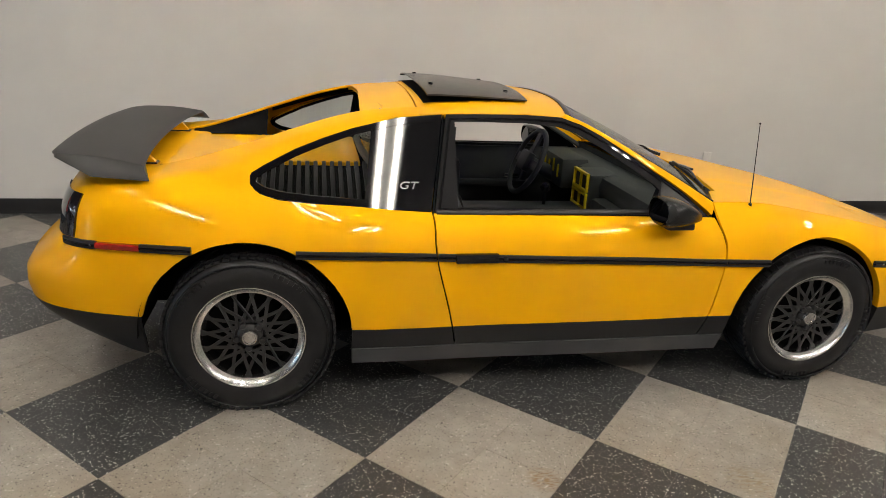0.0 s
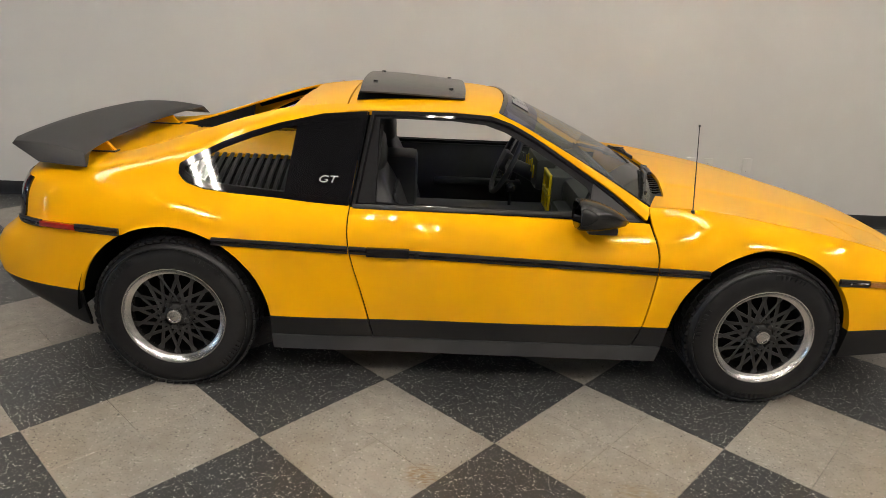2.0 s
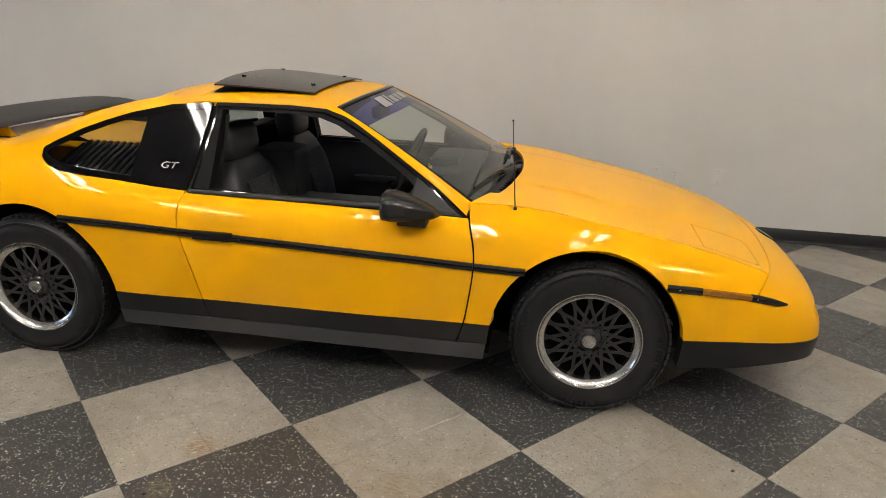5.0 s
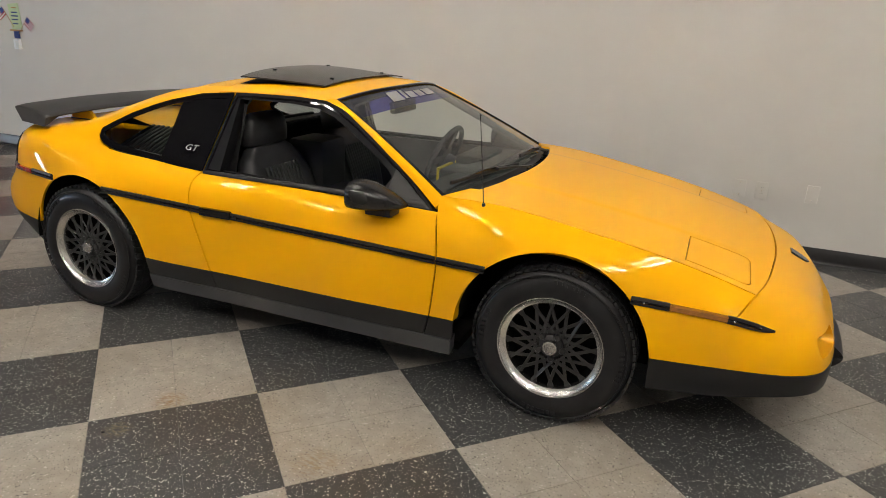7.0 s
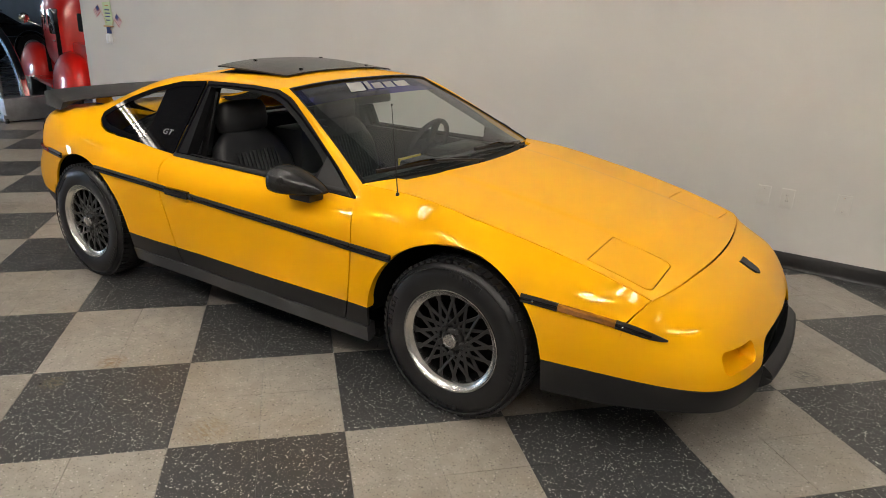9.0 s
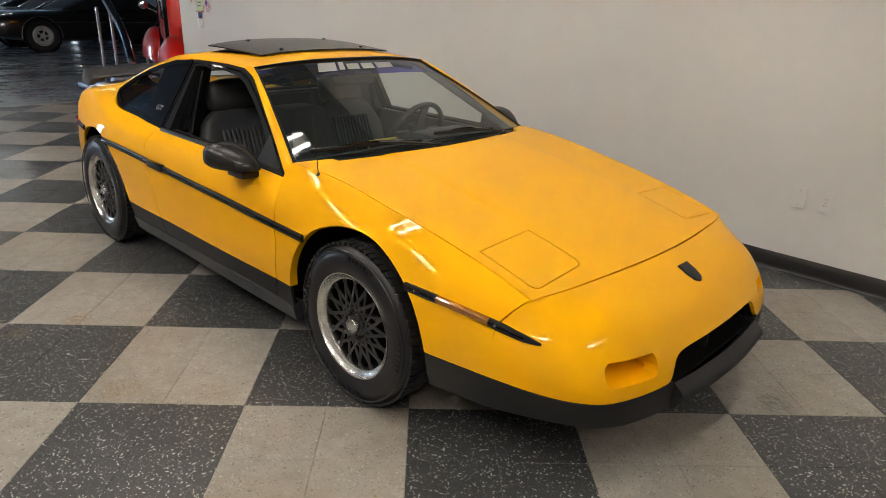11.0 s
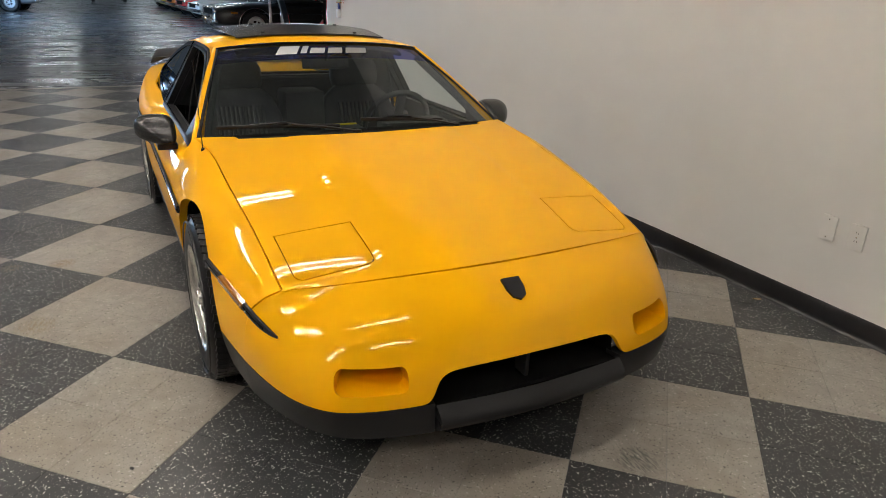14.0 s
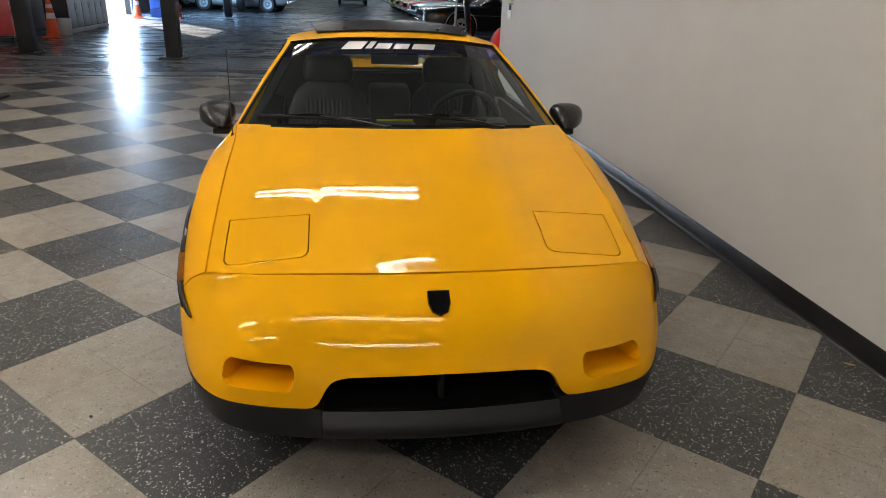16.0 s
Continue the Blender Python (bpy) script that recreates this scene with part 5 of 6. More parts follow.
for sgn in (-1, 1):
    card = empty("door_card", parent=car)
    sheet("trim_panel", [[(x, sgn * (0.700 + 0.02 * math.sin(z * 9)), z) for z in spread(0.26, 0.755, 8)] for x in spread(-0.47, 0.62, 10)], VINYL, card, "charcoal vinyl door card", rim=0.0)
    sheet("sill_top", [[(x, sgn * y, 0.757) for y in (0.695, 0.745)] for x in spread(-0.47, 0.60, 8)], VINYL, card, rim=0.0)
    box_part("armrest", (0.10, sgn * 0.665, 0.545), (0.52, 0.07, 0.035), VINYL, card, "slim door armrest", bevel=0.012)
    bm = bmesh.new()
    vs = add_box(bm, 0.33, sgn * 0.665, 0.64, 0.035, 0.04, 0.20, bevel=0.012, m=Matrix.Rotation(radians(14), 4, "Y"))
    part("pull_handle", bm, VINYL, card, "upright grab handle")
    box_part("release", (0.24, sgn * 0.674, 0.585), (0.09, 0.01, 0.02), CHROME, card, bevel=0.003)
    # pillar behind the door opening
    plate("pillar_cover", [(-0.49, .765), (-0.40, .765), (-0.395, 1.09), (-0.47, 1.10)], FRAME, card, sgn, -0.036, 0.03)


def seat_shape(bm, sections):
    """Loft rounded rectangles: (centre x, centre z, tilt, depth, half width, bolster)."""
    rings = []
    for cx, cz, tilt, dep, hw_, bol in sections:
        ring = []
        n = 26
        for i in range(n):
            a = 2 * math.pi * i / n
            c, s_ = math.cos(a), math.sin(a)
            yy = hw_ * math.copysign(abs(c) ** 0.55, c)
            dd = dep * math.copysign(abs(s_) ** 0.55, s_)
            if dd > 0:
                dd += bol * (abs(yy) / hw_) ** 3 - bol * 0.35
            ring.append(bm.verts.new((cx + dd * math.cos(tilt), yy, cz + dd * math.sin(tilt))))
        rings.append(ring)
    for p, q in zip(rings, rings[1:]):
        for i in range(26):
            bm.faces.new((p[i], p[(i + 1) % 26], q[(i + 1) % 26], q[i]))
    bm.faces.new(rings[0][::-1])
    bm.faces.new(rings[-1])


for sy in (-0.36, 0.36):
    seat = empty("seat", pose(-0.10, sy, 0.0), car)
    bm = bmesh.new()
    seat_shape(bm, [(-0.20, 0.36, 0.15, 0.06, 0.20, 0.02), (-0.215, 0.42, 0.15, 0.075, 0.23, 0.04), (-0.25, 0.55, 0.2, 0.075, 0.245, 0.05), (-0.285, 0.68, 0.22, 0.07, 0.24, 0.045), (-0.315, 0.78, 0.22, 0.06, 0.20, 0.02), (-0.325, 0.83, 0.22, 0.05, 0.15, 0.0), (-0.328, 0.845, 0.2, 0.04, 0.125, 0.0)])
    part("backrest", bm, CLOTH, seat, "charcoal leather backrest with side bolsters", smooth=60)
    bm = bmesh.new()
    seat_shape(bm, [(-0.330, 0.835, 0.2, 0.035, 0.105, 0), (-0.332, 0.85, 0.2, 0.055, 0.142, 0), (-0.338, 0.90, 0.2, 0.062, 0.150, 0), (-0.345, 0.955, 0.2, 0.060, 0.146, 0), (-0.35, 0.99, 0.2, 0.045, 0.128, 0), (-0.352, 1.002, 0.2, 0.02, 0.07, 0)])
    part("headrest", bm, CLOTH, seat, "charcoal leather headrest", smooth=60)
    bm = bmesh.new()
    add_box(bm, 0.02, 0, 0.345, 0.50, 0.46, 0.13, bevel=0.045)
    part("cushion", bm, CLOTH, seat, "charcoal leather seat cushion", smooth=60)
    for i in range(11):
        yy = -0.125 + i * 0.025
        sweep("rib", smooth_curve([(-0.135 - 0.005, yy, 0.46), (-0.165, yy, 0.56), (-0.2, yy, 0.66), (-0.235, yy, 0.755)], 8), 0.009, 0.007, CLOTH, seat, up=(1, 0, 0.2))
    for i in range(9):
        yy = -0.12 + i * 0.03
        sweep("cushion_rib", [(-0.12, yy, 0.412), (0.05, yy, 0.414), (0.22, yy, 0.410)], 0.011, 0.006, CLOTH, seat)
    box_part("base", (0.0, 0, 0.27), (0.42, 0.38, 0.06), DARK, seat)
# centre console and its pad
box_part("console", (0.05, 0, 0.42), (0.95, 0.17, 0.34), VINYL, car, "dark grey centre console", bevel=0.02)
box_part("console_bin", (-0.36, 0, 0.66), (0.22, 0.24, 0.36), VINYL, car, "upright stowage bin between the seats", bevel=0.03)
bm = bmesh.new()
bmesh.ops.create_uvsphere(bm, u_segments=16, v_segments=10, radius=0.026, matrix=Matrix.Translation((0.22, 0, 0.68)))
add_rod(bm, (0.22, 0, 0.58), (0.22, 0, 0.67), 0.008)
part("gear_lever", bm, GLOSS, car, "black ball gear lever")
# dashboard
dash = empty("dashboard", parent=car)
bm = bmesh.new()
add_box(bm, 0.60, 0, 0.705, 0.28, 1.38, 0.12, bevel=0.045)
part("top_pad", bm, VINYL, dash, "dark grey padded dash top")
bm = bmesh.new()
add_box(bm, 0.50, -0.38, 0.58, 0.20, 0.46, 0.18, bevel=0.03)
part("glove_box", bm, VINYL, dash, "dark grey glove box")
bm = bmesh.new()
vs = add_box(bm, 0.45, 0.37, 0.705, 0.16, 0.36, 0.17, bevel=0.03)
part("instrument_hood", bm, VINYL, dash, "boxy instrument binnacle")
bm = bmesh.new()
add_box(bm, 0.487, -0.015, 0.60, 0.16, 0.20, 0.34, bevel=0.015)
part("radio_panel", bm, VINYL, dash)


def bezel(z, h, n, y0=-0.10, y1=0.07):
    """A yellow accent frame with n dark openings on the face of the centre stack."""
    x = 0.400
    for k in range(n + 1):
        yy = y0 + (y1 - y0) * k / n
        box_part("accent_upright", (x, yy, z), (0.012, 0.010, h), YACC, dash, "yellow painted bezel")
    for dz in (-h / 2, h / 2):
        box_part("accent_rail", (x, (y0 + y1) / 2, z + dz), (0.013, y1 - y0 + 0.012, 0.012), YACC, dash)


bezel(0.725, 0.085, 2)
bezel(0.628, 0.075, 2)
bezel(0.535, 0.09, 1)
for k in range(5):
    box_part("gauge_accent", (0.364, 0.23 + k * 0.07, 0.715 + 0.02 * (k % 2)), (0.006, 0.012, 0.07), YACC, dash)
# steering wheel
stw = empty("steering_wheel", pose(0.235, 0.37, 0.735, 0, -66, 0), car)
bm = bmesh.new()
n1, n2 = 40, 10
ring = [[bm.verts.new(((0.182 + 0.0145 * math.cos(b)) * math.cos(a), (0.182 + 0.0145 * math.cos(b)) * math.sin(a), 0.0145 * math.sin(b))) for b in [2 * math.pi * j / n2 for j in range(n2)]] for a in [2 * math.pi * i / n1 for i in range(n1)]]
for i in range(n1):
    for j in range(n2):
        bm.faces.new((ring[i][j], ring[(i + 1) % n1][j], ring[(i + 1) % n1][(j + 1) % n2], ring[i][(j + 1) % n2]))
part("rim", bm, VINYL, stw, "black leather wheel rim", smooth=60)
bm = bmesh.new()
add_box(bm, 0, 0, 0.012, 0.11, 0.13, 0.05, bevel=0.018)
for a in (0, math.pi, -math.pi / 2):
    vs = add_box(bm, 0.11, 0, 0, 0.15, 0.05, 0.016)
    bmesh.ops.transform(bm, matrix=Matrix.Rotation(a + math.pi / 2, 4, "Z"), verts=vs)
part("hub", bm, VINYL, stw)
bm = bmesh.new()
add_rod(bm, (0, 0, -0.02), (0, 0, -0.24), 0.035, 0.045, 14)
part("column", bm, VINYL, stw)
# rear-view mirror
rv = empty("rear_view_mirror", parent=car)
bm = bmesh.new()
add_box(bm, 0.155, 0.0, 1.045, 0.03, 0.25, 0.062, bevel=0.014, m=Matrix.Rotation(radians(-8), 4, "Y"))
part("housing", bm, VINYL, rv, "dark mirror housing")
box_part("glass", (0.137, 0.0, 1.044), (0.003, 0.23, 0.048), MIRROR, rv, m=Matrix.Rotation(radians(-8), 4, "Y"))
bm = bmesh.new()
add_rod(bm, (0.165, 0, 1.06), (0.19, 0, 1.105), 0.008)
part("stalk", bm, VINYL, rv)
for sgn in (-1, 1):
    sheet("sun_visor", [[(0.02 + 0.10 * u, sgn * (0.08 + 0.36 * w), 1.128 - 0.03 * u - 0.03 * w * w) for w in spread(0, 1, 6)] for u in spread(0, 1, 4)], VINYL, car, rim=0.015, out=(0, 0, 2))
    # quarter trim behind the door opening, seat belt and inner pillar trim
    link_mesh("quarter_trim", [(-0.398, sgn * .712, .775), (-0.396, sgn * .560, 1.072), (-0.47, sgn * .455, 1.060), (-0.53, sgn * .50, .72)], [(0, 1, 2, 3)], VINYL, car, "dark grey trim behind the door opening", smooth=0)
    sweep("seat_belt", smooth_curve([(-0.40, sgn * 0.545, 1.06), (-0.42, sgn * 0.60, 0.85), (-0.45, sgn * 0.655, 0.55)], 8), 0.003, 0.022, CARPET, car, up=(1, 0, 0))
    inner = smooth_curve([(0.655, sgn * .695, 0.775), (0.42, sgn * .622, .905), (0.13, sgn * .530, 1.062)], 10)
    sweep("pillar_trim", inner, 0.018, 0.008, VINYL, car, up=(0.55, -sgn * 0.5, 0.67))

# ---- wall fittings ----
def wall_plate(x, z, outlet):
    e = empty("wall_outlet" if outlet else "wall_plate", pose(x, WALL_Y - 0.001, z))
    if outlet:
        tagged(e, "ivory double power outlet on the white wall", "outlet")
    else:
        tagged(e, "ivory blank cover plate on the white wall", "wall plate", "blank wall plates")
    box_part("cover", (0, -0.005, 0), (0.074, 0.010, 0.118), PLASTIC, e, bevel=0.003)
    if outlet:
        for dz in (-0.0195, 0.0195):
            bm = bmesh.new()
            lathe(bm, [(0.0165, 0.0), (0.0165, -0.0085), (0.015, -0.0095), (0, -0.0095)], 20, m=Matrix.Translation((0, 0, dz)) @ Matrix.Diagonal((1, 1, 0.82, 1)))
            sock = part("socket", bm, PLASTIC, e)
            for dx in (-0.006, 0.006):
                box_part("slot", (dx, -0.0096, dz + 0.002), (0.0022, 0.001, 0.008), DARK, sock)
    for dz in ((0,) if outlet else (-0.042, 0.042)):
        bm = bmesh.new()
        lathe(bm, [(0.003, -0.009), (0.003, -0.0112), (0, -0.0116)], 10, m=Matrix.Translation((0, 0, dz)))
        part("screw", bm, CHROME, e)
    return e


wall_plate(1.843, 0.456, False)
wall_plate(1.981, 0.454, True)
wall_plate(2.289, 0.466, False)

GREENCARD = material("pale_green_card", (0.50, 0.62, 0.38), 0.7, spots=0.06, spot_scale=20)
FLAGRED = material("flag_red_cloth", (0.40, 0.03, 0.04), 0.8, spots=0.1, spot_scale=30)
FLAGBLUE = material("flag_blue_cloth", (0.03, 0.05, 0.20), 0.8, spots=0.1, spot_scale=30)
WHITEP = material("white_plastic", (0.75, 0.76, 0.78), 0.4, spots=0.04)
TAN = material("tan_wood", (0.42, 0.24, 0.10), 0.55, spots=0.2, spot_scale=20)
sign = empty("wall_sign", pose(-5.14, WALL_Y - 0.002, 1.345))
tagged(sign, "small pale green notice with two little flags on the wall", "sign")
box_part("card", (-0.01, -0.006, 0.0), (0.15, 0.006, 0.25), GREENCARD, sign, m=Matrix.Rotation(radians(-4), 4, "Y"))
for i, (w, z) in enumerate(((0.07, 0.085), (0.09, 0.04), (0.10, 0.005), (0.09, -0.03), (0.08, -0.07))):
    box_part("writing_bar", (-0.01, -0.0105, z), (w, 0.001, 0.012), FLAGBLUE if i else TAN, sign)
box_part("wooden_ledge", (-0.01, -0.012, -0.135), (0.17, 0.02, 0.016), TAN, sign, bevel=0.003)
for side, tilt in ((-1, 28), (1, -32)):
    fl = empty("little_flag", pose(side * 0.03, -0.022, -0.10 if side < 0 else -0.17, 0, side * 34 if side < 0 else 42, 0), sign)
    bm = bmesh.new()
    add_rod(bm, (0, 0, 0), (0, 0, 0.24), 0.003, 0.002, 6)
    part("stick", bm, TAN, fl)
    for k in range(7):
        box_part("stripe", (side * 0.060, -0.001, 0.225 - k * 0.0125), (0.115, 0.002, 0.0122), FLAGRED if k % 2 == 0 else WHITEP, fl)
    box_part("canton", (side * 0.028, -0.003, 0.206), (0.05, 0.002, 0.05), FLAGBLUE, fl)
sw = empty("wall_switch", pose(-5.155, WALL_Y - 0.002, 1.105))
tagged(sw, "small white wall control with a blue label", "switch")
box_part("box", (0, -0.018, -0.03), (0.075, 0.036, 0.10), WHITEP, sw, bevel=0.006)
box_part("label_plate", (0.0, -0.010, 0.062), (0.075, 0.012, 0.07), FLAGBLUE, sw, bevel=0.003)
box_part("face", (0.012, -0.0375, -0.03), (0.03, 0.003, 0.07), LAMP, sw)

# ---- bits lying on the floor ----
LEAF = material("dry_leaf", (0.36, 0.26, 0.13), 0.7, spots=0.3, spot_scale=60)
bm = bmesh.new()
rows = []
for i in range(7):
    u = i / 6
    half = 0.009 * math.sin(math.pi * (0.06 + 0.88 * u))
    rows.append([bm.verts.new((0.042 * (u - 0.5), half * k, 0.0012 + 0.004 * abs(k) + 0.005 * (u - 0.5) ** 2)) for k in (-1, 0, 1)])
for p, q in zip(rows, rows[1:]):
    for k in range(2):
        bm.faces.new((p[k], q[k], q[k + 1], p[k + 1]))
low = bmesh.ops.extrude_face_region(bm, geom=bm.faces[:])
bmesh.ops.translate(bm, vec=(0, 0, -0.0012), verts=[v for v in low["geom"] if isinstance(v, bmesh.types.BMVert)])
leaf = part("dry_leaf", bm, LEAF)
leaf.matrix_world = pose(1.618, 1.785, 0, 0, 0, 55)
tagged(leaf, "small dry tan leaf lying on the tiles by the baseboard", "leaf")
for x, y, r in ((1.704, -1.14, 0.007), (-0.229, -1.637, 0.006)):
    bm = bmesh.new()
    bmesh.ops.create_icosphere(bm, subdivisions=1, radius=r, matrix=Matrix.Translation((0, 0, r * 0.62)) @ Matrix.Diagonal((1.3, 0.9, 0.62, 1)))
    crumb = part("crumb", bm, RUBBER)
    crumb.matrix_world = pose(x, y, 0, 0, 0, 40)
    tagged(crumb, "small dark crumb of dirt on the tiles", "crumb", "crumbs on the floor")

# ---- thin strip where the tiles end ----
STRIPMAT = material("worn_pale_edge_strip", (0.36, 0.33, 0.28), 0.5, spots=0.4, spot_scale=5)
slab("trim", STRIP_X - 0.045, STRIP_X, DOOR_Y, WALL_Y + 6, -0.004, 0.004, STRIPMAT, "worn pale strip where the tiled floor ends", "trim")

# ---- simple parked cars of the background ----
RED = material("red_car_paint", (0.68, 0.014, 0.010), 0.3, coat=1.0, spots=0.04, spot_scale=3)
BLACKP = material("black_car_paint", (0.012, 0.011, 0.010), 0.3, coat=1.0, spots=0.1)
SILVER = material("silver_car_paint", (0.45, 0.46, 0.48), 0.35, 0.5, coat=0.8, spots=0.05)
WHITEC = material("white_car_paint", (0.72, 0.72, 0.70), 0.4, coat=0.8, spots=0.04)
ORANGE = material("orange_car_paint", (0.62, 0.14, 0.01), 0.4, coat=0.8, spots=0.04)
BLUEC = material("blue_car_paint", (0.03, 0.07, 0.22), 0.4, coat=0.8, spots=0.06)
GLASSD = material("dark_car_glass", (0.02, 0.022, 0.025), 0.05, coat=0.5, spots=0.1)


def ring_loft(bm, sections, n=24, power=0.5):
    """Sections (x, half width, z low, z high) joined by rounded rings."""
    rings = []
    for x, hw_, z0, z1 in sections:
        ring = []
        for i in range(n):
            a = 2 * math.pi * i / n
            c, s_ = math.cos(a), math.sin(a)
            ring.append(bm.verts.new((x, hw_ * math.copysign(abs(c) ** power, c), (z0 + z1) / 2 + (z1 - z0) / 2 * math.copysign(abs(s_) ** power, s_))))
        rings.append(ring)
    for p, q in zip(rings, rings[1:]):
        for i in range(n):
            bm.faces.new((p[i], p[(i + 1) % n], q[(i + 1) % n], q[i]))
    bm.faces.new(rings[0][::-1])
    bm.faces.new(rings[-1])


def road_wheel(parent, x, y, r, w, sgn):
    e = empty("wheel", pose(x, sgn * y, r, 0, 0, 0 if sgn < 0 else 180), parent)
    bm = bmesh.new()
    lathe(bm, [(r * 0.62, -w * 0.9), (r * 0.75, -w), (r * 0.93, -w * 0.95), (r, -w * 0.6), (r, w * 0.6), (r * 0.9, w), (r * 0.6, w)], 32)
    part("tyre", bm, RUBBER, e)
    bm = bmesh.new()
    lathe(bm, [(r * 0.63, -w * 0.9), (r * 0.58, -w * 0.97), (r * 0.53, -w * 0.6), (r * 0.2, -w * 0.55)], 28)
    part("rim", bm, SILVER, e)
    bm = bmesh.new()
    for k in range(5):
        vs = add_box(bm, r * 0.3, -w * 0.7, 0, r * 0.5, w * 0.15, r * 0.11)
        bmesh.ops.transform(bm, matrix=Matrix.Rotation(2 * math.pi * k / 5, 4, "Y"), verts=vs)
    lathe(bm, [(r * 0.16, -w * 0.6), (r * 0.14, -w * 0.9), (0, -w * 0.92)], 14)
    part("spider", bm, SILVER, e)


def parked_car(name, label, paint, m, length=4.8, width=1.85, belt=0.88, roof=1.32, wheel=0.33):
    """The nose looks along +x."""
    e = empty(name)
    tagged(e, label, "car")
    h, w = length / 2, width / 2
    bm = bmesh.new()
    ring_loft(bm, [(-h, w * .80, .42, belt - .10), (-h + .06, w * .90, .34, belt - .03), (-h + .5, w * .98, .24, belt), (-h * .35, w, .20, belt + .02), (0, w, .20, belt), (h * .35, w, .20, belt - .01), (h * .7, w * .99, .22, belt - .04), (h - .30, w * .96, .28, belt - .10), (h - .08, w * .90, .34, belt - .16), (h, w * .82, .42, belt - .22)], 28, 0.42)
    part("body", bm, paint, e, smooth=50)
    bm = bmesh.new()
    ring_loft(bm, [(-h * .62, w * .70, belt - .06, belt + .02), (-h * .45, w * .80, belt - .06, roof - .10), (-h * .25, w * .82, belt - .06, roof - .015), (h * .02, w * .82, belt - .06, roof - .02), (h * .16, w * .80, belt - .06, roof - .10), (h * .36, w * .74, belt - .06, belt + .02)], 24, 0.45)
    part("glasshouse", bm, GLASSD, e, "dark car windows", smooth=50)
    bm = bmesh.new()
    ring_loft(bm, [(-h * .46, w * .70, roof - .10, roof - .06), (-h * .30, w * .76, roof - .05, roof), (0, w * .76, roof - .045, roof), (h * .10, w * .72, roof - .09, roof - .05)], 20, 0.6)
    part("roof", bm, paint, e, smooth=50)
    for sx in (-h * .62, h * .60):
        for sgn in (-1, 1):
            bm = bmesh.new()
            lathe(bm, [(wheel * 1.14, 0.0), (wheel * 1.14, -0.02), (0, -0.02)], 28, m=Matrix.Translation((sx, sgn * (w - 0.018), wheel)) @ (Matrix() if sgn < 0 else Matrix.Rotation(math.pi, 4, "Z")))
            part("wheel_opening", bm, DARK, e)
            road_wheel(e, sx, w - 0.055, wheel, 0.10, sgn)
    for sgn in (-1, 1):
        for off in (0.0, 0.19):
            bm = bmesh.new()
            lathe(bm, [(0.085, 0.0), (0.08, 0.03), (0, 0.045)], 16, m=Matrix.Translation((h - 0.045, sgn * (w * .72 - off), belt - .24)) @ Matrix.Rotation(radians(-90), 4, "Z"))
            part("headlight", bm, CHROME, e)
        sweep("side_trim", [(x, sgn * (w + 0.001), belt - .26) for x in spread(-h * .7, h * .6, 12)], 0.006, 0.010, CHROME, e)
    bm = bmesh.new()
    add_box(bm, h - 0.01, 0, 0.44, 0.10, width * .90, 0.11, bevel=0.03)
    part("bumper", bm, CHROME, e, "chrome bumper")
    box_part("grille", (h - 0.015, 0, belt - .25), (0.05, width * .45, 0.13), DARK, e)
    e.matrix_world = m
    return e


muscle = parked_car("muscle_car", "black classic muscle car with chrome bumper on the concrete floor", BLACKP, pose(-15.82, 4.26, 0, 0, 0, -88), 4.95, 1.95, 0.92, 1.30, 0.36)
for sgn in (-1, 1):
    for cx in (-1.534, 1.485):
        arch = [(cx + 0.425 * math.cos(a), sgn * 0.978, 0.36 + 0.425 * math.sin(a)) for a in spread(-0.1, math.pi + 0.1, 24)]
        sweep("arch_moulding", arch, 0.010, 0.006, CHROME, muscle, "thin chrome wheel arch moulding", up=(0, 1, 0))
    for cx, lens in ((2.02, AMBER), (-2.10, REDLENS)):
        box_part("side_marker", (cx, sgn * 0.955, 0.66), (0.17, 0.03, 0.055), lens, muscle, bevel=0.006)
    box_part("door_handle", (-0.35, sgn * 0.985, 0.74), (0.15, 0.02, 0.025), CHROME, muscle, bevel=0.006)
    box_part("grille_surround", (2.455, sgn * 0.42, 0.68), (0.05, 0.62, 0.19), CHROME, muscle, "chrome surround of the split grille", bevel=0.02)
    box_part("grille_half", (2.475, sgn * 0.36, 0.68), (0.03, 0.40, 0.13), DARK, muscle, bevel=0.01)
    for ox in (0.20, 0.03):
        box_part("bumper_guard", (2.50, sgn * (0.30 + ox), 0.42), (0.06, 0.05, 0.20), CHROME, muscle, bevel=0.012)
row = [("coupe", "silver classic coupe parked in the row", SILVER, -19.0), ("coupe", "white sports coupe parked in the row", WHITEC, -22.0), ("coupe", "red sports coupe parked in the row", RED, -25.0), ("coupe", "orange coupe parked in the row", ORANGE, -28.0), ("coupe", "yellow coupe parked in the row", YACC, -31.0), ("coupe", "white coupe parked in the row", WHITEC, -34.0), ("coupe", "red coupe parked in the row", RED, -37.0)]
for nm, lb, mt, x in row:
    ob = parked_car(nm, lb, mt, pose(x, 4.45 + (x + 20) * 0.02, 0, 0, 0, -84), 4.5, 1.8, 0.84, 1.22, 0.32)
    ob["group"] = "cars in the row"
parked_car("white_car", "white saloon standing far down the showroom", WHITEC, pose(-44, 0.2, 0, 0, 0, 0), 4.5, 1.8, 0.9, 1.4)
parked_car("saloon", "silver grey saloon standing across the far floor", SILVER, pose(-29.9, -5.0, 0, 0, 0, 82), 4.7, 1.8, 0.93, 1.44, 0.34)
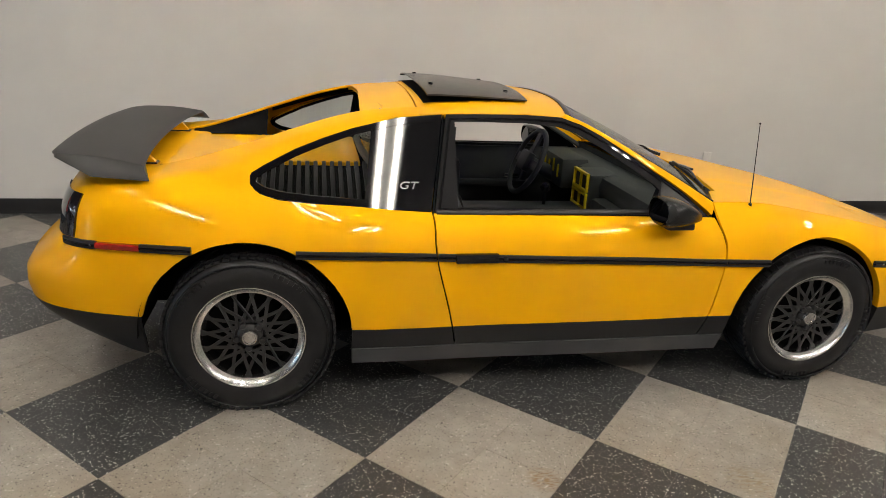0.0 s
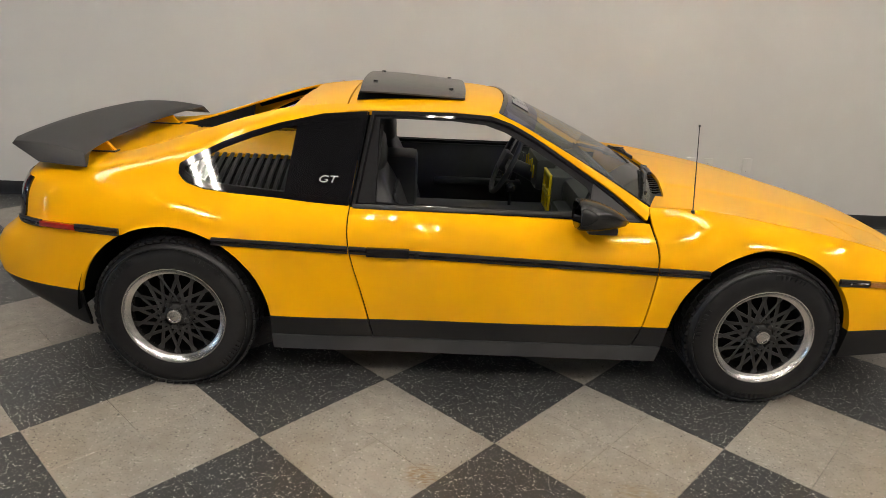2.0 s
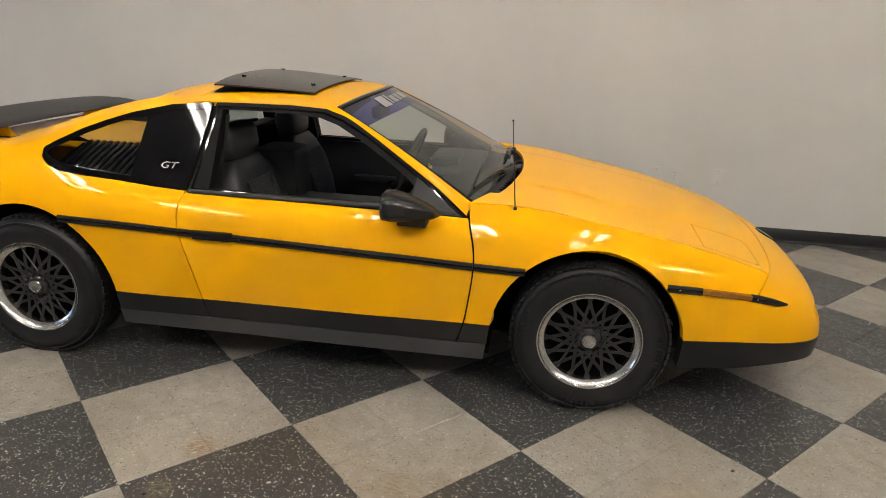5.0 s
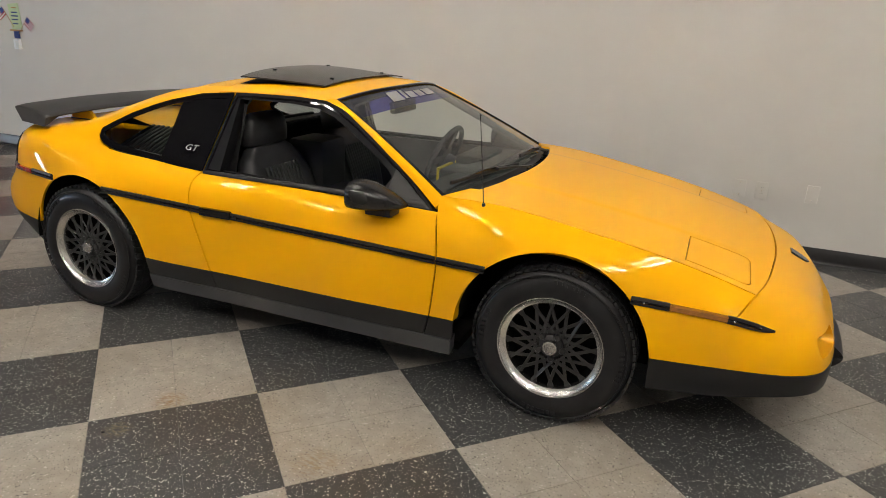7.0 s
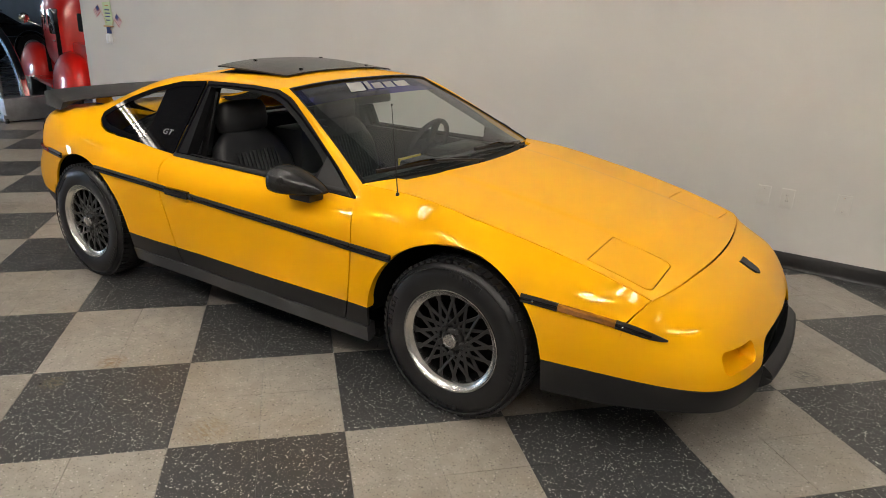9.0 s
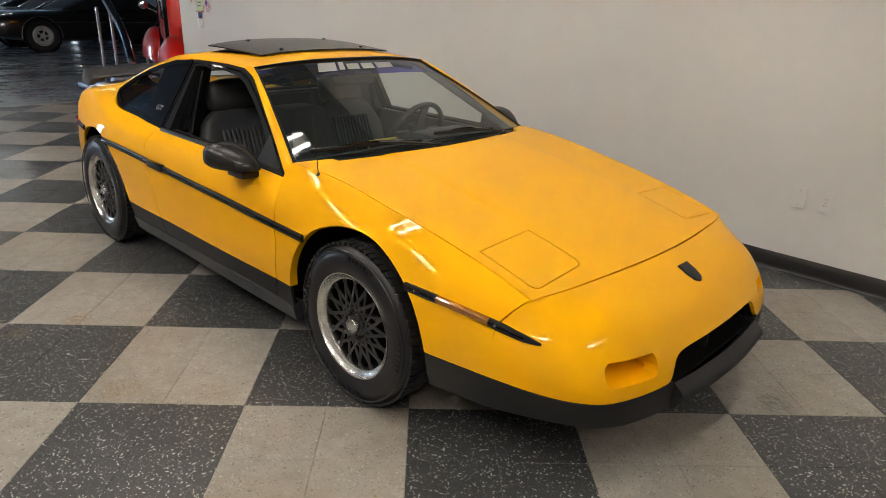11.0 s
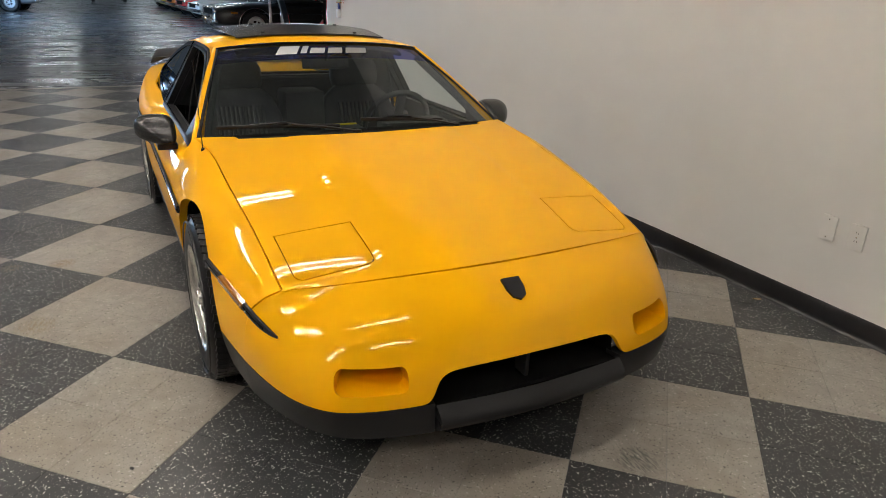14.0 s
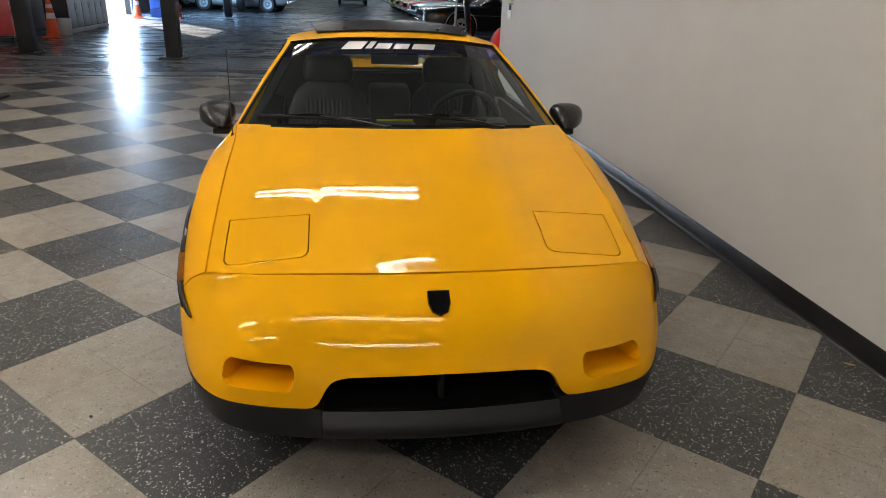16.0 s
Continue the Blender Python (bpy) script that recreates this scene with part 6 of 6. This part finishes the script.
parked_car("saloon", "dark blue saloon far back by the open door", BLUEC, pose(-33.0, -9.0 + 2.6, 0, 0, 0, 85), 4.7, 1.8, 0.93, 1.44, 0.34)

# ---- red vintage truck beyond the end of the wall ----
tr = empty("vintage_truck")
tagged(tr, "glossy red vintage pickup with rounded cab and fenders", "truck")
bm = bmesh.new()
ring_loft(bm, [(-0.62, .66, .52, 1.42), (-0.56, .72, .45, 1.62), (-0.40, .76, .42, 1.74), (0.0, .78, .42, 1.80), (0.35, .77, .42, 1.76), (0.55, .74, .44, 1.50), (0.80, .66, .45, 1.16)], 32, 0.55)
part("cab", bm, RED, tr, smooth=50)
bm = bmesh.new()
ring_loft(bm, [(0.75, .60, .50, 1.16), (1.2, .56, .52, 1.12), (1.7, .48, .55, 1.06), (2.0, .40, .60, 0.98)], 28, 0.6)
part("hood", bm, RED, tr, smooth=50)
bm = bmesh.new()
add_box(bm, -1.25, 0, 0.72, 1.35, 1.20, 0.46, bevel=0.03)
part("load_bed", bm, RED, tr)
for sgn in (-1, 1):
    for cx, cz, rx_, rz in ((-1.05, 0.40, 0.52, 0.46), (1.45, 0.42, 0.58, 0.44)):
        bm = bmesh.new()
        bmesh.ops.create_uvsphere(bm, u_segments=28, v_segments=18, radius=1.0)
        bmesh.ops.bisect_plane(bm, geom=bm.verts[:] + bm.edges[:] + bm.faces[:], plane_co=(0, 0, -0.12), plane_no=(0, 0, 1), clear_inner=True)
        bmesh.ops.transform(bm, matrix=Matrix.Translation((cx, sgn * 0.72, cz)) @ Matrix.Diagonal((rx_, 0.24, rz, 1)), verts=bm.verts)
        part("fender", bm, RED, tr, "bulging red fender", smooth=60)
    road_wheel(tr, -1.05, 0.80, 0.34, 0.10, sgn)
    road_wheel(tr, 1.45, 0.80, 0.34, 0.10, sgn)
    box_part("running_board", (0.15, sgn * 0.80, 0.38), (1.4, 0.22, 0.05), RED, tr, bevel=0.015)
    for x0, x1 in ((-0.54, -0.14), (-0.09, 0.14)):
        bm = bmesh.new()
        add_box(bm, (x0 + x1) / 2, sgn * 0.728, 1.20, x1 - x0, 0.10, 0.34, bevel=0.045)
        part("side_window", bm, GLASSD, tr)
    bm = bmesh.new()
    bmesh.ops.create_uvsphere(bm, u_segments=14, v_segments=8, radius=0.07, matrix=Matrix.Translation((0.66, sgn * 0.93, 1.22)) @ Matrix.Diagonal((0.45, 1, 1, 1)))
    add_rod(bm, (0.66, sgn * 0.93, 1.20), (0.60, sgn * 0.72, 1.10), 0.010)
    part("mirror", bm, CHROME, tr)
    for x in (-0.57, 0.30):
        box_part("door_gap", (x, sgn * 0.752, 0.85), (0.010, 0.05, 0.70), DARK, tr)
    box_part("door_handle", (-0.48, sgn * 0.785, 0.96), (0.10, 0.02, 0.02), CHROME, tr, bevel=0.006)
bm = bmesh.new()
add_box(bm, -0.600, 0, 1.20, 0.06, 1.02, 0.24, bevel=0.025)
part("back_window", bm, GLASSD, tr)
bm = bmesh.new()
add_box(bm, 0.60, 0, 1.38, 0.06, 1.15, 0.32, bevel=0.025, m=Matrix.Rotation(radians(-28), 4, "Y"))
part("windshield", bm, GLASSD, tr)
tr.matrix_world = pose(-7.24, 3.10, 0, 0, 0, 162)

# ---- shop hoist with bent chrome boom ----
STEEL = material("grey_steel", (0.30, 0.31, 0.33), 0.4, 0.7, spots=0.15, spot_scale=8)
ho = empty("shop_hoist")
tagged(ho, "shop hoist with bent chrome boom and steel uprights", "hoist")
sweep("boom", smooth_curve([(-6.75, 1.60, 0.30), (-6.85, 1.61, 0.62), (-7.10, 1.64, 0.92), (-7.40, 1.66, 1.13), (-7.72, 1.69, 1.32), (-8.15, 1.73, 1.62), (-8.5, 1.76, 1.95)], 30), 0.045, 0.045, CHROME, ho, up=(0, 1, 0))
for dy in (-0.09, 0.09):
    sweep("upright", [(-7.62, 1.62 + dy, 0.08), (-7.62, 1.62 + dy, 1.18)], 0.018, 0.018, STEEL, ho, up=(0, 1, 0))
    sweep("leg", [(-6.65, 1.60 + dy * 3.5, 0.06), (-8.2, 1.66 + dy * 3.5, 0.06)], 0.03, 0.04, STEEL, ho)
box_part("cross_member", (-7.62, 1.63, 0.07), (0.10, 0.72, 0.06), STEEL, ho, bevel=0.008)
box_part("boom_foot", (-6.75, 1.60, 0.16), (0.14, 0.60, 0.28), STEEL, ho, bevel=0.015)
for x, y in ((-6.65, 1.285), (-6.65, 1.915), (-8.2, 1.345), (-8.2, 1.975)):
    bm = bmesh.new()
    lathe(bm, [(0, -0.015), (0.03, -0.015), (0.03, 0.015), (0, 0.015)], 14, m=Matrix.Translation((x, y, 0.03)))
    part("caster", bm, RUBBER, ho)

# ---- workshop side: lift posts, cones, cart, bins ----
POSTM = material("black_lift_paint", (0.018, 0.018, 0.02), 0.45, spots=0.3, spot_scale=6)
CONE = material("orange_cone_plastic", (0.75, 0.10, 0.02), 0.5, spots=0.1, spot_scale=12)
REDTOOL = material("red_tool_enamel", (0.45, 0.02, 0.03), 0.4, coat=0.4, spots=0.1)
YSIGN = material("yellow_sign_paint", (0.65, 0.42, 0.02), 0.5, spots=0.1)
for x, y in ((-9.47, -3.38), (-9.91, -6.05), (-4.75, -4.50)):
    p = empty("lift_post", pose(x, y, 0))
    tagged(p, "black steel lift post bolted to the floor", "lift post", "lift posts")
    box_part("column", (0, 0, 1.75), (0.22, 0.26, 3.5), POSTM, p, bevel=0.02)
    box_part("base_plate", (0, 0, 0.012), (0.46, 0.46, 0.024), POSTM, p, bevel=0.004)
    box_part("carriage", (0.02, 0, 1.62), (0.30, 0.32, 0.42), YSIGN, p, "yellow warning carriage", bevel=0.02)
    for dx, dy in ((-.18, -.18), (.18, -.18), (-.18, .18), (.18, .18)):
        bm = bmesh.new()
        add_rod(bm, (dx, dy, 0.02), (dx, dy, 0.055), 0.014, 0.014, 6)
        part("bolt", bm, STEEL, p)


def traffic_cone(x, y):
    e = empty("traffic_cone", pose(x, y, 0))
    tagged(e, "orange traffic cone with pale bands on the floor", "cone", "traffic cones")
    bm = bmesh.new()
    lathe(bm, [(0.0, 0.92), (0.028, 0.92), (0.035, 0.90), (0.145, 0.045), (0.15, 0.04)], 24, axis="Z")
    part("body", bm, CONE, e)
    box_part("foot", (0, 0, 0.02), (0.36, 0.36, 0.04), CONE, e, bevel=0.012)
    for z0, z1 in ((0.42, 0.54), (0.64, 0.72)):
        bm = bmesh.new()
        lathe(bm, [(0.150 - z0 * 0.1285 + 0.003, z0), (0.150 - z1 * 0.1285 + 0.003, z1)], 24, axis="Z")
        part("band", bm, WHITEP, e)


for x, y in ((-13.28, -6.89), (-22.28, -7.52), (-22.19, -6.15), (-22.4, -6.42)):
    traffic_cone(x, y)
cart = empty("tool_cart", pose(-12.0, -7.35, 0, 0, 0, 12))
tagged(cart, "red steel tool cart with drawers against the wall", "tool cart")
box_part("body", (0, 0, 0.50), (0.75, 0.50, 0.70), REDTOOL, cart, bevel=0.015)
for k in range(4):
    d = box_part("drawer", (0.0, 0.257, 0.26 + k * 0.17), (0.68, 0.02, 0.145), REDTOOL, cart, bevel=0.006)
    box_part("pull", (0, 0.272, 0.30 + k * 0.17), (0.50, 0.012, 0.016), CHROME, d)
for dx in (-.32, .32):
    for dy in (-.2, .2):
        bm = bmesh.new()
        lathe(bm, [(0, -0.02), (0.06, -0.02), (0.06, 0.02), (0, 0.02)], 16, m=Matrix.Translation((dx, dy, 0.06)))
        part("caster", bm, RUBBER, cart)
bk = empty("bucket", pose(-14.14, -6.94, 0))
tagged(bk, "white plastic bucket on the workshop floor", "bucket")
bm = bmesh.new()
lathe(bm, [(0, 0.0), (0.13, 0.0), (0.155, 0.36), (0.162, 0.36), (0.162, 0.38), (0.15, 0.38), (0.125, 0.02), (0, 0.02)], 24, axis="Z")
part("pail", bm, WHITEP, bk)
for n in range(3):
    cb = empty("cabinet", pose(-15.0 - n * 0.95, -7.24, 0))
    tagged(cb, "dark workshop cabinet with a pale top along the wall", "cabinet", "workshop cabinets")
    box_part("body", (0, 0, 0.46), (0.92, 0.55, 0.92), POSTM, cb, bevel=0.01)
    box_part("kick_board", (0, 0.286, 0.06), (0.92, 0.024, 0.11), WHITEP, cb, "white kick board", bevel=0.004)
    box_part("worktop", (0, 0.01, 0.935), (0.94, 0.60, 0.03), STEEL, cb, bevel=0.004)
    for dx in (-0.23, 0.23):
        d = box_part("door", (dx, 0.283, 0.52), (0.44, 0.018, 0.78), STEEL, cb, bevel=0.004)
        box_part("handle", (dx - math.copysign(0.17, dx), 0.298, 0.62), (0.014, 0.014, 0.14), CHROME, d)
for x, y in ((-23.77, -4.65), (-28.2, -4.8)):
    tw = empty("spare_tyre", pose(x, y, 0, 0, 0, 6 - 5 * (x < -25)))
    tagged(tw, "large upright black off-road tyre", "tyre", "off-road tyres")
    bm = bmesh.new()
    lathe(bm, [(0.24, -0.13), (0.36, -0.15), (0.43, -0.12), (0.44, 0.0), (0.43, 0.12), (0.36, 0.15), (0.24, 0.13), (0.24, -0.13)], 36, m=Matrix.Translation((0, 0, 0.44)))
    part("carcass", bm, RUBBER, tw)

BLUEBOX = material("blue_crate_plastic", (0.04, 0.12, 0.42), 0.45, spots=0.1)
for k in range(2):
    cr = empty("crate", pose(-22.9, -7.0, 0.30 * k, 0, 0, 8 + 3 * k))
    tagged(cr, "blue plastic crate stacked between the traffic cones", "crate", "stacked crates")
    box_part("tub", (0, 0, 0.145), (0.46, 0.40, 0.28), BLUEBOX, cr, bevel=0.012)
    for z in (0.06, 0.13, 0.20, 0.265):
        box_part("rib", (0.0, 0, z), (0.485, 0.425, 0.022), BLUEBOX, cr, bevel=0.006)

# ---- floor tiles ----
def tile_material(name, base, fleck, stain, rough, scuffs=()):
    m = bpy.data.materials.new(name)
    m.use_nodes = True
    nt = m.node_tree
    N, L = nt.nodes.new, nt.links.new
    b = nt.nodes["Principled BSDF"]
    geo = N("ShaderNodeNewGeometry")
    info = N("ShaderNodeObjectInfo")

    def mixc(fac, a, c, blend="MIX"):
        k = N("ShaderNodeMix")
        k.data_type, k.blend_type = "RGBA", blend
        for key, v in (("Factor", fac), ("A", a), ("B", c)):
            if isinstance(v, bpy.types.NodeSocket):
                L(v, k.inputs[key])
            else:
                k.inputs[key].default_value = v
        return k.outputs["Result"]

    def noise_of(scale, lo, hi, detail=4.0, stretch=None, dist=0.0):
        n = N("ShaderNodeTexNoise")
        n.inputs["Scale"].default_value, n.inputs["Detail"].default_value, n.inputs["Distortion"].default_value = scale, detail, dist
        src = geo.outputs["Position"]
        if stretch:
            mp = N("ShaderNodeMapping")
            mp.inputs["Scale"].default_value = stretch
            mp.inputs["Rotation"].default_value = (0, 0, 0.9)
            L(src, mp.inputs["Vector"])
            src = mp.outputs[0]
        L(src, n.inputs["Vector"])
        r = N("ShaderNodeMapRange")
        r.inputs["From Min"].default_value, r.inputs["From Max"].default_value = lo, hi
        L(n.outputs["Fac"], r.inputs["Value"])
        return r.outputs[0]

    col = mixc(noise_of(14, 0.3, 0.7), tuple(c * 0.86 for c in base) + (1,), tuple(c * 1.10 for c in base) + (1,))
    # short flecks of two sizes
    warp = N("ShaderNodeTexNoise")
    warp.inputs["Scale"].default_value, warp.inputs["Detail"].default_value = 55.0, 2.0
    L(geo.outputs["Position"], warp.inputs["Vector"])
    for scale, size, share, tone in fleck:
        sc = N("ShaderNodeVectorMath")
        sc.operation = "MULTIPLY_ADD"
        sc.inputs[1].default_value = (0.030, 0.030, 0.030)
        L(warp.outputs["Color"], sc.inputs[0])
        L(geo.outputs["Position"], sc.inputs[2])
        v = N("ShaderNodeTexVoronoi")
        v.inputs["Scale"].default_value = scale
        L(sc.outputs[0], v.inputs["Vector"])
        r = N("ShaderNodeMapRange")
        r.inputs["From Min"].default_value, r.inputs["From Max"].default_value = size, size * 0.7
        L(v.outputs["Distance"], r.inputs["Value"])
        sep = N("ShaderNodeSeparateColor")
        L(v.outputs["Color"], sep.inputs[0])
        gt = N("ShaderNodeMath")
        gt.operation = "LESS_THAN"
        gt.inputs[1].default_value = share
        L(sep.outputs[0], gt.inputs[0])
        mu = N("ShaderNodeMath")
        mu.operation = "MULTIPLY"
        L(r.outputs[0], mu.inputs[0])
        L(gt.outputs[0], mu.inputs[1])
        col = mixc(mu.outputs[0], col, (*tone, 1))
    # scuffs left on the floor: place, reach, tone
    for x, y, reach, tone in scuffs:
        off = N("ShaderNodeVectorMath")
        off.operation = "SUBTRACT"
        off.inputs[1].default_value = (x, y, 0)
        L(geo.outputs["Position"], off.inputs[0])
        ln = N("ShaderNodeVectorMath")
        ln.operation = "LENGTH"
        L(off.outputs[0], ln.inputs[0])
        r = N("ShaderNodeMapRange")
        r.inputs["From Min"].default_value, r.inputs["From Max"].default_value = reach, reach * 0.45
        L(ln.outputs["Value"], r.inputs["Value"])
        mu = N("ShaderNodeMath")
        mu.operation = "MULTIPLY"
        L(r.outputs[0], mu.inputs[0])
        L(noise_of(90, 0.42, 0.62, 4.0, (0.35, 1.6, 1.0)), mu.inputs[1])
        col = mixc(mu.outputs[0], col, (*tone, 1))
    st = noise_of(1.7, 0.42, 0.88, 3.0, None, 0.4)
    mul = N("ShaderNodeMath")
    mul.operation = "MULTIPLY"
    mul.inputs[1].default_value = 0.75
    L(st, mul.inputs[0])
    col = mixc(mul.outputs[0], col, (*stain, 1), "MULTIPLY")
    var = N("ShaderNodeMapRange")
    var.inputs["To Min"].default_value, var.inputs["To Max"].default_value = 0.95, 1.05
    L(info.outputs["Random"], var.inputs["Value"])
    col = mixc(1.0, col, var.outputs[0], "MULTIPLY")
    L(col, b.inputs["Base Color"])
    rg = N("ShaderNodeMapRange")
    rg.inputs["To Min"].default_value, rg.inputs["To Max"].default_value = rough * 0.85, rough * 1.15
    L(noise_of(3.0, 0.3, 0.7, 6.0), rg.inputs["Value"])
    L(rg.outputs[0], b.inputs["Roughness"])
    b.inputs["Coat Weight"].default_value, b.inputs["Coat Roughness"].default_value = 0.22, 0.18
    return m


TILE_D = tile_material("black_flecked_tile", (0.036, 0.037, 0.038), ((85, 0.29, 0.58, (0.62, 0.62, 0.58)), (150, 0.30, 0.50, (0.19, 0.19, 0.18)), (45, 0.16, 0.28, (0.40, 0.40, 0.38))), (0.9, 0.85, 0.78), 0.42, [(-0.20, -1.60, 0.06, (0.16, 0.13, 0.08))])
TILE_L = tile_material("grey_flecked_tile", (0.295, 0.270, 0.236), ((88, 0.26, 0.52, (0.05, 0.045, 0.037)), (150, 0.32, 0.55, (0.18, 0.165, 0.14)), (90, 0.30, 0.30, (0.50, 0.47, 0.43)), (48, 0.12, 0.35, (0.12, 0.11, 0.09))), (0.80, 0.68, 0.52), 0.46,
                       [(-0.177, -1.365, 0.075, (0.20, 0.13, 0.06)), (2.332, 0.35, 0.09, (0.10, 0.10, 0.09)), (0.55, -1.45, 0.10, (0.24, 0.19, 0.12))])
tile_floor = tagged(empty("tile_floor"), "worn black and grey checkered vinyl tile floor", "floor", kind="structure")
gap, tz = 0.0005, -0.0035


def tile_mesh(mat):
    h, b_ = TILE / 2 - gap, 0.0012
    v = [(-h, -h, tz), (h, -h, tz), (h, h, tz), (-h, h, tz), (-h, -h, -b_), (h, -h, -b_), (h, h, -b_), (-h, h, -b_), (-h + b_, -h + b_, 0), (h - b_, -h + b_, 0), (h - b_, h - b_, 0), (-h + b_, h - b_, 0)]
    f = [(8, 9, 10, 11)] + [(4 + i, 4 + (i + 1) % 4, 8 + (i + 1) % 4, 8 + i) for i in range(4)] + [(i, (i + 1) % 4, 4 + (i + 1) % 4, 4 + i) for i in range(4)]
    me = bpy.data.meshes.new("tile")
    me.from_pydata(v, [], f)
    me.materials.append(mat)
    return me


def clip(poly, axis, limit, keep_less):
    """Cut a polygon by a line x or y = limit."""
    out = []
    for i in range(len(poly)):
        a, b_ = poly[i - 1], poly[i]
        ia, ib = (a[axis] <= limit) == keep_less, (b_[axis] <= limit) == keep_less
        if ia != ib:
            t = (limit - a[axis]) / (b_[axis] - a[axis])
            out.append((a[0] + (b_[0] - a[0]) * t, a[1] + (b_[1] - a[1]) * t))
        if ib:
            out.append(b_)
    return out


meshes = {True: tile_mesh(TILE_L), False: tile_mesh(TILE_D)}
rest = {True: ([], []), False: ([], [])}
cells = []
for i in range(-60, 60):
    for j in range(-60, 60):
        c = GRID @ Vector(((i + 0.5) * TILE, (j + 0.5) * TILE, 0))
        if not (STRIP_X - 0.3 < c.x < FRONT_X + 0.3 and DOOR_Y - 0.3 < c.y < WALL_Y + 0.3) and not (STRIP_X - 0.3 < c.x < WALL_END + 0.3 and c.y < WALL_Y + 6.3 and c.y > 0):
            continue
        light = ((i // 2) + (j // 2)) % 2 != 0
        cells.append((abs(c.x - 1.0) + abs(c.y + 1.2), i, j, c, light))
cells.sort(key=lambda q: q[0])
made = 0
for _, i, j, c, light in cells:
    whole = STRIP_X + 0.22 < c.x < FRONT_X - 0.22 and DOOR_Y + 0.22 < c.y < WALL_Y - 0.24
    if whole and made < 300:
        ob = new("tile", meshes[light])
        ob.matrix_world = Matrix.Translation(c) @ Matrix.Rotation(radians(45.6 + 90 * ((i * 7 + j * 3) % 4)), 4, "Z")
        ob.parent = tile_floor
        made += 1
        continue
    h = TILE / 2 - gap
    poly = [tuple((GRID @ Vector(((i + 0.5) * TILE + a, (j + 0.5) * TILE + b_, 0))).xy) for a, b_ in ((-h, -h), (h, -h), (h, h), (-h, h))]
    for axis, limit, less in ((0, STRIP_X, False), (0, FRONT_X, True), (1, DOOR_Y, False)):
        poly = clip(poly, axis, limit, less) if poly else poly
    if poly and c.x > WALL_END - 0.3:
        poly = clip(poly, 1, WALL_Y, True)
    if len(poly) < 3:
        continue
    vv, ff = rest[light]
    n0 = len(vv)
    vv += [(x, y, 0.0) for x, y in poly] + [(x, y, tz) for x, y in poly]
    k = len(poly)
    ff.append(tuple(range(n0, n0 + k)))
    ff += [(n0 + q, n0 + k + q, n0 + k + (q + 1) % k, n0 + (q + 1) % k) for q in range(k)]
for light, (vv, ff) in rest.items():
    ob = link_mesh("far_tiles", vv, ff, TILE_L if light else TILE_D, tile_floor, smooth=0)
    ob["kind"] = "stuff"
